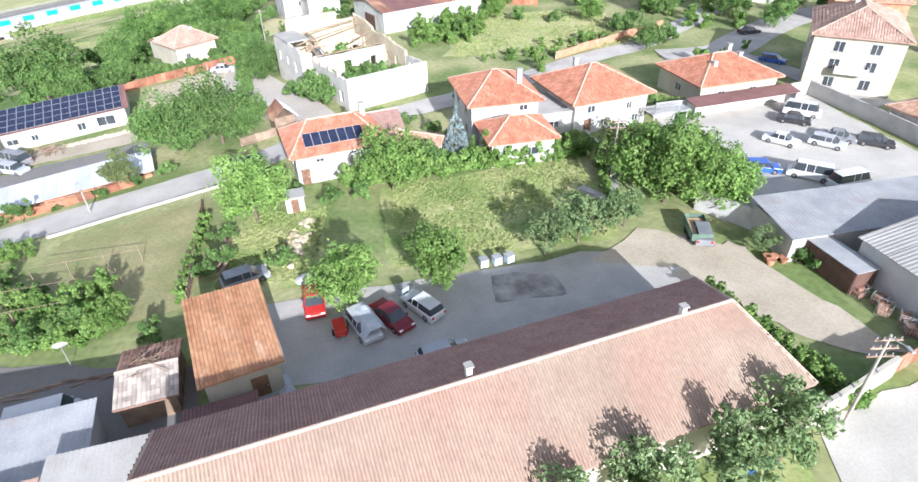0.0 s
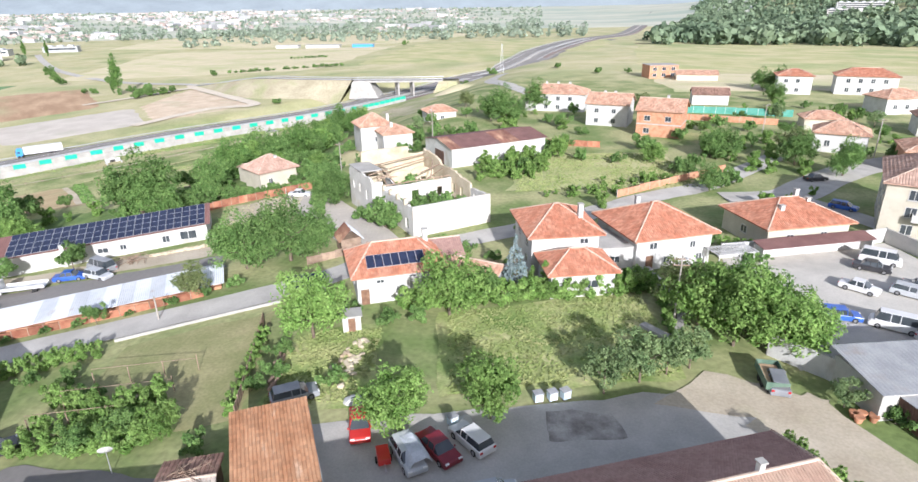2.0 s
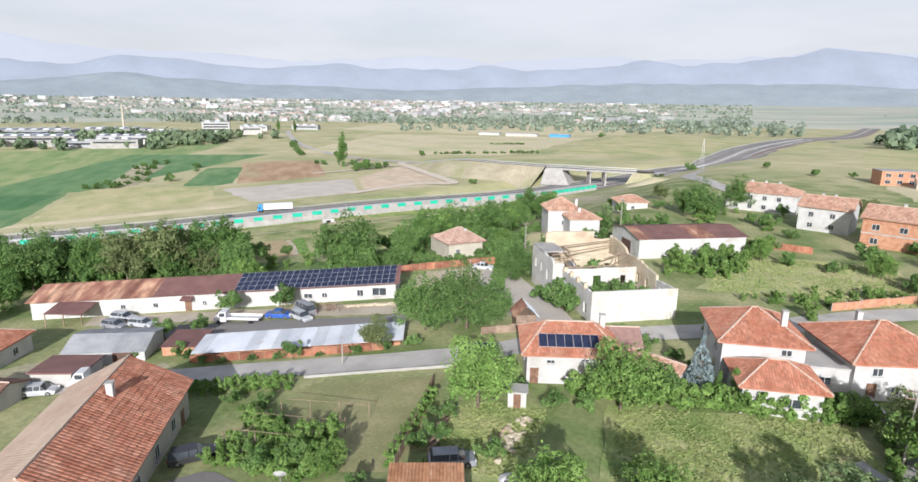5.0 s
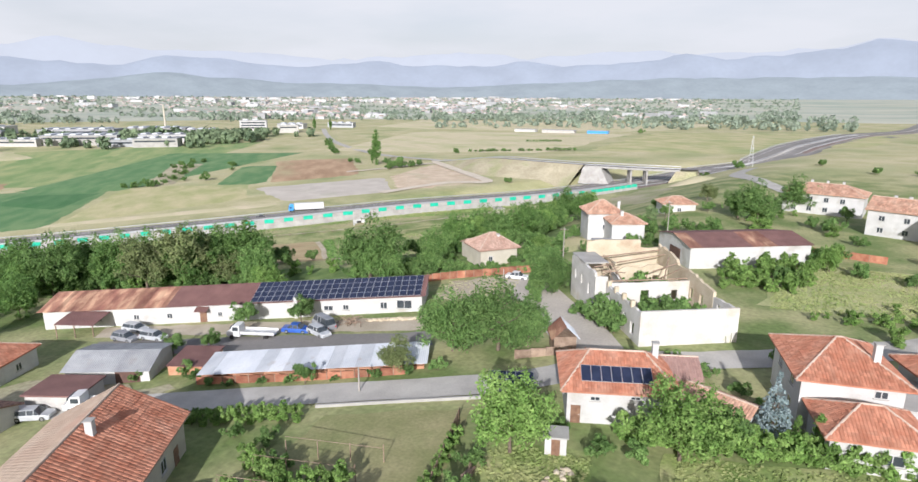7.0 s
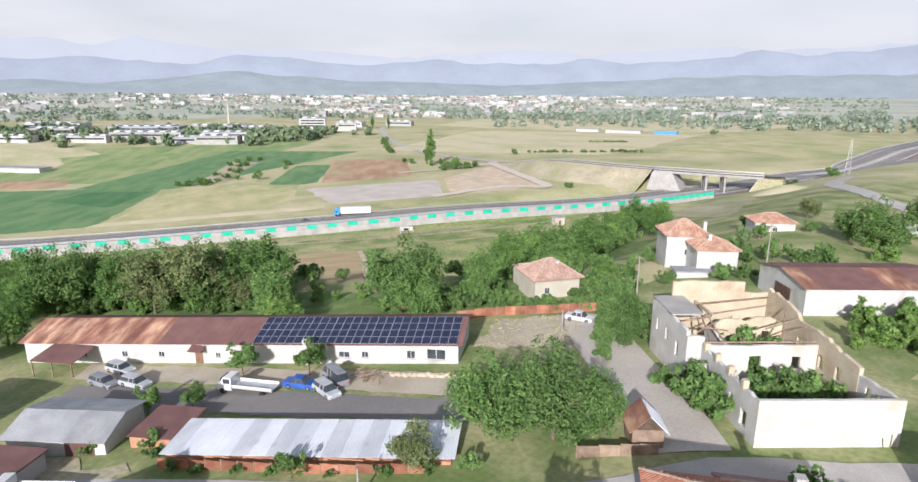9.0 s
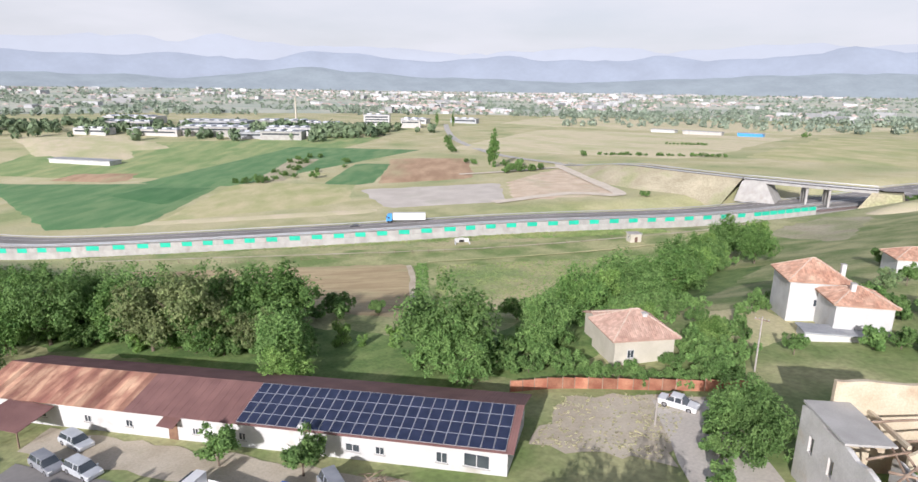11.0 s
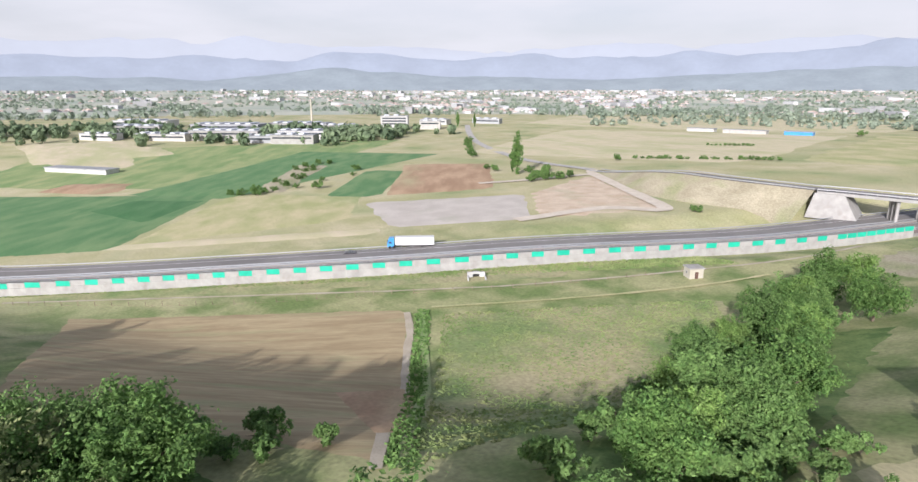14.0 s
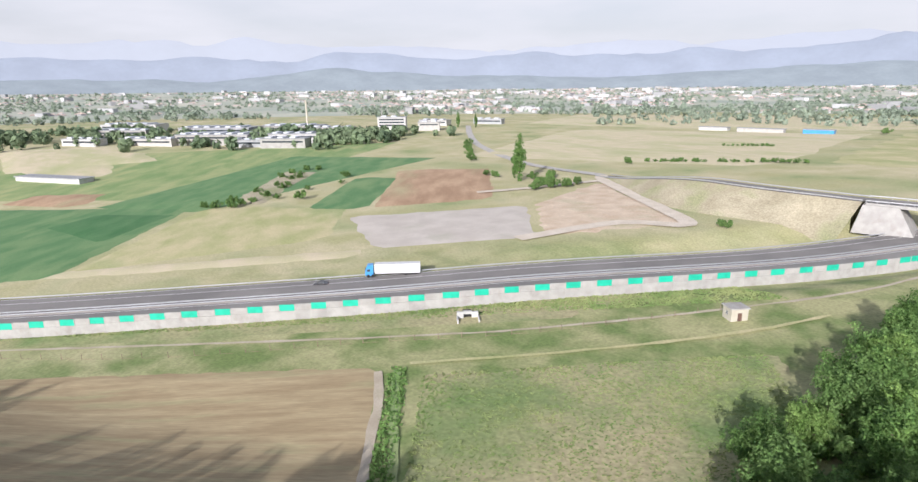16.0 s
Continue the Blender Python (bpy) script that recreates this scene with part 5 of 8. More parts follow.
# big shed with the rusty roof, and houses towards the bridge
sh = base("storage_shed", pose(-11.0, 137.3, -0.6, 0, 0, 33), "white storage shed under a rust-streaked sheet roof", "shed")
bm = bmesh.new()
prism(bm, [(-7, -1), (7, -1), (7, 5.0), (0, 6.2), (-7, 5.0)], -12.5, 12.5)
bmesh.ops.rotate(bm, verts=bm.verts, cent=(0, 0, 0), matrix=Matrix.Rotation(radians(90), 3, "Z"))
bmesh.ops.recalc_face_normals(bm, faces=bm.faces)
part("wall", bm, M["white"], sh)
for i in range(10):
    x = -12.9 + 2.58 * i
    corrugated("roof_sheet", [(x, -7.4, 4.98), (x + 2.6, -7.4, 4.98), (x + 2.6, 0, 6.28), (x, 0, 6.28)], M["rust" if i in (0, 5, 6) else "brownsheet"], sh, pitch=0.3)
    corrugated("roof_sheet", [(x + 2.6, 7.4, 4.98), (x, 7.4, 4.98), (x, 0, 6.28), (x + 2.6, 0, 6.28)], M["brownsheet"], sh, pitch=0.3)
part("gate", boxes((-12.62, -3, -0.4, -12.52, 1.5, 3.6)), M["darkmetal"], sh, "dark steel gate")
house("cottage", "small cream cottage with brown tile roof", -58.2, 121.0, 49, 8.6, 7.6, 4.0, "hip", 2.7, 0.6, "cream", "tile_pale", zb=-3.0, chims=[(1.0, -1.0, 2.4)], wins=[("r", 0, 1.2, 1.0, 1.2), ("f", -2, 1.2, 1.0, 1.2)])
house("cottage_annex", "low annex with brown tile roof", -63.4, 124.6, 49, 5, 6.4, 3.2, "gable", 1.2, 0.4, "cream", "tile_pale", zb=-3.4)
house("white_house", "tall white house with orange tile roof", -41.7, 151.4, 28, 8.4, 8.0, 8.5, "hip", 2.7, 0.5, "white", "tile_old", zb=-3.4, chims=[(3.4, -2.6, 2.6)], wins=[("f", 0, 4.4, 1.2, 1.2)])
house("white_house_wing", "white wing with orange tile roof", -35.0, 146.6, 28, 7.6, 7.0, 6.6, "hip", 1.8, 0.5, "white", "tile_old", zb=-2.6, wins=[("f", 0, 1.4, 1.0, 1.0)], chims=[(-1, -1, 2.4)])
house("lean_to", "grey lean-to against the white house", -36.7, 141.1, 28, 8, 3.4, 2.4, "flat", 0, 0.3, "white", "greysheet", zb=-2.4, category="shed")
house("white_house", "white bungalow with orange tile roof", -29.1, 192.1, 25, 9.5, 7, 3.6, "hip", 1.8, 0.5, "white", "tile_old", zb=-1.6, wins=[("f", 0, 1.2, 1.2, 1.1)])

# the long workshop with the solar roof
lw = base("workshop", pose(-84.9, 78.7, 0, 0, 0, 24), "long white workshop with rusty roof and rows of solar panels", "workshop")
zs = lambda x: -6.11 + 0.069 * x
bm = bmesh.new()
n = 12
prev = None
for i in range(n + 1):
    x = -37 + 67 * i / n
    z = zs(x)
    ring = [bm.verts.new(p) for p in ((x, -5, z - 2.2), (x, 5, z - 2.2), (x, 5, z + 4.6), (x, 0, z + 6.0), (x, -5, z + 4.25))]
    if prev:
        for k in range(5):
            bm.faces.new((prev[k], prev[(k + 1) % 5], ring[(k + 1) % 5], ring[k]))
    else:
        bm.faces.new(ring)
    prev = ring
bm.faces.new(prev)
bmesh.ops.recalc_face_normals(bm, faces=bm.faces)
part("wall", bm, M["white"], lw)
for i in range(67):
    x0, x1 = -37.7 + 1.02 * i, -37.7 + 1.02 * (i + 1) + 0.03
    kind = "rust" if i < 23 else "brownsheet"
    corrugated("roof_sheet", [(x0, -5.6, zs(x0) + 4.22), (x1, -5.6, zs(x1) + 4.22), (x1, 0.2, zs(x1) + 6.12), (x0, 0.2, zs(x0) + 6.12)], M[kind], lw, pitch=0.3)
    corrugated("roof_sheet", [(x1, 5.6, zs(x1) + 4.5), (x0, 5.6, zs(x0) + 4.5), (x0, 0.2, zs(x0) + 6.12), (x1, 0.2, zs(x1) + 6.12)], M["brownsheet"], lw, pitch=0.3)
pa = math.atan2(1.9, 5.8)
for r in range(4):
    for i in range(24):
        x = 1.2 + i * 1.22
        yy = -4.75 + r * 1.36
        z = zs(x) + 4.22 + (yy + 5.6) * 1.9 / 5.8 + 0.12
        solar_panel(lw, T((x, yy, z)) @ Matrix.Rotation(-math.atan(0.069), 4, "Y") @ Matrix.Rotation(pa, 4, "X"), 1.17, 1.42)
for u, z, w, h in ((27, 1.0, 2.6, 1.5), (23.5, 1.1, 1.2, 1.2), (17, 1.2, 1.0, 0.9), (14, 1.2, 1.6, 0.9), (10.5, 1.2, 0.9, 0.9), (1, 1.0, 0.9, 0.9), (-5, 1.0, 0.8, 0.8), (-14, 1.0, 1.0, 0.9), (-20, 1.0, 1.0, 0.9), (-27, 1.0, 1.4, 0.9), (-31, 1.0, 0.9, 0.9)):
    window(lw, T((u, -5.01, zs(u) + z + 1.0)), w, h)
part("chimney", boxes((8.2, -5.6, -6.5, 8.8, -5.02, -0.6)), M["white"], lw, "white wall flue")
part("door", boxes((-8.6, -5.06, -6.0, -7.4, -5.004, -3.5)), M["browndoor"], lw, "brown steel door")
corrugated("awning", [(-9, -6.4, -3.3), (-6.8, -6.4, -3.3), (-6.8, -5.0, -2.8), (-9, -5.0, -2.8)], M["brownsheet"], lw)
pc = base("porch", pose(-107.4, 61.0, land(-107.4, 61.0), 0, 0, 24), "open porch with a red sheet roof on thin posts", "porch")
corrugated("roof", [(-3.4, -3.2, 2.4), (3.4, -3.2, 2.4), (3.4, 1.6, 3.1), (-3.4, 1.6, 3.1)], M["brownsheet"], pc)
for x in (-3.2, 0, 3.2):
    part("post", boxes((x - 0.07, -3.1, -0.6, x + 0.07, -2.96, 2.4)), M["wood"], pc)

# tin sheds along the road
ts = base("tin_sheds", pose(-57.3, 61.9, 0, 0, 0, 26), "row of low sheds under pale patched tin sheets", "shed row")
zt = lambda x: -2.55 + 0.07 * x
for i in range(7):
    x0, x1 = -14.6 + 29.2 / 7 * i, -14.6 + 29.2 / 7 * (i + 1)
    bm = bmesh.new()
    box(bm, x0, -2.6, zt(x0) - 3.2, x1 - 0.004, 2.6, zt(x0) + 0.55)
    part("wall", bm, M["brick"], ts)
for i in range(16):
    x0, x1 = -15 + 30 / 16 * i, -15 + 30 / 16 * (i + 1) + 0.04
    dz = 0.04 * noise.noise((i * 1.3, 0, 0))
    corrugated("roof_sheet", [(x0, -3.0, zt(x0) + 0.85 + dz), (x1, -3.0, zt(x1) + 0.85 + dz), (x1, 3.0, zt(x1) + 1.35), (x0, 3.0, zt(x0) + 1.35)], M["tin"], ts, pitch=0.25)
gs = base("vehicle_shed", pose(-83.0, 51.3, land(-83.0, 51.3), 0, 0, 30), "white shed with a grey corrugated pitched roof", "shed")
bm = bmesh.new()
prism(bm, [(-3.6, -1.5), (3.6, -1.5), (3.6, 2.7), (0, 3.4), (-3.6, 2.2)], -5.4, 5.4)
bmesh.ops.rotate(bm, verts=bm.verts, cent=(0, 0, 0), matrix=Matrix.Rotation(radians(90), 3, "Z"))
bmesh.ops.recalc_face_normals(bm, faces=bm.faces)
part("wall", bm, M["white"], gs)
for i in range(5):
    x = -5.8 + 2.3 * i
    corrugated("roof_sheet", [(x, -4.1, 2.16), (x + 2.32, -4.1, 2.16), (x + 2.32, 0, 3.5), (x, 0, 3.5)], M["greysheet"], gs)
    corrugated("roof_sheet", [(x + 2.32, 4.1, 2.66), (x, 4.1, 2.66), (x, 0, 3.5), (x + 2.32, 0, 3.5)], M["greysheet"], gs)
part("gate", boxes((1.0, -3.66, -0.3, 4.2, -3.604, 1.9)), M["darkmetal"], gs, "dark metal gate")
bs = base("side_shed", pose(-74.4, 56.6, land(-74.4, 56.6), 0, 0, 26), "small shed with a dark rusty flat roof", "shed")
part("wall", boxes((-2.6, -2.8, -1, 2.6, 2.8, 1.4)), M["brick"], bs)
corrugated("roof", [(-2.8, -3.1, 1.42), (2.8, -3.1, 1.42), (2.8, 3.1, 1.7), (-2.8, 3.1, 1.7)], M["brownsheet"], bs)
house("west_house", "small house with a red tile roof", -102.1, 43.4, 26, 10, 7.5, 3.4, "hip", 1.9, 0.5, "white", "tile", zb=land(-102.1, 43.4), wins=[("f", 2, 1.2, 1.1, 1.1), ("r", 0, 1.2, 1.1, 1.1)])
house("west_shed", "low shed with brown tile roof", -84.4, 33.9, 20, 8, 5.5, 2.4, "gable", 1.1, 0.4, "grey_wall", "tile_brown", category="shed")
house("west_shed", "low shed with dark flat roof", -81.1, 42.8, 26, 6.5, 5.0, 2.2, "flat", 0, 0.3, "grey_wall", "brownsheet", category="shed")
# kiosk by the gravel drive
kb = base("kiosk", pose(-28.5, 78.1, land(-28.5, 78.1), 0, 0, 30), "small wooden gatehouse with a steep patched roof", "kiosk")
part("wall", boxes((-1.5, -1.5, -0.5, 1.5, 1.5, 2.1)), M["wood"], kb)
for a in (0, 180):
    rs = corrugated("roof_sheet", [(-1.9, -1.9, 1.9), (1.9, -1.9, 1.9), (1.9, 0, 3.7), (-1.9, 0, 3.7)], M["rust" if a else "tin"], kb)
    rs.matrix_local = Matrix.Rotation(radians(a + 90), 4, "Z")
bm = bmesh.new()
tube(bm, (0, 0, 3.6), (0, 0, 4.6), 0.05, 0.02, 6)
part("finial", bm, M["steel"], kb)
# eastern workshop with pale roofs
ew = base("east_workshop", pose(41.5, 36.9, 0, 0, 0, 14), "pale workshop with low pitched sheet roofs", "workshop")
bm = bmesh.new()
prism(bm, [(-8, -0.6), (8, -0.6), (8, 4.0), (0, 5.6), (-8, 4.0)], -10, 5)
bmesh.ops.recalc_face_normals(bm, faces=bm.faces)
part("wall", bm, M["white"], ew)
for i in range(5):
    y = -10.0 + 3.05 * i
    corrugated("roof_sheet", [(-8.5, y + 3.02, 3.95), (-8.5, y, 3.95), (0, y, 5.66), (0, y + 3.02, 5.66)], M["concrete"], ew, pitch=0.4)
    corrugated("roof_sheet", [(8.5, y, 3.95), (8.5, y + 3.02, 3.95), (0, y + 3.02, 5.66), (0, y, 5.66)], M["concrete"], ew, pitch=0.4)
ew2 = base("carport", pose(35.8, 46.1, 0, 0, 0, 10), "long low shed with a grey sheet roof", "shed")
part("wall", boxes((-9, -3, -0.4, 10, 3, 2.9)), M["grey_wall"], ew2)
corrugated("roof", [(-9.4, -3.4, 2.95), (10.4, -3.4, 2.95), (10.4, 3.4, 3.7), (-9.4, 3.4, 3.7)], M["greysheet"], ew2, pitch=0.4)
# houses towards the slip road
house("row_house", "pale two-storey house with orange tile roof", 10.3, 206.7, -12, 20, 11, 6.0, "hip", 2.4, 0.6, "white", "tile_old", tw=0.42, wins=[("f", u, z, 1.3, 1.4) for u in (-7, -3, 1, 5) for z in (0.8, 3.6)], chims=[(-4, 1, 3.0), (0, 1, 3.0), (4, 1, 3.0)])
house("row_house", "white gabled house with orange tile roof", 24.4, 179.9, -20, 12, 10, 6.4, "gable", 2.6, 0.6, "white", "tile_old", tw=0.42, wins=[("f", u, z, 1.3, 1.3) for u in (-3, 2) for z in (0.9, 3.8)] + [("l", 0, 4.0, 1.2, 1.3)], chims=[(-2, 1, 3.0), (1, 1, 3.0)])
bh = house("brick_house", "unfinished red brick house with an orange tile roof", 36.1, 164.4, -22, 11.5, 10.5, 7.0, "gable", 2.6, 0.6, "brick", "tile_old", tw=0.42, chims=[(1, 1, 3.2)], wins=[("f", -3, 4.2, 1.6, 1.4), ("f", 2.4, 4.2, 1.6, 1.4), ("f", -3, 0.9, 1.6, 1.4)])
part("floor_band", boxes((-5.8, -5.3, 3.2, 5.8, 5.3, 3.5)), M["concrete"], bh, "bare concrete floor slab edge")
house("brick_shell", "roofless red brick house shell", 65.4, 302.3, 10, 14, 10, 6.0, "flat", 0, 0.2, "brick", "concrete", wins=[("f", u, z, 2.0, 1.6) for u in (-4.5, 0, 4.5) for z in (0.8, 3.6)])
house("farm_shed", "low farm shed with a red sheet roof", 79.0, 288.8, -8, 18, 8, 3.0, "gable", 1.6, 0.4, "cream", "tile_old", tw=0.45)
house("farm_shed", "low shed with a dark red roof", 64.7, 219.0, -10, 12, 8, 3.6, "gable", 2.0, 0.4, "white", "tile_brown", tw=0.45)
house("white_villa", "tall white house with dark red roof", 103.9, 246.1, -15, 12, 10, 7.0, "hip", 2.2, 0.6, "white", "tile", tw=0.45, wins=[("f", u, z, 1.4, 1.4) for u in (-3, 1) for z in (1, 4.4)])
house("white_villa", "large white house with red tile roof", 129.1, 243.5, -20, 20, 11, 7.0, "hip", 2.6, 0.6, "white", "tile", tw=0.45, wins=[("f", u, z, 1.4, 1.6) for u in (-6, -2, 2, 6) for z in (1, 4.4)])
house("white_villa", "white house with faded tile roof", 117.0, 201.0, 10, 14, 10, 5.0, "hip", 2.4, 0.6, "white", "tile_old", tw=0.45, wins=[("f", u, 1.6, 1.3, 1.4) for u in (-4, 0, 4)])
house("village_house", "small white house with orange hipped roof", 73.9, 146.0, -25, 11, 9, 4.6, "hip", 2.4, 0.6, "white", "tile_old", tw=0.42, wins=[("f", u, 1.4, 1.2, 1.5) for u in (-2.6, 2.6)])
house("village_house", "brick-red house with orange tile roof", 83.4, 125.6, -20, 13, 11, 5.0, "hip", 2.6, 0.6, "brick", "tile_old", tw=0.42, wins=[("f", u, 1.4, 1.2, 1.5) for u in (-3, 2)])
house("village_house", "white house with weathered roof", 108.9, 164.6, -20, 13, 10, 5.0, "hip", 2.6, 0.6, "white", "tile_brown", tw=0.42, wins=[("f", u, 1.4, 1.2, 1.5) for u in (-3, 2)])
house("village_house", "low house with orange roof", 81.9, 173.0, -10, 10, 7, 3.2, "hip", 1.8, 0.5, "cream", "tile_old", tw=0.42)
# pump house below the motorway
pb = base("pump_house", pose(-108.2, 241.1, land(-108.2, 241.1), 0, 0, 48), "small pale concrete pump house with a flat roof", "pump house")
part("wall", boxes((-2.0, -1.8, -0.8, 2.0, 1.8, 2.8), bevel=0.03), M["cream"], pb)
part("roof", boxes((-2.3, -2.1, 2.8, 2.3, 2.1, 3.05), bevel=0.03), M["concrete"], pb)
part("hatch", boxes((-0.5, -1.86, 0, 0.5, -1.8, 1.9)), M["darkmetal"], pb, "dark metal door")
window(pb, R90 @ R90 @ R90 @ T((0, -2.004, 1.2)), 0.8, 0.8)
cv = base("culvert", pose(-159.0, 207.2, land(-159.0, 207.2), 0, 0, 46), "concrete culvert mouth with splayed wing walls", "culvert")
bm = bmesh.new()
box(bm, -2.6, -0.3, -1.0, -1.0, 0.4, 1.6)
box(bm, 1.0, -0.3, -1.0, 2.6, 0.4, 1.6)
box(bm, -1.0, -0.3, 1.1, 1.0, 0.4, 1.8)
part("headwall", bm, M["white"], cv)
part("wing_wall", boxes((2.4, -3.2, -1, 2.7, -0.3, 0.8)), M["white"], cv)
part("wing_wall", boxes((-2.7, -3.2, -1, -2.4, -0.3, 0.8)), M["white"], cv)
# Solid black block plugs the mouth and draws the darkness inside.
part("mouth_dark", boxes((-1.0, 0.3, -0.6, 1.0, 3.0, 1.1)), M["rubber"], cv, "black block drawn for the shaded opening")

sc = base("solar_canopy", pose(-29.5, 62.2, land(-29.5, 62.2), 0, 0, 22), "steel canopy roofed with dark blue solar panels", "canopy")
for x in (-2.1, 2.1):
    for y in (-1.6, 1.6):
        part("post", boxes((x - 0.06, y - 0.06, -0.4, x + 0.06, y + 0.06, 2.1 + 0.12 * y)), M["steel"], sc)
for r in range(2):
    for i in range(5):
        solar_panel(sc, T((-2.04 + 1.02 * i, -0.86 + 1.7 * r, 2.2 + 0.12 * (-0.86 + 1.7 * r))) @ Matrix.Rotation(math.atan(0.12), 4, "X"), 1.0, 1.65)

pg = base("pergola", pose(25.6, 73.9, 0, 0, 0, 17), "white slatted pergola roof on posts behind the yard wall", "pergola")
for x in (-2.6, 2.6):
    for y in (-1.3, 1.3):
        part("post", boxes((x - 0.06, y - 0.06, -0.2, x + 0.06, y + 0.06, 2.4)), M["frame"], pg)
for y in (-1.4, 0.0, 1.4):
    part("beam", boxes((-3.0, y - 0.05, 2.4, 3.0, y + 0.05, 2.52)), M["frame"], pg)
for i in range(13):
    part("slat", boxes((-2.95 + 0.48 * i, -1.6, 2.524, -2.7 + 0.48 * i, 1.6, 2.56)), M["frame"], pg)
ln = base("lean_to", pose(38.4, 77.9, 0, 0, 0, 16), "low lean-to with a dark red sheet roof along the yard wall", "shed")
part("wall", boxes((-8.7, 1.2, -0.3, 8.7, 1.4, 2.3), (-8.7, -0.6, -0.3, -8.5, 1.2, 2.2), (8.5, -0.6, -0.3, 8.7, 1.2, 2.2)), M["white"], ln)
for i in range(6):
    corrugated("roof_sheet", [(-8.9 + 2.95 * i, -1.0, 2.3), (-5.92 + 2.95 * i, -1.0, 2.3), (-5.92 + 2.95 * i, 1.6, 2.75), (-8.9 + 2.95 * i, 1.6, 2.75)], M["brownsheet"], ln, pitch=0.3)


# ---- fences, walls, poles ----
def fence(name, points, height, material, label, piece=1.6, thick=0.05, gap=0.02, category="fence", posts="wood", wave=0.06):
    ob = base(name, Matrix.Identity(4), label, category)
    line, _ = smooth_line(points, piece)
    bm = bmesh.new()
    box(bm, -0.5, -thick / 2, -0.3, 0.5, thick / 2, 1.0)
    me = bpy.data.meshes.new("fence_panel")
    bm.to_mesh(me)
    bm.free()
    me.materials.append(M[material])
    bm = boxes((-0.05, -thick / 2 - 0.03, -0.3, 0.05, thick / 2 + 0.03, 1.0))
    pm = bpy.data.meshes.new("post")
    bm.to_mesh(pm)
    bm.free()
    pm.materials.append(M[posts])
    for a, b in zip(line, line[1:]):
        c, d = (a + b) / 2, b - a
        z = land(c.x, c.y)
        h = height * (1 + wave * noise.noise((c.x, c.y, 0)) * 2)
        shared("fence_panel", me, T((c.x, c.y, z)) @ Matrix.Rotation(math.atan2(d.y, d.x), 4, "Z") @ Matrix.Diagonal((d.length - gap, 1, h, 1)), ob)
        shared("post", pm, T((a.x, a.y, z)) @ Matrix.Diagonal((1, 1, h * 1.05 if height > 0.1 else 1.2, 1)), ob)
    return ob


fence("rusty_fence", [(-69.0, 52.2), (-55.0, 58.3), (-44.3, 63.8)], 1.0, "rustfence", "rusty red sheet fence along the road")
fence("rusty_fence", [(-65.4, 101.3), (-60.5, 105.7), (-51.6, 111.0), (-41.7, 116.8)], 1.5, "rustfence", "rusty red sheet fence before the cottage")
fence("rusty_fence", [(-33.1, 72.4), (-29.6, 74.6), (-26.6, 76.3)], 1.2, "wood", "dark wooden gate fence by the kiosk")
fence("brick_wall", [(15.3, 104.8), (29.0, 115.5), (40.7, 124.2)], 1.4, "brick", "low red brick boundary wall", 2.5, 0.25, category="wall", posts="concrete")
fence("brick_wall", [(-4.3, 145.1), (5.6, 148.8), (17.4, 146.6)], 1.5, "rustfence", "rusty red sheet fence beyond the meadow", 2.5, 0.1)
fence("green_fence", [(45.1, 200.5), (60.6, 197.2), (82.0, 190.9)], 2.2, "greynet", "green mesh fence round the plot", 3.0, 0.06, posts="steel")
fence("brick_wall", [(43.1, 187.6), (56.6, 183.4), (72.2, 177.2)], 1.8, "brick", "long red brick wall", 3.0, 0.25, category="wall", posts="concrete")
fence("yard_wall", [(25.2, 76.7), (38.5, 80.0), (51.1, 84.3)], 2.2, "white", "white rendered yard wall", 3.0, 0.3, category="wall", posts="concrete", wave=0.0)
fence("yard_wall", [(51.1, 84.3), (54.9, 71.0), (57.7, 57.3)], 2.2, "grey_wall", "grey rendered yard wall", 3.0, 0.3, category="wall", posts="concrete", wave=0.0)
fence("yard_wall", [(22.3, 51.7), (26.2, 47.8), (30.0, 43.3)], 2.4, "white", "white wall beside the driveway", 3.0, 0.3, category="wall", posts="concrete", wave=0.0)
fence("street_wall", [(19.5, 22.6), (23.6, 24.7), (28.5, 27.3)], 2.0, "cream", "cream rendered street wall", 2.0, 0.35, category="wall", posts="concrete", wave=0.0)
fence("street_gate", [(28.5, 27.3), (32.4, 29.2), (36.2, 31.1)], 1.8, "rustfence", "red-brown metal gate fence", 1.0, 0.06)
fence("wooden_fence", [(-28.1, 38.4), (-30.2, 46.5), (-32.9, 56.3)], 1.2, "wood", "grey wooden paling fence", 0.8, 0.04)
fence("garden_path_wall", [(13.2, 78.2), (14.6, 69.4), (16.1, 61.5), (13.6, 53.7)], 0.6, "concrete", "low concrete path edge", 2.0, 0.9, category="wall", posts="concrete", wave=0.0)
fence("pasture_fence", [(-254.3, 113.9), (-204.3, 148.8), (-169.1, 183.0), (-140.0, 210.2), (-105.4, 252.8)], 0.04, "wood", "line of thin wooden fence posts below the motorway", 5.0, 0.05)


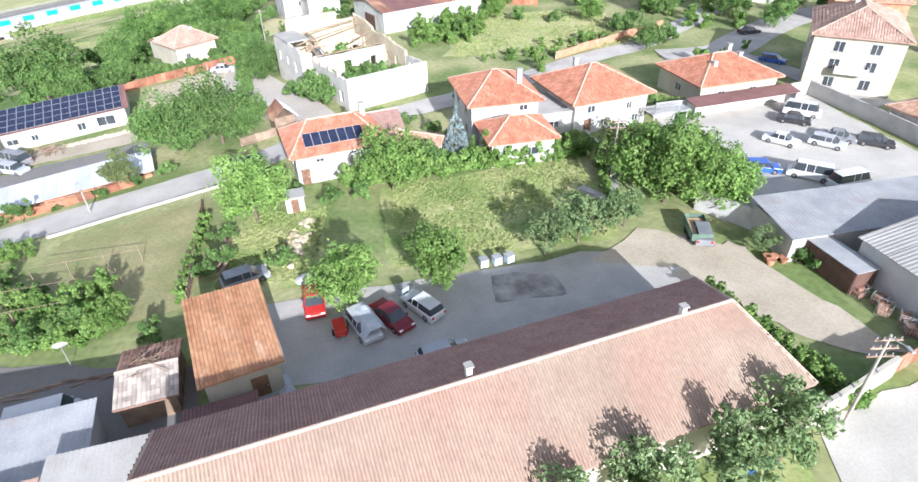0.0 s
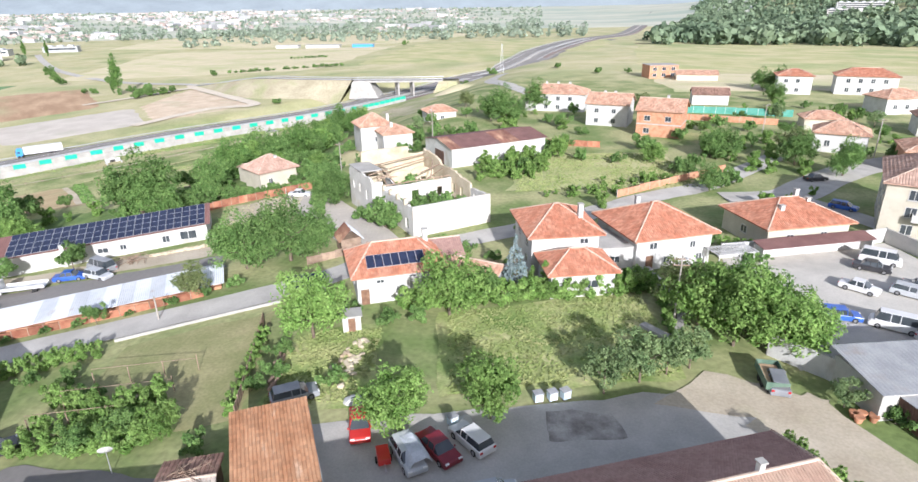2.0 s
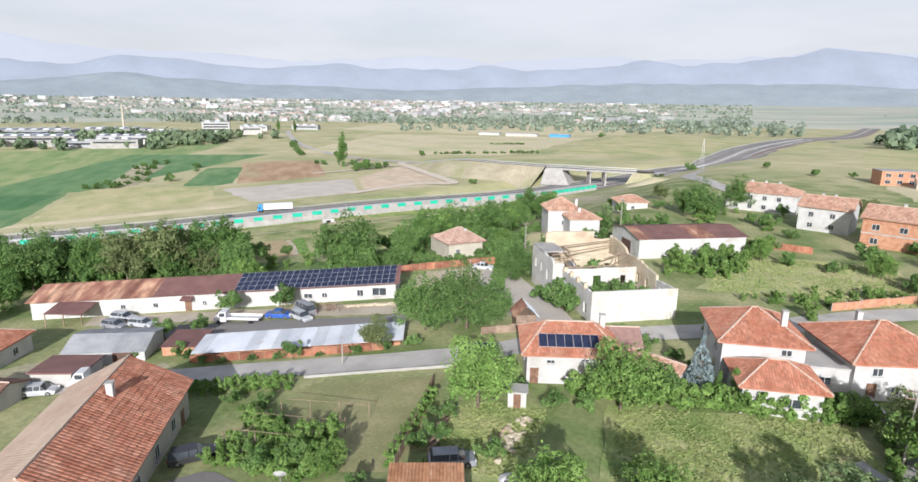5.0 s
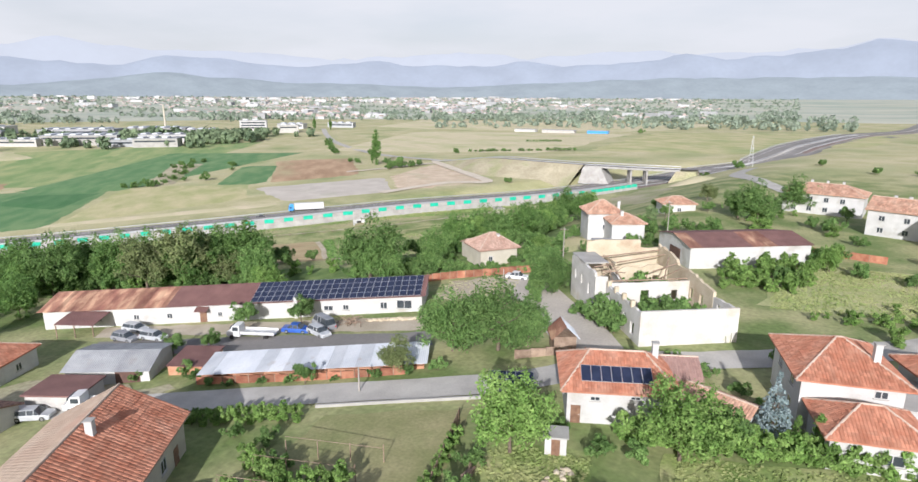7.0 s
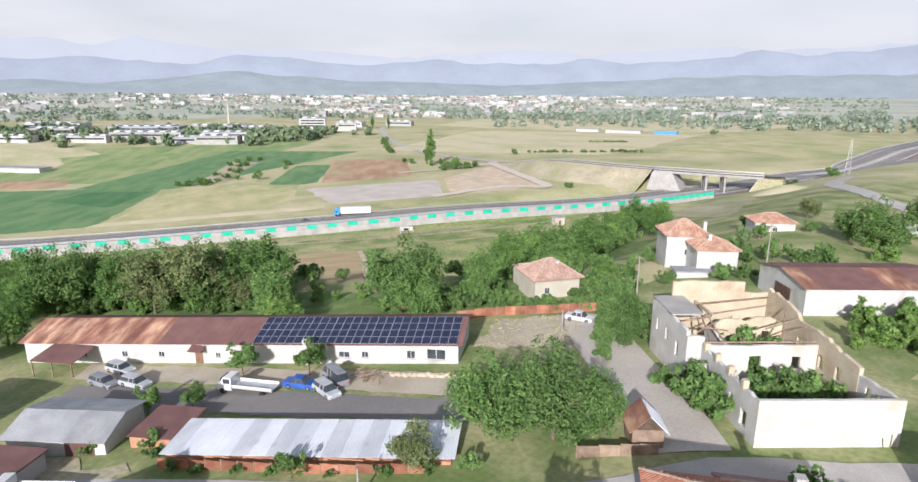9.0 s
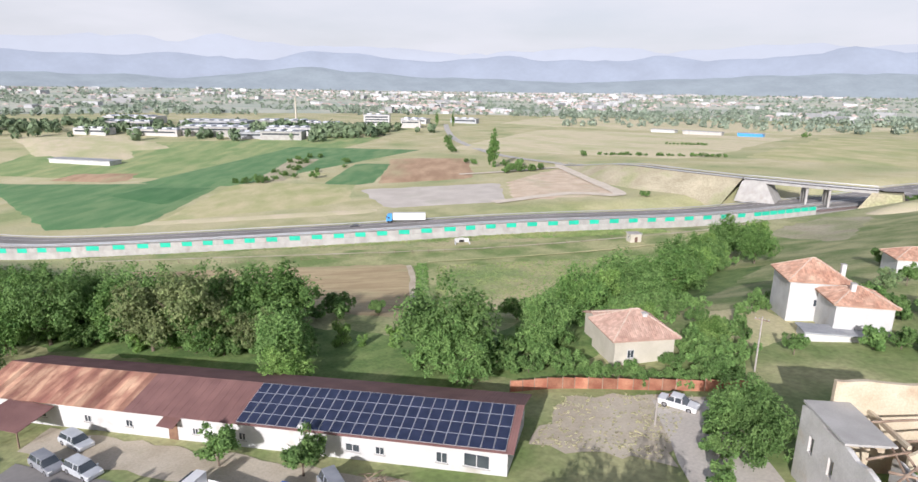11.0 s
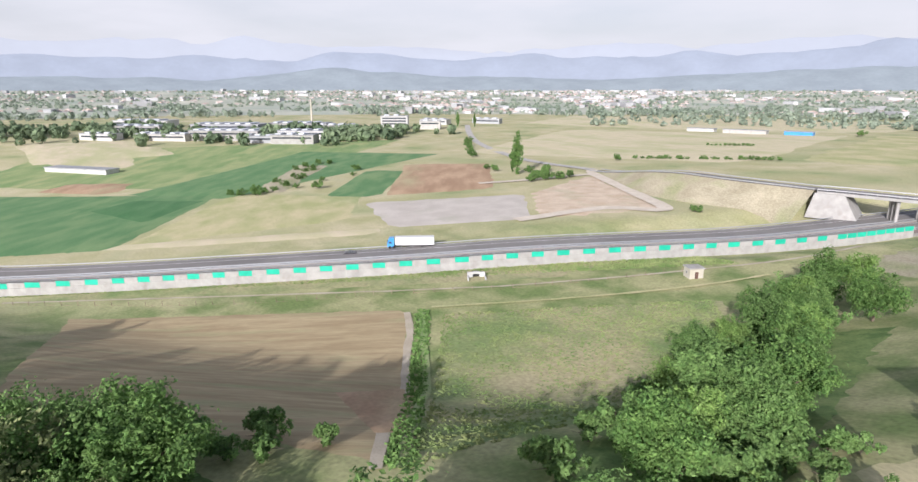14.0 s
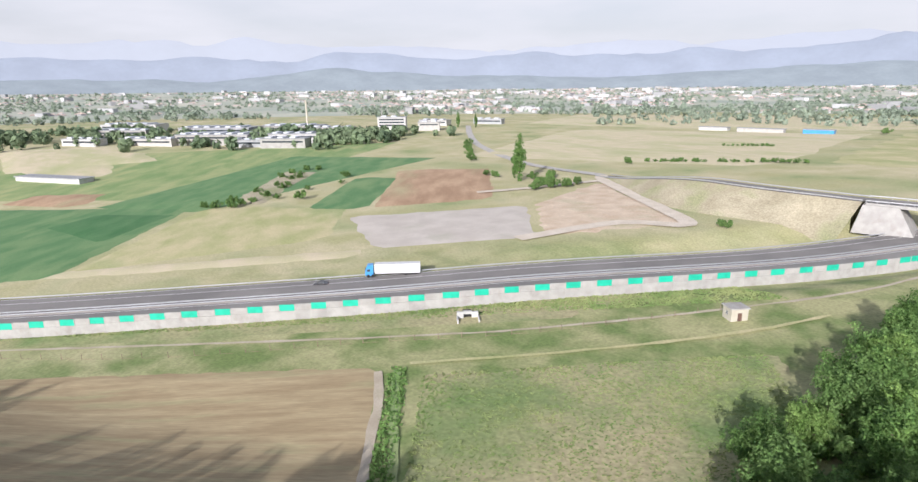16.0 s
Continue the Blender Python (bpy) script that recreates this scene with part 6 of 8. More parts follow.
def pole(x, y, h, label="weathered wooden utility pole with a crossarm", arms=1, lamp=False):
    ob = base("utility_pole", pose(x, y, land(x, y)), label, "utility pole", "utility poles")
    bm = bmesh.new()
    tube(bm, (0, 0, -0.6), (0, 0, h), 0.13, 0.09, 10)
    part("shaft", bm, M["pole"], ob)
    for k in range(arms):
        arm = part("crossarm", boxes((-0.9, -0.06, h - 0.5 - k * 0.7, 0.9, 0.06, h - 0.38 - k * 0.7)), M["wood"], ob)
        for u in (-0.75, -0.3, 0.3, 0.75):
            bm = bmesh.new()
            tube(bm, (u, 0, h - 0.38 - k * 0.7), (u, 0, h - 0.18 - k * 0.7), 0.05, 0.04, 6)
            part("insulator", bm, M["greysheet"], arm)
    if lamp:
        bm = bmesh.new()
        tube(bm, (0, 0, h - 0.2), (0, -1.4, h + 0.3), 0.04, 0.04, 6)
        la = part("lamp_arm", bm, M["steel"], ob)
        part("lamp_head", boxes((-0.12, -1.9, h + 0.24, 0.12, -1.3, h + 0.36), bevel=0.03), M["steel"], la)
    return ob


for x, y, h, arms, lamp in ((22.6, 23.0, 8.5, 3, True), (14.3, 57.1, 8.5, 2, True), (-42.6, 123.3, 7.5, 1, False), (-25.4, 149.4, 9, 1, True), (-47.2, 57.7, 3.2, 0, False), (60.4, 157.5, 9, 1, True), (77.7, 137.5, 9, 1, False), (-47.7, 103.0, 3.5, 0, False)):
    pole(x, y, h, arms=arms, lamp=lamp)


def pylon(x, y, h):
    ob = base("pylon", pose(x, y, land(x, y)), "slender steel lattice mast beside the road", "mast")
    bm = bmesh.new()
    for sx in (-1, 1):
        for sy in (-1, 1):
            tube(bm, (sx * 1.2, sy * 1.2, -0.5), (sx * 0.2, sy * 0.2, h), 0.1, 0.07, 4)
    for k in range(9):
        z0, z1 = h * k / 9, h * (k + 1) / 9
        r0, r1 = 1.2 - k / 9, 1.2 - (k + 1) / 9
        for sx, sy, tx, ty in ((-1, -1, 1, -1), (1, -1, 1, 1), (1, 1, -1, 1), (-1, 1, -1, -1)):
            tube(bm, (sx * r0, sy * r0, z0), (tx * r1, ty * r1, z1), 0.05, 0.05, 4)
    part("lattice", bm, M["steel"], ob)


pylon(-13.0, 365.1, 17)


# ---- trees ----
def crown_mesh(name, seed, rx, rz, lumps, leaves, size, material, shape="round"):
    """A crown of many small folded leaf sprays on the outside of overlapping lumps, with gaps and an uneven outline."""
    rng = np.random.default_rng(seed)
    cs, rs = [], []
    for i in range(lumps):
        if shape == "column":
            z = rng.uniform(-1, 1)
            k = (1 - abs(z) ** 2.2) * 0.55
            a = rng.uniform(0, 6.28)
            cs.append((rx * k * math.cos(a), rx * k * math.sin(a), rz * z))
            rs.append(rx * (0.35 + 0.35 * (1 - z * z)))
        elif shape == "cone":
            z = rng.uniform(-1, 1)
            k = (1 - z) / 2
            a = rng.uniform(0, 6.28)
            cs.append((rx * k * 0.8 * math.cos(a), rx * k * 0.8 * math.sin(a), rz * z))
            rs.append(rx * (0.1 + 0.28 * k))
        else:
            d = rng.normal(size=3)
            d /= np.linalg.norm(d)
            k = rng.uniform(0.3, 0.92)
            cs.append((rx * d[0] * k, rx * d[1] * k, rz * d[2] * k * (1.0 if d[2] > 0 else 0.75)))
            rs.append(min(rx, rz) * rng.uniform(0.2, 0.46))
    cs, rs = np.array(cs), np.array(rs)
    pick = rng.choice(lumps, leaves, p=rs ** 2 / (rs ** 2).sum())
    d = rng.normal(size=(leaves, 3))
    d /= np.linalg.norm(d, axis=1)[:, None]
    twigs = rng.normal(size=(lumps, 11, 3))
    twigs /= np.linalg.norm(twigs, axis=2)[:, :, None]
    twig = twigs[pick, rng.integers(0, 11, leaves)]
    loose = rng.uniform(size=leaves)[:, None] < 0.22
    spray = twig * 0.80 + d * rng.uniform(0.10, 0.42, leaves)[:, None]
    pos = cs[pick] + np.where(loose, d * rng.uniform(0.5, 1.05, leaves)[:, None], spray) * rs[pick][:, None]
    d = np.where(loose, d, spray)
    nrm = d + rng.normal(size=(leaves, 3)) * 0.55 + np.array((0, 0, 0.35))
    nrm /= np.linalg.norm(nrm, axis=1)[:, None]
    t = np.cross(nrm, rng.normal(size=(leaves, 3)))
    t /= np.linalg.norm(t, axis=1)[:, None]
    b = np.cross(nrm, t)
    s = size * rng.uniform(0.6, 1.35, leaves)[:, None]
    fold = nrm * s * 0.18
    verts = np.stack([pos - t * s * 0.5, pos - b * s * 0.34 - fold, pos + t * s * 0.62, pos + b * s * 0.34 - fold], 1).reshape(-1, 3)
    me = bpy.data.meshes.new(name)
    me.from_pydata(verts.tolist(), [], np.arange(leaves * 4).reshape(-1, 4).tolist())
    me.materials.append(material)
    return me


def tree_template(name, seed, h, rx, rz, leaf, leaves, size, label, category="tree", shape="round", lumps=26, trunk=0.2, centre=None):
    ob = base(name, Matrix.Identity(4), label, category)
    zc = centre if centre else h - rz
    bm = bmesh.new()
    random.seed(seed)
    top = (random.uniform(-0.2, 0.2), random.uniform(-0.2, 0.2), zc + (0.5 * rz if shape != "round" else 0))
    tube(bm, (0, 0, -0.8), (top[0] * 0.4, top[1] * 0.4, max(0.5, zc - rz * 0.55)), trunk, trunk * 0.75, 8)
    tube(bm, (top[0] * 0.4, top[1] * 0.4, max(0.5, zc - rz * 0.55)), top, trunk * 0.75, trunk * 0.3, 7)
    for i in range(7):
        a = i * 2.4 + random.random()
        z = max(0.4, zc - rz * random.uniform(0.2, 0.7))
        r = rx * random.uniform(0.5, 0.8) * (0.4 if shape != "round" else 1)
        tube(bm, (0, 0, z), (r * math.cos(a), r * math.sin(a), z + rz * random.uniform(0.3, 0.7)), trunk * 0.45, trunk * 0.12, 5)
    part("trunk", bm, M["bark"], ob)
    cr = new("crown", crown_mesh(name + "_crown", seed, rx, rz, lumps, leaves, size, LEAF[leaf], shape))
    cr.parent = ob
    cr.location = (0, 0, zc)
    return ob


def plant(template, rows, seed=0):
    """Sets the first row's tree where it stands and copies for the rest: x, y, size, optional height factor."""
    random.seed(seed + 5)
    made = False
    for x, y, k, *hz in rows:
        m = T((x, y, land(x, y))) @ Matrix.Rotation(random.random() * 6.28, 4, "Z") @ Matrix.Diagonal((k, k, k * (hz[0] if hz else random.uniform(0.9, 1.1)), 1))
        if made:
            copy_thing(template, m)
        else:
            made = m
    template.matrix_world = made


def belt(points, width, spacing, lo, hi, seed):
    """Places for a row of trees along a line, uneven in place and size."""
    rng = random.Random(seed)
    line, side = smooth_line(points, spacing)
    out = []
    for p, s in zip(line, side):
        for k in range(max(1, int(width / 6))):
            o = rng.uniform(-width / 2, width / 2)
            out.append((p.x + s.x * o + rng.uniform(-1, 1), p.y + s.y * o + rng.uniform(-1, 1), rng.uniform(lo, hi)))
    return out


BELT_W = belt([(-158, 71), (-140, 76), (-125, 81), (-112, 87), (-106, 89)], 10, 5.4, 1.0, 1.4, 1) + belt([(-190, 66), (-158, 78)], 12, 6, 0.9, 1.2, 4)
BELT_E = belt([(-73, 116), (-74, 130), (-71, 146), (-78, 166), (-85, 186), (-82, 210), (-77, 236), (-74, 250)], 7, 7.4, 0.9, 1.25, 2) + belt([(-65, 146), (-67, 160), (-73, 178), (-74, 200), (-67, 220)], 10, 7.4, 0.85, 1.2, 3)
plant(tree_template("walnut_tree", 1, 9.2, 4.9, 4.5, "mid", 9000, 0.36, "broad green walnut tree in full leaf", lumps=60, trunk=0.28),
      [(-42.3, 72.4, 0.9, 1.0), (-36.4, 74.5, 1.05, 1.0), (-33.0, 76.9, 0.7, 1.0), (-77.6, 102.4, 1.5), (-144.0, 80.0, 1.25), (-138.0, 83.0, 1.2), (-131.5, 84.5, 1.3), (-125.0, 87.0, 1.2), (-118.5, 90.0, 1.3), (-112.0, 94.0, 1.25), (-37.4, 101.4, 0.66, 1.1), (-39.0, 104.6, 0.75, 1.0), (-40.3, 108.0, 0.6, 1.0), (-72.3, 99.4, 0.9), (3.9, 203.8, 1.1), (-95.6, 89.6, 1.0), (-6.8, 181.1, 1.15), (-11.6, 184.1, 1.0), (45.7, 139.5, 0.75), (41.5, 137.0, 0.7), (57.5, 130.5, 0.8), (63.1, 121.4, 0.75), (33.3, 109.6, 0.55), (95.5, 252.6, 0.9), (102.4, 252.8, 0.9), (88.0, 222.0, 0.8)] + BELT_E[::3] + BELT_W[::3], 1)
plant(tree_template("ash_tree", 2, 10.2, 4.6, 5.0, "dark", 9000, 0.35, "tall dark green ash tree", lumps=60, trunk=0.26),
      [(-108.0, 97.0, 1.35), (-115.0, 98.5, 1.25), (-124.1, 90.0, 1.0), (-141.3, 67.4, 0.9), (-129.3, 61.1, 0.9), (-134.3, 49.1, 0.8), (-144.2, 57.6, 0.9), (-123.4, 51.0, 0.7), (21.4, 56.6, 0.8)] + BELT_E[1::3] + BELT_W[1::3], 2)
plant(tree_template("acacia_tree", 3, 8.2, 4.0, 4.0, "olive", 5400, 0.34, "olive green acacia tree", lumps=32),
      [(-114.0, 85.5, 1.65), (-121.0, 82.0, 1.5), (-126.0, 90.0, 1.3), (15.9, 60.1, 0.95), (-45.4, 63.4, 0.62), (58.3, 134.9, 0.95), (35.3, 193.7, 0.9), (-21.7, 210.5, 0.8)] + BELT_W[2::3], 3)
plant(tree_template("cherry_tree", 4, 6.2, 3.2, 2.9, "light", 7000, 0.26, "bright green cherry tree", lumps=44, trunk=0.16),
      [(-13.3, 37.5, 0.98), (-5.4, 39.5, 0.95), (-25.3, 51.8, 1.25), (-10.9, 57.6, 1.3), (-33.3, 35.9, 0.55), (-89.0, 84.7, 1.05), (-59.3, 127.5, 0.85), (-49.6, 127.8, 0.8), (27.1, 130.3, 0.85), (6.5, 134.8, 0.8)] + [(x, y, k * 1.3) for x, y, k in BELT_E[2::3]] + [(19.4, 53.2, 1.35), (23.6, 51.2, 1.3), (17.0, 57.5, 1.2), (22.0, 56.5, 1.25), (26.0, 54.0, 1.0)], 4)
plant(tree_template("plum_tree", 5, 5.0, 2.4, 2.1, "mid", 3200, 0.28, "small green plum tree", lumps=24, trunk=0.12),
      [(-7.7, 60.8, 1.1), (-40.2, 33.6, 0.7), (-37.0, 35.0, 0.65), (-80.6, 71.0, 1.05), (-71.8, 75.0, 1.1), (-55.2, 57.2, 0.6), (-65.4, 110.2, 0.9), (-45.2, 115.9, 0.8), (-54.2, 135.9, 0.9), (-39.7, 131.7, 0.7), (45.6, 135.0, 0.9), (34.9, 125.3, 0.8), (14.7, 191.6, 0.9), (-19.8, 189.4, 0.8), (-4.1, 179.1, 0.9), (54.5, 147.7, 0.9), (-29.7, 176.5, 0.9), (89.5, 157.0, 0.9), (43.7, 147.9, 0.9), (92.7, 186.7, 1.0), (68.2, 162.4, 0.9), (-34.6, 163.5, 0.8), (-77.2, 61.4, 0.7), (-81.1, 58.0, 0.8)], 5)
plant(tree_template("apple_tree", 6, 5.2, 2.3, 2.1, "grey", 3000, 0.26, "grey-green fruit tree with small leaves", lumps=24, trunk=0.12),
      [(2.2, 14.3, 1.1, 1.2), (7.1, 16.4, 1.1, 1.25), (11.9, 18.2, 1.1, 1.25), (16.7, 20.1, 1.1, 1.25), (8.5, 45.9, 1.05), (4.9, 43.8, 0.95), (13.8, 48.6, 0.85), (11.3, 47.3, 0.8), (-32.6, 168.5, 0.9), (25.7, 43.4, 0.65), (73.2, 182.1, 1.0), (39.1, 177.7, 0.9), (97.4, 174.7, 1.0)], 6)
plant(tree_template("poplar_tree", 7, 24.0, 3.0, 11.5, "dark", 3200, 0.8, "tall slender poplar beside the road", shape="column", lumps=40, trunk=0.35, centre=12.0),
      [(-268.6, 377.1, 1.08), (-278.4, 385.6, 0.45), (-586.2, 676.9, 0.8), (-565.9, 687.8, 0.7)], 7)
plant(tree_template("blue_spruce", 8, 7.5, 2.0, 3.5, "blue", 3600, 0.24, "silver-blue spruce beside the villa", shape="cone", lumps=60, trunk=0.14, centre=3.8), [(-3.4, 65.6, 0.95)], 8)
plant(tree_template("thuja", 9, 4.5, 0.8, 2.1, "light", 1500, 0.2, "narrow green thuja by the villa", shape="column", lumps=24, trunk=0.08, centre=2.2), [(0.2, 64.4, 0.95), (-1.2, 66.2, 0.6)], 9)
bank = random.Random(9)
BANK = [(-138 + 48 * u + bank.uniform(-3, 3), 99 + 21 * u + bank.uniform(-5, 4), bank.uniform(1.2, 2.1)) for u in (bank.random() for k in range(12))]
wild = random.Random(19)
WILD = [(-150 + 80 * u + wild.uniform(-2, 2), 68 + 34 * u + wild.uniform(2, 12), wild.uniform(1.0, 1.9)) for u in (wild.random() for k in range(70))]
WILD += [(-69 - 12 * math.sin(u * 2.6) + wild.uniform(-6, 6), 104 + 112 * u, wild.uniform(1.1, 2.2)) for u in (wild.random() for k in range(64))]
WILD += [(-62.5 + 1.45 * k, 109.2 + 0.72 * k + wild.uniform(-0.4, 0.4), wild.uniform(0.6, 1.0)) for k in range(14)]
WILD += [(-242.7, 356.1, 2.4), (-238.8, 363.7, 2.8), (-233.9, 370.0, 2.6), (-232.3, 378.9, 2.2), (-246.0, 366.0, 2.6), (-252.0, 372.0, 2.4), (-300.6, 386.1, 2.0), (-290.8, 382.6, 2.2), (-359.3, 440.3, 2.6), (-380.0, 462.0, 2.6), (-400.0, 484.0, 3.0), (-416.9, 502.9, 3.0), (-440.0, 530.0, 3.0)]
WILD += [(-240 + 3.3 * k + wild.uniform(-2, 2), 482 + 1.0 * k + wild.uniform(-1, 1), wild.uniform(0.9, 1.9)) for k in range(27) if k not in (11, 12, 19)] + [(-232 + 3.4 * k, 602 + 0.6 * k, wild.uniform(0.9, 1.5)) for k in range(11)]
WILD += [(-369.9, 241.2, 2.0), (-362.0, 243.6, 2.2), (-355.7, 248.3, 2.4), (-358.0, 254.4, 2.0), (-385.6, 280.1, 1.8), (-365.6, 274.0, 2.0), (-340.8, 280.2, 2.4), (-434.2, 334.8, 2.4), (-439.0, 350.1, 2.4), (-430.4, 353.8, 2.2), (-384.4, 342.7, 2.2), (-425.1, 319.9, 2.0), (-410.0, 318.0, 1.8), (-396.0, 300.0, 1.8)]
WILD += [(x + wild.uniform(-2, 2), y + wild.uniform(-2, 2), wild.uniform(1.2, 2.0)) for x, y in ((6.1, 140.0), (9.0, 142.5), (-1.3, 122.7), (13.9, 162.0), (25.0, 144.4), (30.0, 148.0), (31.3, 120.3), (34.0, 122.5), (42.0, 136.3), (40.6, 155.8), (73.2, 154.1), (73.1, 133.0), (78.1, 133.3), (6.8, 179.8), (10.0, 176.0), (-36.4, 196.8), (38.8, 319.9), (54.0, 319.9), (18.8, 346.2), (93.4, 233.7), (93.6, 206.0), (75.8, 193.6), (84.0, 210.0), (60.0, 168.0), (54.0, 175.0), (48.0, 168.0), (66.0, 186.0), (100.0, 188.0), (102.0, 150.0), (92.0, 142.0))]
WILD += [(-67.0, 52.4, 0.6), (-64.4, 53.2, 0.5), (-60.6, 55.2, 0.45), (-57.2, 56.6, 0.55), (-52.0, 59.0, 0.4), (-47.6, 61.4, 0.6), (-44.0, 63.6, 0.7), (-41.0, 66.0, 0.8)]
WILD += [(wild.uniform(-52, -44), wild.uniform(117, 133), wild.uniform(1.2, 2.0)) for k in range(12)] + [(wild.uniform(-70, -58), wild.uniform(128, 150), wild.uniform(1.4, 2.2)) for k in range(14)]
WILD += [tuple((RUIN @ Vector((x, y, 0))).xy) + (k,) for x, y, k in ((5.0, 8.4, 1.5), (6.8, 7.4, 1.8), (8.6, 7.9, 1.9), (10.4, 7.4, 1.7), (11.6, 8.6, 1.4), (7.4, 10.0, 1.5), (6.2, 16.4, 2.0), (8.2, 17.6, 2.3), (10.0, 16.6, 1.9), (7.4, 15.2, 1.8), (5.4, 18.4, 1.9), (-1.2, 8.6, 2.3), (-1.9, 6.8, 2.0), (-1.4, 5.0, 1.5), (-3.0, 12.4, 1.5), (-3.0, 10.6, 0.9))]
BANK, WILD = ([p for p in some if not (-103 < p[0] < -83 and 88 < p[1] < 116)] for some in (BANK, WILD))
BUSH = tree_template("bush", 10, 2.4, 1.6, 1.15, "mid", 1300, 0.26, "dense green shrub in leaf", "bush", lumps=12, trunk=0.06, centre=1.1)
plant(BUSH, BANK + WILD + [(-20.6, 43.2, 1.0), (-17.7, 54.7, 1.1), (-14.3, 56.1, 1.0), (-27.0, 44.5, 1.0), (-27.8, 48.4, 1.0), (-22.6, 57.0, 0.9), (-6.0, 61.4, 1.0), (-3.6, 62.1, 0.9), (11.2, 65.8, 1.0), (9.5, 67.5, 1.0),
             (-27.9, 42.3, 0.8), (3.7, 63.3, 0.7), (-49.0, 44.7, 0.9), (-53.4, 44.2, 0.8), (-44.6, 41.7, 0.9), (-36.7, 35.5, 0.9), (-29.4, 33.9, 0.9), (-73.2, 54.0, 1.0), (-78.1, 50.1, 0.9), (-70.6, 53.0, 0.8),
             (-52.6, 112.0, 1.0), (-57.5, 109.1, 0.9), (-48.6, 113.9, 1.0), (-40.3, 100.5, 1.2), (-41.3, 104.9, 1.5), (-38.8, 96.0, 1.2), 
              (19.3, 130.4, 1.2), (11.4, 132.8, 1.4), (32.0, 126.3, 1.2), (37.7, 121.3, 1.0), (39.2, 115.4, 1.6), (36.7, 112.5, 1.4),
             (-10.5, 76.0, 1.0), (-6.4, 73.7, 0.9), (-12.3, 72.8, 0.8), (-14.4, 78.0, 1.0), (-4.5, 70.8, 0.8), (-2.5, 84.5, 1.0), (19.0, 65.4, 0.9), (22.9, 71.3, 0.9),
             (29.7, 75.2, 0.9), (27.3, 78.1, 1.0), (24.9, 81.1, 1.0), (29.0, 40.9, 0.9), (-64.6, 131.4, 1.0), (-68.7, 126.8, 1.2), (-67.3, 118.1, 1.3), (-63.4, 113.1, 1.2), (-48.4, 139.1, 1.1), (-46.6, 133.6, 1.0), (-57.3, 148.4, 1.2), (-49.8, 157.0, 1.2),
             (-136.5, 321.0, 1.6), (-139.8, 324.3, 1.2), (-371.8, 257.4, 2.0), (-358.4, 261.9, 1.6), (-382.0, 294.2, 2.0), (-389.2, 302.8, 1.8), (-365.4, 300.9, 1.6), (-355.6, 275.0, 1.6), (-409.6, 323.9, 2.0), (-422.5, 334.0, 1.8), (-364.5, 324.7, 1.4),
             (-70.3, 116.0, 1.5), (-70.8, 109.6, 1.6), (-64.2, 111.5, 1.2), (-59.5, 111.0, 1.1), (-54.9, 113.7, 1.1), (-51.2, 123.2, 1.3), (-50.0, 129.9, 1.4), (-46.0, 123.0, 1.5), (-52.0, 133.6, 1.2), (-59.0, 140.1, 1.6), (-69.1, 128.4, 1.8), (-66.5, 107.3, 1.4), (-48.2, 150.4, 1.2), (-49.5, 146.0, 1.2), (-31.5, 139.0, 1.5), (-28.5, 141.0, 1.7), (-30.0, 155.0, 1.9), (-25.0, 158.0, 2.0), (-20.0, 156.0, 1.9), (-16.0, 160.0, 2.0), (-34.0, 160.0, 1.9), (-265.3, 385.8, 2.4), (-256.4, 391.4, 2.4), (-250.0, 378.5, 2.2), (-260.7, 397.9, 2.0), (-145.4, 770.6, 3.0), (-247.1, 467.1, 2.4), (-35.3, 368.3, 2.0), (-19.5, 366.6, 2.4), (-308.1, 428.3, 2.4), (-318.6, 438.7, 2.2), (-328.8, 454.1, 2.0)], 10)
HEDGE = tree_template("hedge", 12, 2.0, 1.1, 1.0, "light", 1100, 0.24, "leafy green hedge shrub", "hedge", lumps=12, trunk=0.05, centre=0.9)
rows = [(-20 + 1.3 * i, 57.6 + 0.31 * i + 0.3 * math.sin(i), 1.25 + 0.25 * math.sin(2.3 * i)) for i in range(3, 27)] + [(-19 + 1.6 * i, 59.2 + 0.38 * i + 0.5 * math.sin(1.7 * i), 1.15 + 0.3 * math.sin(3.1 * i)) for i in range(8, 20)] + [(-48.5 + 1.4 * i, 41.5 - 0.55 * i, 1.0) for i in range(9)]
rows += [(18.3 + 0.45 * i, 36.8 - 0.95 * i, 0.95) for i in range(14)] + [(-60.5 + 1.2 * i, 44.6 + 0.55 * i, 1.0) for i in range(10)] + [(27 + 1.1 * i, 81.5 - 0.5 * i, 0.8) for i in range(5)]
rows += [(-46 + 1.5 * (i % 6), 33.5 + 1.7 * (i // 6) + 0.3 * (i % 6), 0.85) for i in range(18)] + [(13.4 + 0.1 * i, 52 + 1.6 * i, 0.8) for i in range(8)] + [(-29 - 0.25 * i, 39 + 1.5 * i, 0.7) for i in range(10)]
rng = random.Random(77)
for k in range(24):
    u = rng.random()
    rows.append((-152 + 62 * u + rng.uniform(-3, 3), 66 + 33 * u + rng.uniform(0, 9), rng.uniform(0.9, 1.8)))
for k in range(46):
    u = rng.random()
    rows.append((-66 - 14 * math.sin(u * 2.6) + rng.uniform(-6, 6), 126 + 100 * u, rng.uniform(1.0, 2.0)))
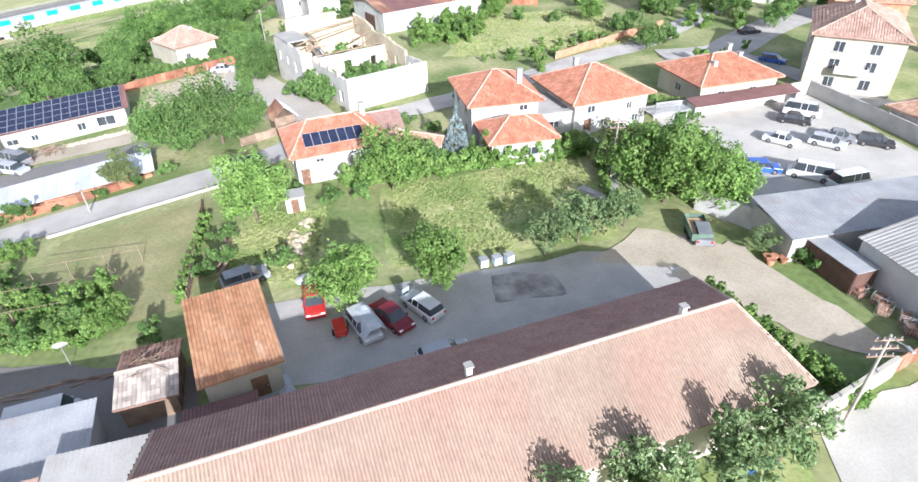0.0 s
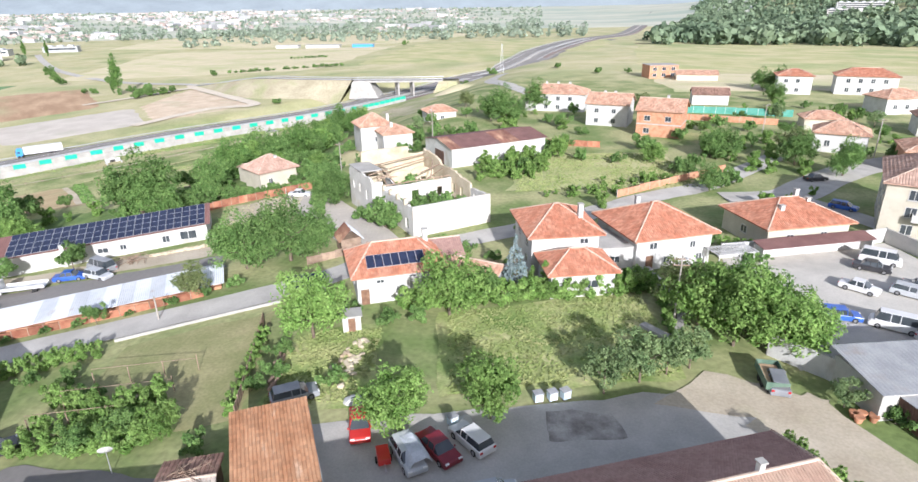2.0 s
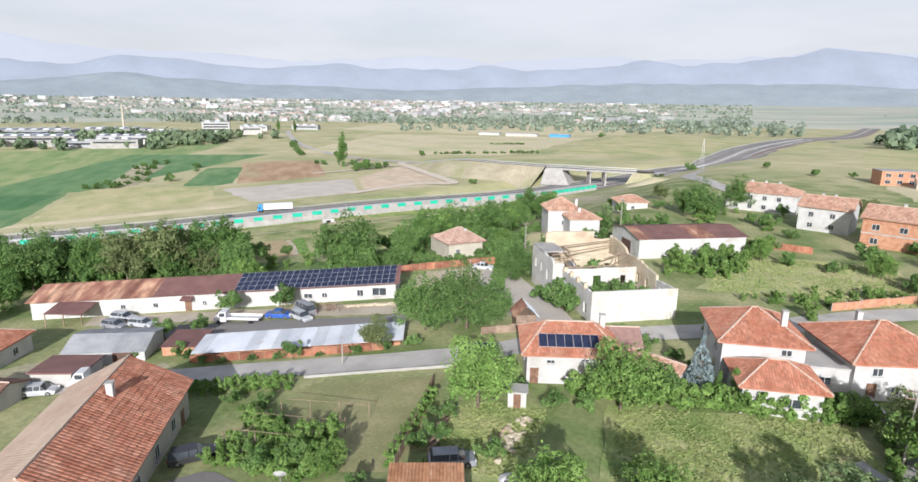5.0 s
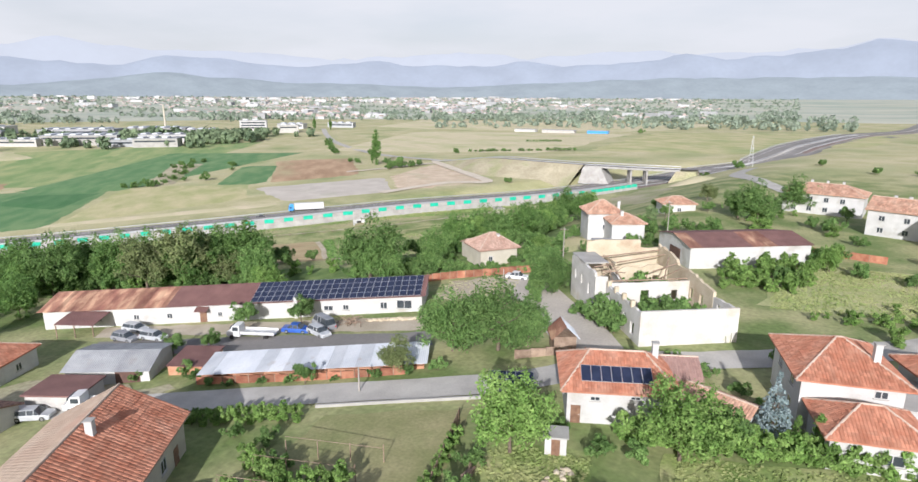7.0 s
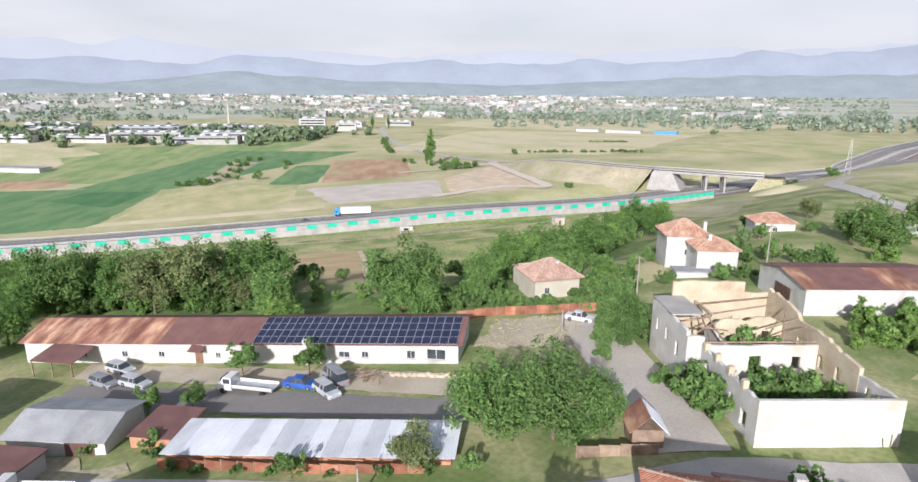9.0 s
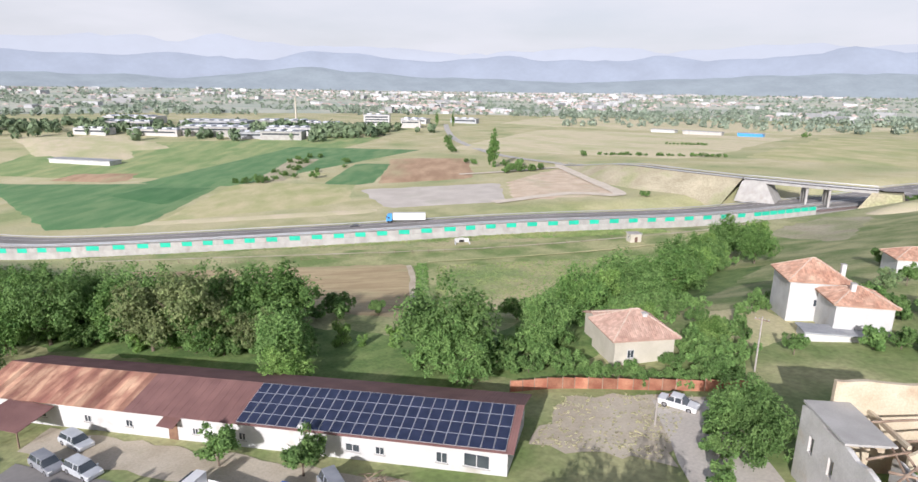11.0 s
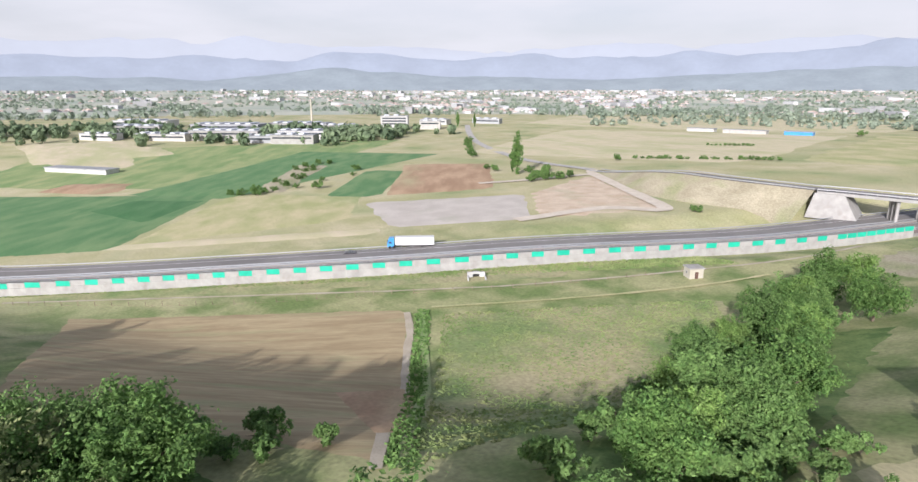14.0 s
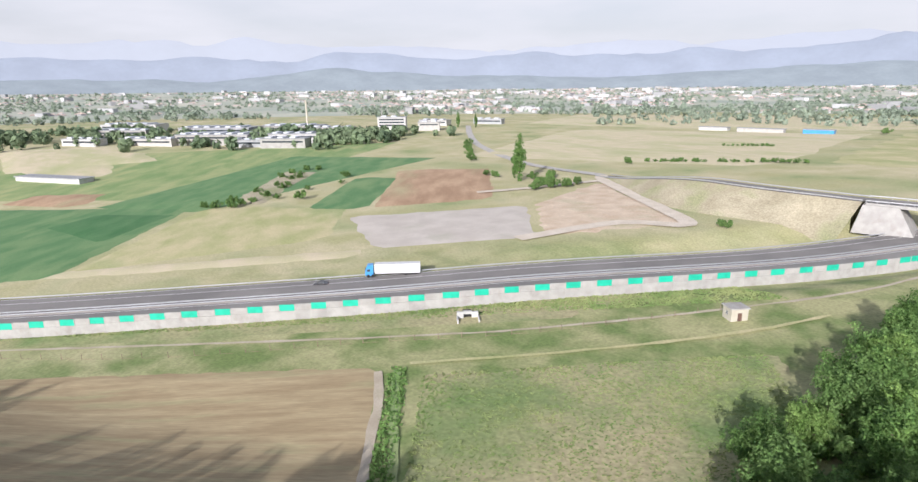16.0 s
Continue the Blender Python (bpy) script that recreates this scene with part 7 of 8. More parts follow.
HOMES = [(10, 207), (25, 181), (36, 164), (65, 220), (75, 147), (84, 127), (83, 175), (110, 167), (57, 91), (-11, 137), (38, 86), (17, 78)]
for k in range(230):
    x, y = rng.uniform(-8, 105), rng.uniform(98, 205)
    if noise.noise((x * 0.05, y * 0.05, 4.0)) < 0.0 or any(math.hypot(x - a, y - b) < 11 for a, b in HOMES) or (0 < x < 36 and 110 < y < 140) or abs(y - 104 - 0.55 * (x - 33)) < 6 and x > 30:
        continue
    rows.append((x, y, rng.uniform(0.7, 1.9)))
rows += [(-40 + 1.4 * (k % 5) - 0.8 * (k // 5), 33.5 + 2.0 * (k // 5) + 0.4 * (k % 5), rng.uniform(0.8, 1.2)) for k in range(20)]
for k in range(46):
    rows.append((rng.uniform(-11, 4), rng.uniform(113, 135), rng.uniform(0.8, 1.7)))
for k in range(30):
    u = rng.random()
    rows.append((2 + 30 * u + rng.uniform(-2, 2), 104.5 + 14 * u + rng.uniform(-3, 3), rng.uniform(0.5, 1.1)))
plant(HEDGE, rows, 12)


def scatter_weeds(name, area, count, h, leaf, label, seed, size=0.3):
    """Tufts of tall grass and weeds over a four-cornered area, as one mass."""
    rng = np.random.default_rng(seed)
    a, b, c, d = (np.array(p) for p in area)
    verts, faces = [], []
    for i in range(count):
        u, v = rng.uniform(0, 1, 2)
        p = (a * (1 - u) + b * u) * (1 - v) + (d * (1 - u) + c * u) * v
        if noise.noise((p[0] * 0.12, p[1] * 0.12, seed)) < rng.uniform(-0.6, 0.15):
            continue
        z = land(p[0], p[1])
        for k in range(3):
            an = rng.uniform(0, 6.28)
            dx, dy = math.cos(an) * size, math.sin(an) * size
            hh = h * rng.uniform(0.4, 1.2)
            ox, oy = rng.normal(0, size * 0.6, 2)
            n = len(verts)
            verts += [(p[0] + ox - dx * 0.5, p[1] + oy - dy * 0.5, z - 0.05), (p[0] + ox + dx * 0.5, p[1] + oy + dy * 0.5, z - 0.05), (p[0] + ox + dx * 0.7 + dy * 0.4, p[1] + oy + dy * 0.7, z + hh), (p[0] + ox - dx * 0.5, p[1] + oy - dy * 0.6, z + hh * 0.8)]
            faces.append((n, n + 1, n + 2, n + 3))
    tagged(mesh_part(name, verts, faces, LEAF[leaf]), label, "grass", kind="stuff")


LEAF["straw"] = mat("straw_blades", (0.34, 0.34, 0.19), (0.46, 0.43, 0.27), 0.5, 0.8, island=0.3, fine=0.2, bscale=2.0, leafy=0.25)
LEAF["weedy"] = mat("weed_blades", (0.17, 0.26, 0.085), (0.31, 0.35, 0.15), 0.12, 0.8, island=0.2, fine=0.2, bscale=0.6, leafy=0.25)
LEAF["grassy"] = mat("grass_blades", (0.27, 0.35, 0.12), (0.42, 0.44, 0.21), 0.3, 0.8, island=0.15, fine=0.2, bscale=0.7, leafy=0.35)
scatter_weeds("tall_grass", [(-9.4, 42.6), (13.1, 47.4), (11.7, 64.5), (-11.4, 58.1)], 3600, 0.22, "grassy", "tall uncut grass and weeds", 21, 0.2)
scatter_weeds("tall_grass", [(-26.0, 39.3), (-17.2, 41.2), (-18.2, 54.2), (-28.0, 52.3)], 1500, 0.26, "grassy", "weeds in the garden plot", 22, 0.2)
scatter_weeds("dry_grass", [(-3.5, 107.4), (36.7, 112.5), (29.1, 140.2), (-2.4, 138.2)], 7000, 0.25, "grassy", "yellow-green meadow grass", 24, 0.22)
scatter_weeds("field_weeds", [(-147.4, 180.8), (-97.6, 226.3), (-80.2, 195.5), (-92.6, 117.2)], 12000, 0.3, "weedy", "green weeds in the field", 25, 0.3)
scatter_weeds("verge_weeds", [(-266.3, 112.7), (-102.0, 259.5), (-115.5, 268.3), (-269.4, 121.7)], 12000, 0.3, "weedy", "rough weeds on the slope", 26, 0.3)
scatter_weeds("track_weeds", [(-154.9, 178.6), (-152.0, 180.6), (-92.4, 117.8), (-95.2, 115.9)], 1300, 0.5, "mid", "dark green weeds along the field track", 30, 0.3)
scatter_weeds("dry_grass", [(-56.5, 92.3), (-44.7, 97.1), (-46.7, 112.9), (-59.5, 104.2)], 700, 0.2, "straw", "dry weeds on waste ground", 27, 0.16)
scatter_weeds("ruin_weeds", [(-14.4, 86.3), (-8.5, 89.7), (-10.4, 93.7), (-17.3, 90.8)], 500, 1.4, "grassy", "wild shrubs growing in the roofless rooms", 28, 0.5)


# ---- vehicles ----
def car(x, y, ang, paint, label, L=4.3, W=1.75, H=1.45, style="hatch", group="parked cars"):
    ob = base("car", pose(x, y, land(x, y) + 0.06, 0, 0, ang), label, "car", group)
    w, l = W / 2, L / 2
    nose = {"hatch": 0.95, "sedan": 1.05, "van": 0.45, "estate": 0.95}[style]
    tail = {"hatch": 0.12, "sedan": 0.85, "van": 0.08, "estate": 0.12}[style]
    hood = 0.85 if style != "van" else 1.05
    bm = bmesh.new()
    prof = [(-l, 0.30), (-l + 0.06, 0.20), (l - 0.08, 0.20), (l, 0.32), (l - 0.02, 0.62), (l - 0.2, hood - 0.1), (l - nose, hood), (-l + tail + 0.05, hood + 0.03), (-l + 0.04, hood - 0.02), (-l, 0.6)]
    ring = []
    for yy, k in ((-w, 0.97), (-w * 0.93, 1.0), (w * 0.93, 1.0), (w, 0.97)):
        ring.append([bm.verts.new((px * k, yy, 0.2 + (pz - 0.2) * (0.94 if abs(yy) == w else 1.0))) for px, pz in prof])
    for a, b in zip(ring, ring[1:]):
        for i in range(len(prof)):
            j = (i + 1) % len(prof)
            bm.faces.new((a[i], a[j], b[j], b[i]))
    bm.faces.new(ring[0][::-1])
    bm.faces.new(ring[-1])
    bmesh.ops.recalc_face_normals(bm, faces=bm.faces)
    bmesh.ops.bevel(bm, geom=bm.edges[:], offset=0.03, segments=1, affect="EDGES")
    body = part("body", bm, M[paint], ob)
    fx0, fx1 = l - nose - 0.02, l - nose - (0.75 if style != "van" else 0.5)
    bx0, bx1 = -l + tail + 0.06, -l + tail + (0.35 if style != "sedan" else 0.6)
    bm = bmesh.new()
    lo = [bm.verts.new(p) for p in ((fx0, -w * 0.92, hood - 0.02), (fx0, w * 0.92, hood - 0.02), (bx0, w * 0.92, hood), (bx0, -w * 0.92, hood))]
    hi = [bm.verts.new(p) for p in ((fx1, -w * 0.74, H - 0.05), (fx1, w * 0.74, H - 0.05), (bx1, w * 0.74, H - 0.06), (bx1, -w * 0.74, H - 0.06))]
    for i in range(4):
        bm.faces.new((lo[i], lo[(i + 1) % 4], hi[(i + 1) % 4], hi[i]))
    bm.faces.new(hi)
    bmesh.ops.recalc_face_normals(bm, faces=bm.faces)
    part("window_glass", bm, M["glass"], ob, "dark tinted windows")
    bm = boxes((bx1 - 0.06, -w * 0.76, H - 0.07, fx1 + 0.06, w * 0.76, H), bevel=0.025)
    for sx in (0.45, -0.25):
        for sy in (-1, 1):
            tube(bm, (l * sx * 0.5, sy * w * 0.925, hood), (l * sx * 0.5, sy * w * 0.745, H - 0.04), 0.05, 0.05, 4)
    part("roof_panel", bm, M[paint], ob)
    for sx in (0.62, -0.60):
        for sy in (-1, 1):
            wh = new("wheel")
            wh.parent = ob
            wh.matrix_local = T((l * sx, sy * (w - 0.08), 0.31))
            bm = bmesh.new()
            tube(bm, (0, -0.1, 0), (0, 0.1, 0), 0.31, 0.31, 14)
            part("tyre", bm, M["rubber"], wh)
            bm = bmesh.new()
            tube(bm, (0, -0.11, 0), (0, 0.11, 0), 0.19, 0.19, 10)
            part("rim", bm, M["rim"], wh)
    for sy in (-1, 1):
        part("headlight", boxes((l - 0.16, sy * w * 0.72 - 0.18, 0.58, l - 0.015, sy * w * 0.72 + 0.18, 0.72), bevel=0.02), M["lamp_w"], ob)
        part("tail_light", boxes((-l - 0.012, sy * w * 0.78 - 0.13, 0.62, -l + 0.1, sy * w * 0.78 + 0.13, 0.82), bevel=0.02), M["lamp_r"], ob)
        part("mirror", boxes((fx0 - 0.25, sy * (w + 0.06) - 0.08, hood - 0.03, fx0 - 0.1, sy * (w + 0.06) + 0.08, hood + 0.11), bevel=0.02), M[paint], ob)
    return ob


car(-16.4, 37.2, -75, "red", "bright red saloon parked in the yard", style="sedan")
car(-11.7, 33.9, -58, "silver", "silver wreck of a car under a grey cover", style="estate")
car(-9.4, 34.9, -48, "maroon", "dark red saloon parked under the trees", style="sedan", L=4.5)
car(-6.8, 36.2, 133, "carwhite", "white hatchback parked beside the trees", style="hatch")
car(-4.9, 30.3, 20, "silver", "silver car parked close to the barn", style="hatch")
for row in ((43.8, 73.6, -30, "carblack", "black saloon in the parking yard", "sedan"), (46.2, 76.2, -32, "carwhite", "white van in the parking yard", "van"), (39.0, 67.2, -42, "carwhite", "white saloon in the parking yard", "sedan"),
            (44.4, 66.0, -40, "silver", "silver estate in the parking yard", "estate"), (46.7, 67.7, -35, "cargrey", "grey saloon in the parking yard", "sedan"), (50.5, 65.8, -30, "carblack", "black hatchback in the parking yard", "hatch"),
            (33.1, 59.8, -10, "carblue", "blue pick-up with a tarpaulin", "estate"), (37.9, 57.8, 150, "carwhite", "white delivery van in the yard", "van"), (41.2, 55.5, 15, "carwhite", "white minibus parked in the yard", "van"),
            (56.2, 117.6, 10, "carblack", "black car on the street", "sedan"), (52.7, 99.5, -40, "carblue", "blue estate on the side street", "estate"),
            (-98.3, 63.7, 10, "silver", "silver car before the workshop", "hatch"), (-95.7, 60.1, 8, "cargrey", "grey car before the workshop", "hatch"), (-91.2, 62.0, 12, "silver", "silver estate before the workshop", "estate"),
            (-69.9, 71.7, 20, "carblue", "blue saloon by the workshop", "sedan"), (-65.4, 71.8, -15, "silver", "silver car with open bonnet", "hatch"), (-66.9, 74.8, 160, "cargrey", "grey van by the workshop", "van"),
            (-47.2, 108.6, 5, "carwhite", "white car on the waste ground", "sedan"), (-80.5, 38.6, 35, "silver", "silver car by the road", "hatch"),
            (-48.1, 33.6, 50, "carblack", "black car in the shaded yard", "hatch"), (-34.0, 25.7, 20, "carwhite", "white van behind the shed", "van"), (-23.5, 40.9, 30, "cargrey", "grey wrecked car behind the shed", "hatch"),
            (21.0, 46.3, 80, "cargrey", "old grey pick-up by the drive", "estate")):
    car(*row[:4], row[4], style=row[5], H=2.0 if row[5] == "van" else 1.45, L=5.0 if row[5] == "van" else 4.4)
car(-209.6, 200.4, 223, "carblack", "black car on the motorway", style="sedan", group="motorway traffic").location.z = mw_height(-210.1, 182.9) + 0.1


def lorry(x, y, z, ang, cab, label, L=13.6):
    ob = base("lorry", pose(x, y, z, 0, 0, ang), label, "lorry")
    part("trailer", boxes((-8.2, -1.27, 1.1, 5.3, 1.27, 4.0), bevel=0.05), M["carwhite"], ob, "white box trailer with faded bars of lettering")
    part("lettering_bar", boxes((-3.5, -1.285, 2.3, 1.5, -1.272, 2.7)), M["lamp_r"], ob, "faded red bar")
    part("chassis", boxes((-8.0, -0.9, 0.75, 6.5, 0.9, 1.09)), M["rubber"], ob)
    bm = bmesh.new()
    prism(bm, [(5.7, 0.5), (8.0, 0.5), (8.1, 1.6), (7.85, 2.6), (7.4, 3.7), (5.7, 3.75)], -1.24, 1.24)
    bmesh.ops.recalc_face_normals(bm, faces=bm.faces)
    cb = part("cab", bm, M[cab], ob, "blue cab")
    part("windscreen", boxes((7.82, -1.1, 1.75, 8.06, 1.1, 2.6)), M["glass"], cb)
    for y0 in (-1.26, 1.241):
        part("side_window", boxes((6.6, y0, 1.8, 7.5, y0 + 0.019, 2.5)), M["glass"], cb)
    for wx in (-6.6, -5.3, -4.0, 5.9, 7.2):
        for s in (-1, 1):
            bm = bmesh.new()
            tube(bm, (wx, s * 1.25, 0.5), (wx, s * 0.9, 0.5), 0.5, 0.5, 14)
            part("wheel", bm, M["rubber"], ob)
    return ob


lorry(-197.8, 217.8, mw_height(-184.8, 195.4), 225, "truckblue", "long white articulated lorry with a blue cab")
def flatbed(x, y, ang, label):
    tp = base("flatbed_truck", pose(x, y, land(x, y), 0, 0, ang), label, "truck")
    part("bed", boxes((-4.2, -1.0, 0.85, 1.2, 1.0, 1.0)), M["steel"], tp)
    part("chassis", boxes((-4.0, -0.45, 0.55, 2.8, 0.45, 0.84)), M["rubber"], tp)
    bm = bmesh.new()
    prism(bm, [(1.3, 0.5), (3.4, 0.5), (3.4, 1.2), (2.9, 1.35), (2.4, 2.2), (1.3, 2.25)], -0.98, 0.98)
    bmesh.ops.recalc_face_normals(bm, faces=bm.faces)
    cb = part("cab", bm, M["carwhite"], tp)
    for y0 in (-1.0, 0.982):
        part("side_window", boxes((1.5, y0, 1.4, 2.4, y0 + 0.018, 2.0)), M["glass"], cb)
    part("windscreen", boxes((2.5, -0.85, 1.42, 2.86, 0.85, 2.0)), M["glass"], cb)
    for y0 in (-1.03, 1.0):
        part("side_board", boxes((-4.2, y0, 1.0, 1.2, y0 + 0.03, 1.35)), M["carwhite"], tp)
    for wx in (-2.8, 2.6):
        for s in (-1, 1):
            bm = bmesh.new()
            tube(bm, (wx, s * 1.0, 0.38), (wx, s * 0.74, 0.38), 0.38, 0.38, 12)
            part("wheel", bm, M["rubber"], tp)


flatbed(-75.6, 67.6, 202, "white flatbed truck with a crew cab before the workshop")
flatbed(-75.2, 43.0, 212, "white drop-side truck parked beside the village road")


# ---- works, town and woods far off ----
def works():
    random.seed(3)
    for cx, cy, ang, L, W, h, mtl in ((-666.6, 396.6, 38, 75, 30, 9, "concrete"), (-720.9, 427.0, 38, 80, 34, 10, "greysheet"), (-613.5, 455.7, 38, 55, 22, 8, "white"), (-684.3, 499.5, 38, 70, 30, 9, "concrete"), (-796.5, 355.4, 38, 60, 26, 8, "concrete"),
                                      (-618.7, 593.8, 40, 34, 14, 15, "white"), (-587.1, 625.3, 40, 26, 14, 9, "grey_wall"), (-865.7, 389.2, 38, 70, 30, 8, "white"), (-585.0, 425.0, 38, 44, 20, 8, "concrete"), (-622.0, 405.0, 38, 36, 16, 6, "greysheet"), (-712.0, 348.0, 30, 60, 18, 6, "grey_wall"), (-762.0, 302.0, 30, 40, 16, 6, "white"), (-640.0, 520.0, 38, 50, 20, 8, "grey_wall"), (-635.7, 685.5, 20, 40, 16, 6, "white"), (-588.9, 742.7, 20, 40, 14, 6, "greysheet"), (-570.6, 225.0, 25, 60, 12, 3, "white"),
                                      (-250.4, 766.8, 0, 44, 10, 3.2, "grey_wall"), (-197.4, 762.7, 0, 26, 10, 3.4, "truckblue"), (-300.4, 776.8, 0, 30, 10, 3.0, "white"), (640.0, 1250.0, -20, 90, 18, 16, "white"), (560.0, 1180.0, -20, 30, 16, 14, "grey_wall")):
        h *= 1.1
        ob = base("factory_hall", pose(cx, cy, land(cx, cy), 0, 0, ang), "long pale industrial hall with rows of windows", "factory", "works halls")
        part("wall", boxes((-L / 2, -W / 2, -3, L / 2, W / 2, h)), M[mtl], ob)
        part("roof", boxes((-L / 2 - 0.6, -W / 2 - 0.6, h, L / 2 + 0.6, W / 2 + 0.6, h + 0.5)), M["greysheet"], ob)
        for k in range(int(h / 5)):
            part("window_band", boxes((-L / 2 + 2, -W / 2 - 0.08, h - 3.6 - 3.4 * k, L / 2 - 2, -W / 2 - 0.01, h - 1.8 - 3.4 * k)), M["glass"], ob)
        for i in range(int(L / 12) if h > 5 else 0):
            part("skylight", boxes((-L / 2 + 4 + 12 * i, -W / 2 + 3, h + 0.5, -L / 2 + 10 + 12 * i, W / 2 - 3, h + 1.8), bevel=0.3), M["tin"], ob)
    bm = bmesh.new()
    tube(bm, (0, 0, -2), (0, 0, 34), 1.6, 1.0, 14)
    st = base("smokestack", pose(-777.3, 579.2, land(-777.3, 579.2)), "tall pale brick smokestack of the works", "smokestack")
    part("shaft", bm, M["cream"], st)


works()


def town():
    rng = np.random.default_rng(8)
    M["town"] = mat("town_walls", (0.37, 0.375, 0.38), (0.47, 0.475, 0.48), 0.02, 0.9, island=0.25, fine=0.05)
    # Red roof colour mixed towards grey for the haze of the distance.
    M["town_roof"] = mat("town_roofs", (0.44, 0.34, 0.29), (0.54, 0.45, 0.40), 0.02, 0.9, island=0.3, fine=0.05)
    wv, wf, rv, rf = [], [], [], []
    for i in range(3000):
        az = radians(rng.choice((rng.uniform(4, 84), rng.normal(34, 10))))
        d = rng.uniform(1250, 3300)
        x, y = -math.sin(az) * d, math.cos(az) * d
        if noise.noise((x / 330, y / 330, 2.0)) < 0.10 - 0.40 * ease(1500, 2600, d):
            continue
        z = land(x, y)
        big = rng.uniform() < 0.10
        L, W, h = (rng.uniform(24, 48), 13, rng.uniform(9, 15)) if big else (rng.uniform(9, 15), rng.uniform(8, 11), rng.uniform(3, 6))
        a = rng.uniform(0, 3.14)
        ca, sa_ = math.cos(a), math.sin(a)
        n = len(wv)
        cs = [(-L / 2, -W / 2), (L / 2, -W / 2), (L / 2, W / 2), (-L / 2, W / 2)]
        for zz in (z - 2, z + h):
            wv += [(x + u * ca - v * sa_, y + u * sa_ + v * ca, zz) for u, v in cs]
        wf += [(n, n + 1, n + 5, n + 4), (n + 1, n + 2, n + 6, n + 5), (n + 2, n + 3, n + 7, n + 6), (n + 3, n, n + 4, n + 7)]
        if big:
            wf.append((n + 4, n + 5, n + 6, n + 7))
            continue
        k = len(rv)
        rv += [(x + u * ca * 1.08 - v * sa_ * 1.08, y + u * sa_ * 1.08 + v * ca * 1.08, z + h) for u, v in cs]
        rv += [(x + u * ca, y + u * sa_, z + h + 2.6) for u in (-L / 4, L / 4)]
        rf += [(k, k + 1, k + 5, k + 4), (k + 2, k + 3, k + 4, k + 5), (k + 1, k + 2, k + 5), (k + 3, k, k + 4)]
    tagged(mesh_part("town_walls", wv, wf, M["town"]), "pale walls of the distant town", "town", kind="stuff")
    tagged(mesh_part("town_roofs", rv, rf, M["town_roof"]), "red roofs of the distant town, haze greyed into their colour", "town", kind="stuff")


town()


def woods(name, count, place, size, leaf, label, seed, quads=34):
    """Far trees, each a loose clump of leaf sprays, as one mass."""
    rng = np.random.default_rng(seed)
    P, S = [], []
    while len(P) < count:
        p = place(rng)
        if p:
            P.append((p[0], p[1], land(p[0], p[1])))
            S.append(size * rng.uniform(0.6, 1.3))
    P, S = np.repeat(np.array(P), quads, 0), np.repeat(np.array(S), quads)
    n = len(P)
    d = rng.normal(size=(n, 3))
    d /= np.linalg.norm(d, axis=1)[:, None]
    c = P + d * S[:, None] * np.array((0.85, 0.85, 0.95)) * rng.uniform(0.6, 1.05, n)[:, None] + np.array((0, 0, 1)) * (S * 0.9)[:, None]
    nr = d + rng.normal(size=(n, 3)) * 0.4
    t = np.cross(nr, rng.normal(size=(n, 3)))
    t /= np.linalg.norm(t, axis=1)[:, None]
    b = np.cross(nr, t)
    b /= np.linalg.norm(b, axis=1)[:, None]
    s = (S * 0.42)[:, None]
    verts = np.stack([c - t * s, c - b * s * 0.8, c + t * s, c + b * s * 0.8], 1).reshape(-1, 3)
    tagged(mesh_part(name, verts.tolist(), np.arange(4 * n).reshape(-1, 4).tolist(), LEAF[leaf]), label, "woods", kind="stuff")


def polar(rng, a0, a1, d0, d1):
    az, d = radians(rng.uniform(a0, a1)), rng.uniform(d0, d1)
    return -math.sin(az) * d, math.cos(az) * d


def town_trees(rng):
    x, y = polar(rng, -2, 88, 1150, 3300)
    return (x, y) if noise.noise((x / 240, y / 160, 9.0)) > -0.05 else None


def works_trees(rng):
    u = rng.uniform(0, 1)
    x, y = -900 + 370 * u + rng.normal(0, 14), 240 + 300 * u + rng.normal(0, 44)
    return (x, y) if noise.noise((x / 40, y / 40, 3.0)) > -0.2 else None


def hill_trees(rng):
    x, y = polar(rng, -48, -6, 560, 2600)
    if x < 0.30 * y - 60 + 40 * noise.noise((y / 90, 1, 1)):
        return None
    return (x, y) if noise.noise((x / 150, y / 150, 6.0)) > -0.28 else None


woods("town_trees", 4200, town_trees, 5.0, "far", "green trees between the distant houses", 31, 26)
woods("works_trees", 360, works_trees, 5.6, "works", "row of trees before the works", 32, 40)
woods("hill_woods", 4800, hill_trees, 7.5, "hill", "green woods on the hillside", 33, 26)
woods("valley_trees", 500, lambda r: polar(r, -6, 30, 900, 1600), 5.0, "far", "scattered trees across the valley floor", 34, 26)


# ---- clutter of the yards and gardens ----
def place(name, x, y, ang, label, category, group=""):
    return base(name, pose(x, y, land(x, y), 0, 0, ang), label, category, group)


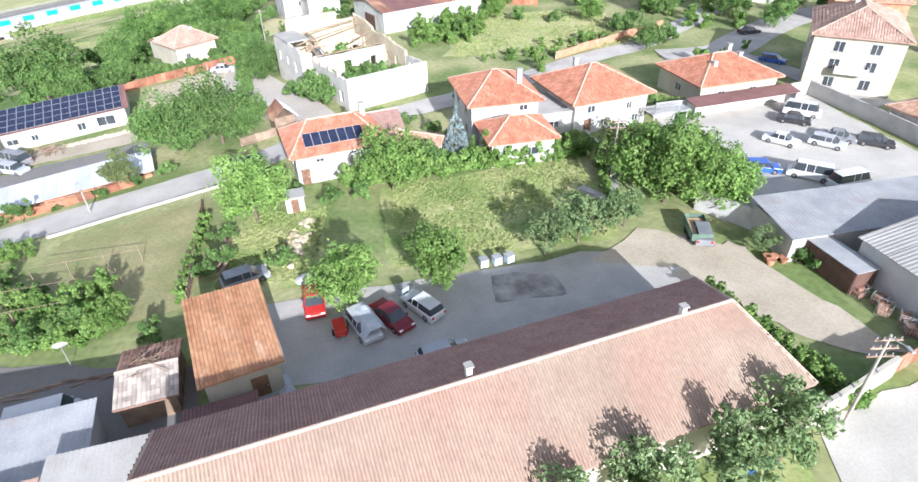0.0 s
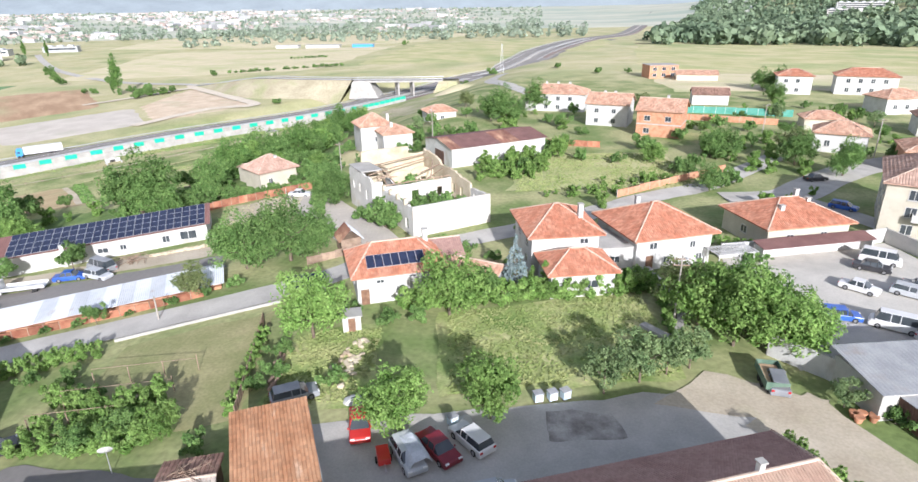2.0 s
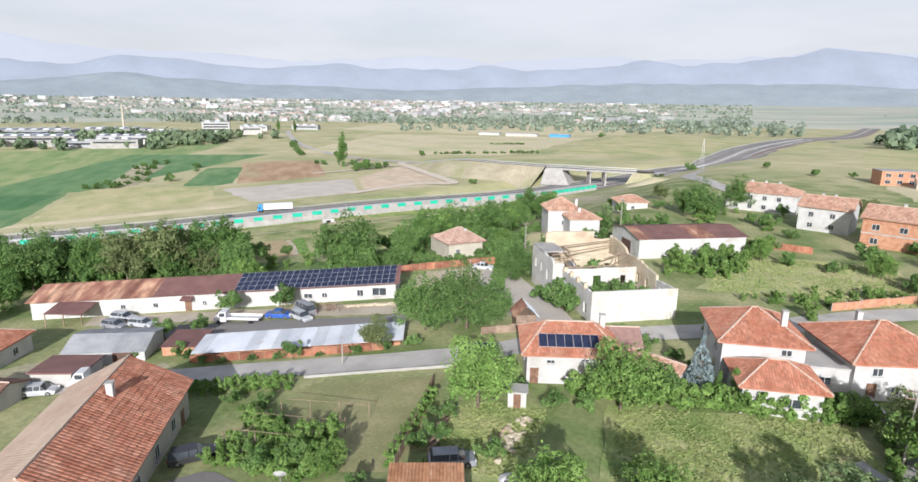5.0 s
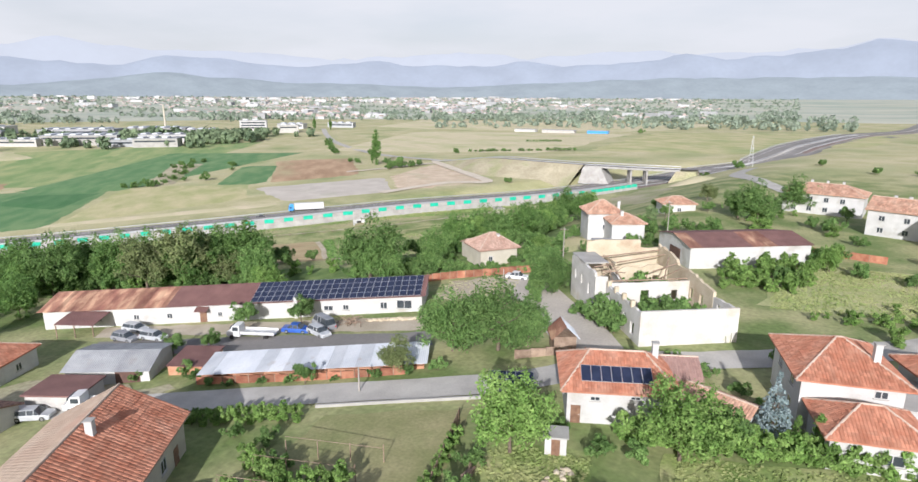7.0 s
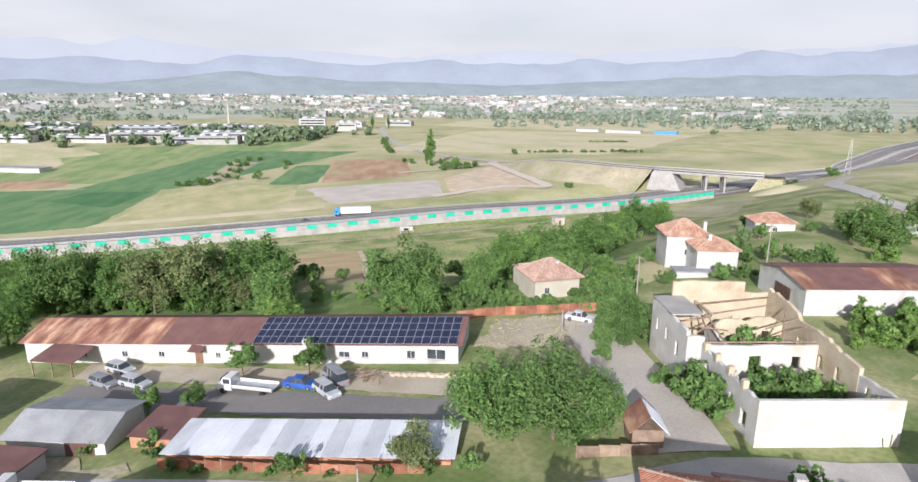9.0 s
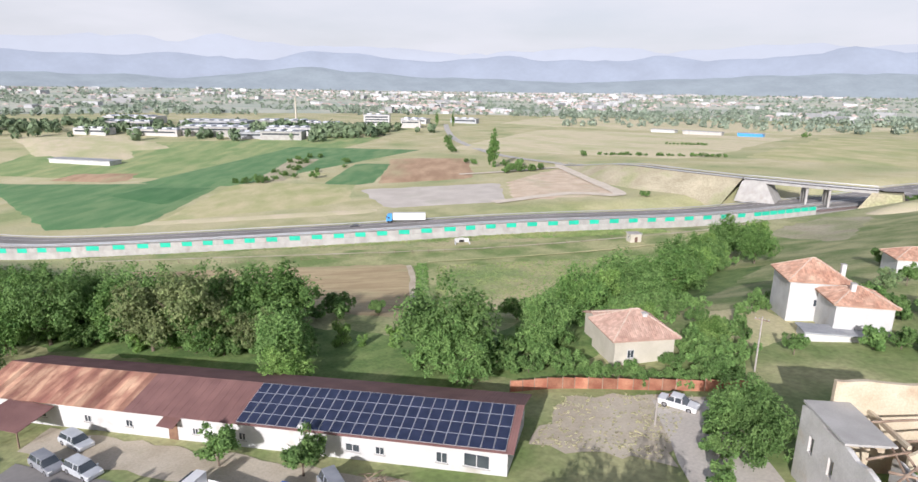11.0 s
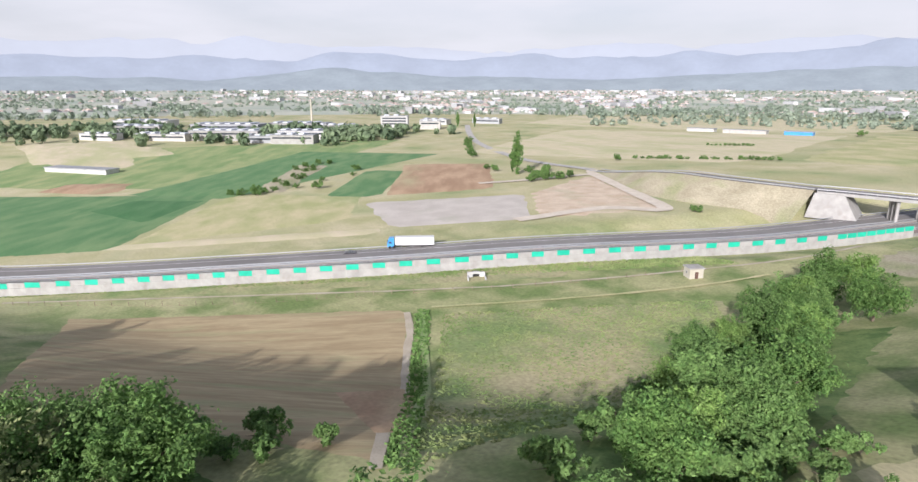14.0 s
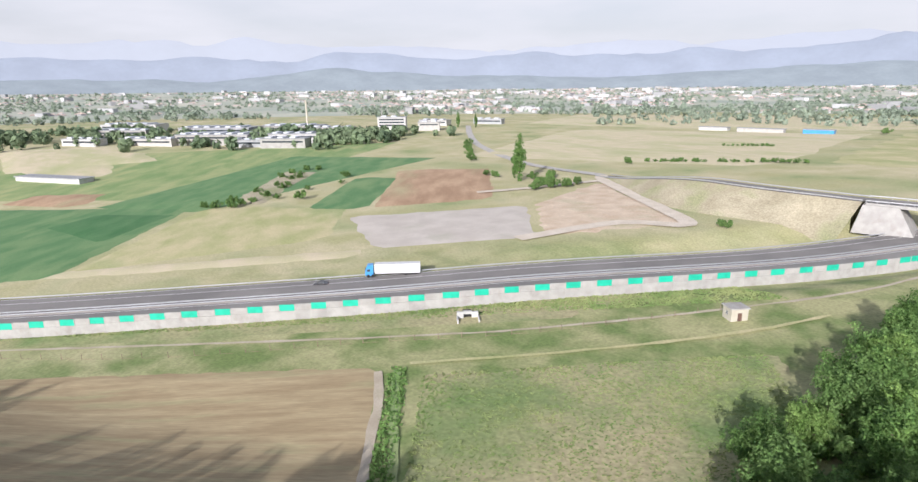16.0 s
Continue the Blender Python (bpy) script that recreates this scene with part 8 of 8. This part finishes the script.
for i, (x, y) in enumerate(((-1.2, 42.2), (0.1, 42.5), (1.3, 42.8), (-8.6, 38.4))):
    hv = place("beehive", x, y, 20 + 6 * i, "pale blue wooden beehive box at the yard's edge", "beehive", "beehives by the hedge")
    part("box", boxes((-0.4, -0.35, 0.15, 0.4, 0.35, 0.95), bevel=0.02), M["paleblue"], hv)
    part("lid", boxes((-0.45, -0.4, 0.95, 0.45, 0.4, 1.05), bevel=0.02), M["greysheet"], hv)
    part("stand", boxes((-0.35, -0.3, 0, -0.25, 0.3, 0.15), (0.25, -0.3, 0, 0.35, 0.3, 0.15)), M["wood"], hv)
cv = place("car_cover", -11.4, 34.1, -58, "loose grey fabric cover over the wrecked car", "cover")
bm = bmesh.new()
bmesh.ops.create_grid(bm, x_segments=14, y_segments=8, size=1.0)
for vv in bm.verts:
    x, y = vv.co.x * 1.9, vv.co.y * 1.0
    vv.co = (x, y, 1.56 - 0.75 * max(0, abs(y) - 0.62) * 2.2 - 0.25 * max(0, abs(x) - 1.1) + 0.06 * noise.noise((x * 2, y * 2, 1)))
part("fabric", bm, M["blanket"], cv)
rc = place("hand_cart", -13.6, 33.6, -70, "small red two-wheeled trailer in the yard", "trailer")
part("tub", boxes((-0.9, -0.5, 0.4, 0.9, 0.5, 0.95), bevel=0.03), M["red"], rc)
part("drawbar", boxes((0.9, -0.05, 0.42, 1.7, 0.05, 0.5)), M["steel"], rc)
for s in (-1, 1):
    bm = bmesh.new()
    tube(bm, (0, s * 0.52, 0.28), (0, s * 0.66, 0.28), 0.28, 0.28, 12)
    part("wheel", bm, M["rubber"], rc)
tr = place("trailer", 20.6, 46.4, 84, "green drop-side trailer loaded with brown earth", "trailer")
part("bed", boxes((-1.9, -0.95, 0.7, 1.9, 0.95, 0.8)), M["wood"], tr)
for x0, y0, x1, y1 in ((-1.9, -1.0, 1.9, -0.94), (-1.9, 0.94, 1.9, 1.0), (-1.96, -1.0, -1.9, 1.0), (1.9, -1.0, 1.96, 1.0)):
    part("side_board", boxes((x0, y0, 0.72, x1, y1, 1.5)), M["green_board"], tr)
part("load", boxes((-1.8, -0.88, 0.8, 1.8, 0.88, 1.15), bevel=0.12), M["plough"], tr, "brown earth load")
for wx in (-0.5, 0.5):
    for s in (-1, 1):
        bm = bmesh.new()
        tube(bm, (wx, s * 0.98, 0.38), (wx, s * 0.78, 0.38), 0.38, 0.38, 12)
        part("wheel", bm, M["rubber"], tr)
ct = place("container", 30.9, 39.6, 106, "dark brown corrugated steel container", "container")
part("body", boxes((-2.9, -1.2, 0.1, 2.9, 1.2, 2.4), bevel=0.03), M["darkmetal"], ct)
for i in range(24):
    part("rib", boxes((-2.8 + 0.24 * i, 1.2, 0.2, -2.7 + 0.24 * i, 1.24, 2.3)), M["darkmetal"], ct)
part("roof", boxes((-2.95, -1.25, 2.4, 2.95, 1.25, 2.46)), M["greysheet"], ct)
for i in range(5):
    cg = place("wire_cage", 31.4 + 0.35 * i + (i % 2) * 0.8, 36.6 - 1.25 * i, 20 + 13 * i, "galvanised wire cage full of scrap", "cage", "scrap cages by the wall")
    bm = bmesh.new()
    for k in range(5):
        for u in (-0.55, 0.55):
            box(bm, -0.55 + 0.275 * k - 0.015, u - 0.015, 0.1, -0.55 + 0.275 * k + 0.015, u + 0.015, 1.1)
            box(bm, u - 0.015, -0.55 + 0.275 * k - 0.015, 0.1, u + 0.015, -0.55 + 0.275 * k + 0.015, 1.1)
    for z in (0.1, 0.6, 1.08):
        box(bm, -0.56, -0.57, z, 0.56, -0.54, z + 0.03)
        box(bm, -0.56, 0.54, z, 0.56, 0.57, z + 0.03)
        box(bm, -0.57, -0.56, z, -0.54, 0.56, z + 0.03)
        box(bm, 0.54, -0.56, z, 0.57, 0.56, z + 0.03)
    part("mesh_frame", bm, M["steel"], cg)
    part("scrap", boxes((-0.5, -0.5, 0.1, 0.4, 0.45, 0.5), (-0.3, -0.2, 0.5, 0.5, 0.5, 0.8), bevel=0.06), M["rust"], cg, "rusty scrap")
random.seed(40)
for i in range(7):
    pt = place("clay_pot", 26.6 + random.uniform(-0.8, 0.8), 41.6 + random.uniform(-0.6, 0.6), 0, "terracotta pot in a heap by the wall", "pot", "heap of clay pots")
    bm = bmesh.new()
    tube(bm, (0, 0, 0), (0, 0, 0.5), 0.24, 0.36, 12)
    tube(bm, (0, 0, 0.5), (0, 0, 0.58), 0.4, 0.4, 12)
    part("body", bm, M["terracotta"], pt)
for i in range(5):
    ty = place("tyre", 34.2 + 0.5 * i, 29.8 + 0.25 * (i % 3), 0, "old black tyre lying by the wall", "tyre", "old tyres")
    bm = bmesh.new()
    bmesh.ops.create_cone(bm, cap_ends=False, segments=16, radius1=0.34, radius2=0.34, depth=0.2)
    bmesh.ops.translate(bm, verts=bm.verts, vec=(0, 0, 0.12))
    ring = part("casing", bm, M["rubber"], ty)
    md = ring.modifiers.new("thick", "SOLIDIFY")
    md.thickness = 0.12
for i in range(34):
    u = i / 34
    lg = place("log", -26.2 - 1.2 * u + random.uniform(-0.35, 0.35), 41.6 + 6.4 * u, 100 + random.uniform(-20, 20), "cut log in the firewood row", "log", "firewood row in the garden")
    bm = bmesh.new()
    tube(bm, (-0.5, 0, 0.16 + 0.25 * (i % 3)), (0.5, 0, 0.16 + 0.25 * (i % 3)), 0.15, 0.14, 8)
    part("trunk_piece", bm, M["wood"], lg)
for i in range(40):
    st = place("stone", -20.0 + random.gauss(0, 0.7), 47.6 + random.gauss(0, 2.0), random.uniform(0, 180), "pale rubble stone on the garden heap", "stone", "rubble heap in the garden")
    shared("boulder", M["rubble_mesh"], T((0, 0, 0.15)) @ Matrix.Diagonal((random.uniform(0.4, 1.0), random.uniform(0.4, 0.9), random.uniform(0.3, 0.8), 1)), st)
gh = place("garden_hut", -21.6, 54.0, 18, "small white garden hut with a flat roof", "hut")
part("wall", boxes((-1.0, -0.9, -0.3, 1.0, 0.9, 1.9)), M["white"], gh)
part("roof", boxes((-1.2, -1.1, 1.9, 1.2, 1.1, 2.0), bevel=0.02), M["concrete"], gh)
part("door", boxes((-0.4, -0.95, 0, 0.4, -0.904, 1.7)), M["browndoor"], gh)
sl = place("slab", 12.4, 54.6, -52, "long pale concrete slab lying in the grass", "slab")
part("block", boxes((-2.6, -0.5, 0, 2.6, 0.5, 0.45), bevel=0.03), M["concrete"], sl)
for i in range(12):
    tp = place("trellis_post", -46.5 + 3.2 * (i % 4) + 0.6 * (i // 4), 36.2 + 3.6 * (i // 4) + 0.9 * (i % 4), 20, "thin wooden post of the vine trellis", "post", "vine trellis posts")
    part("stake", boxes((-0.04, -0.04, -0.3, 0.04, 0.04, 1.9)), M["wood"], tp)
for k in range(3):
    wr = place("trellis_rail", -41.7 + 0.6 * k, 37.6 + 3.6 * k, 16, "thin wooden rail of the vine trellis", "rail", "vine trellis rails")
    part("bar", boxes((-5.0, -0.02, 1.85, 5.0, 0.02, 1.89)), M["wood"], wr)
ds = place("satellite_dish", -35.4, 31.6, 30, "white satellite dish on a post", "satellite dish")
bm = bmesh.new()
tube(bm, (0, 0, -0.3), (0, 0, 2.4), 0.04, 0.04, 8)
part("post", bm, M["steel"], ds)
bm = bmesh.new()
bmesh.ops.create_cone(bm, cap_ends=False, segments=20, radius1=0.55, radius2=0.08, depth=0.18)
bmesh.ops.rotate(bm, verts=bm.verts, cent=(0, 0, 0), matrix=Matrix.Rotation(radians(120), 3, "X"))
bmesh.ops.translate(bm, verts=bm.verts, vec=(0, -0.15, 2.4))
part("dish", bm, M["frame"], ds)
for i in range(9):
    pk = place("plank", -38.6 + 1.0 * i + random.uniform(-0.3, 0.3), 28.6 + 0.25 * i + random.uniform(-0.4, 0.4), 15 + random.uniform(-14, 14), "weathered plank lying by the garden", "plank", "stacked planks")
    part("board", boxes((-1.5, -0.12, 0.02 + 0.05 * (i % 3), 1.5, 0.12, 0.07 + 0.05 * (i % 3))), M["wood"], pk)
for i in range(26):
    br = place("branch", -26.4 + random.gauss(0, 0.9), 28.4 + random.gauss(0, 0.7), random.uniform(0, 180), "dry pruned branch lying on the shed roof", "branch", "dry branches on the shed")
    br.location.z += 2.86
    bm = bmesh.new()
    tube(bm, (-0.8, 0, 0.05), (0.7, random.uniform(-0.3, 0.3), 0.2), 0.03, 0.015, 5)
    part("twig", bm, M["wood"], br)
for i in range(40):
    st = place("stone", -61.5 + 0.24 * i + random.uniform(-0.1, 0.1), 79.4 + 0.1 * i + random.uniform(-0.3, 0.3), random.uniform(0, 180), "rough stone in the row before the workshop", "stone", "stone row by the workshop")
    shared("boulder", M["rubble_mesh"], T((0, 0, 0.2)) @ Matrix.Diagonal((random.uniform(0.5, 1.0), random.uniform(0.5, 0.9), random.uniform(0.5, 1.0), 1)), st)
for i in range(40):
    br = place("branch", -63.8 + random.gauss(0, 1.0), 77.6 + random.gauss(0, 0.7), random.uniform(0, 180), "dry branch in the brushwood heap", "branch", "brushwood heap")
    bm = bmesh.new()
    tube(bm, (-1.0, 0, random.uniform(0, 0.9)), (0.9, random.uniform(-0.5, 0.5), random.uniform(0.1, 1.3)), 0.06, 0.02, 5)
    part("twig", bm, M["wood"], br)
for x, y, sx, key, text in ((-17.3, 28.4, 0.8, "blanket", "grey bundle under a sheet"), (-16.6, 27.4, 0.7, "silver", "silver plastic sack by the shed"), (-19.3, 24.6, 0.9, "carblack", "black bin bag on the lean-to"), (14.4, 19.6, 0.8, "tarp", "crumpled blue tarpaulin under the trees"), (-7.6, 39.0, 0.8, "frame", "white plastic sack by the hedge"), (-18.0, 41.0, 1.0, "frame", "white plastic heap behind the red car"), (-16.8, 41.6, 0.9, "carblack", "black tyre heap behind the red car"), (-24.2, 34.6, 1.2, "blanket", "grey tarpaulin heap by the sheds")):
    sk = place("sack", x, y, 30, text + " on the ground", "sack")
    bm = bmesh.new()
    bmesh.ops.create_icosphere(bm, subdivisions=2, radius=sx)
    for vv in bm.verts:
        vv.co = (vv.co.x * (1 + 0.3 * noise.noise(vv.co * 2)), vv.co.y * 0.8, max(-0.1, vv.co.z * 0.55 + 0.2 * noise.noise(vv.co * 3)))
    part("bundle", bm, M[key], sk)
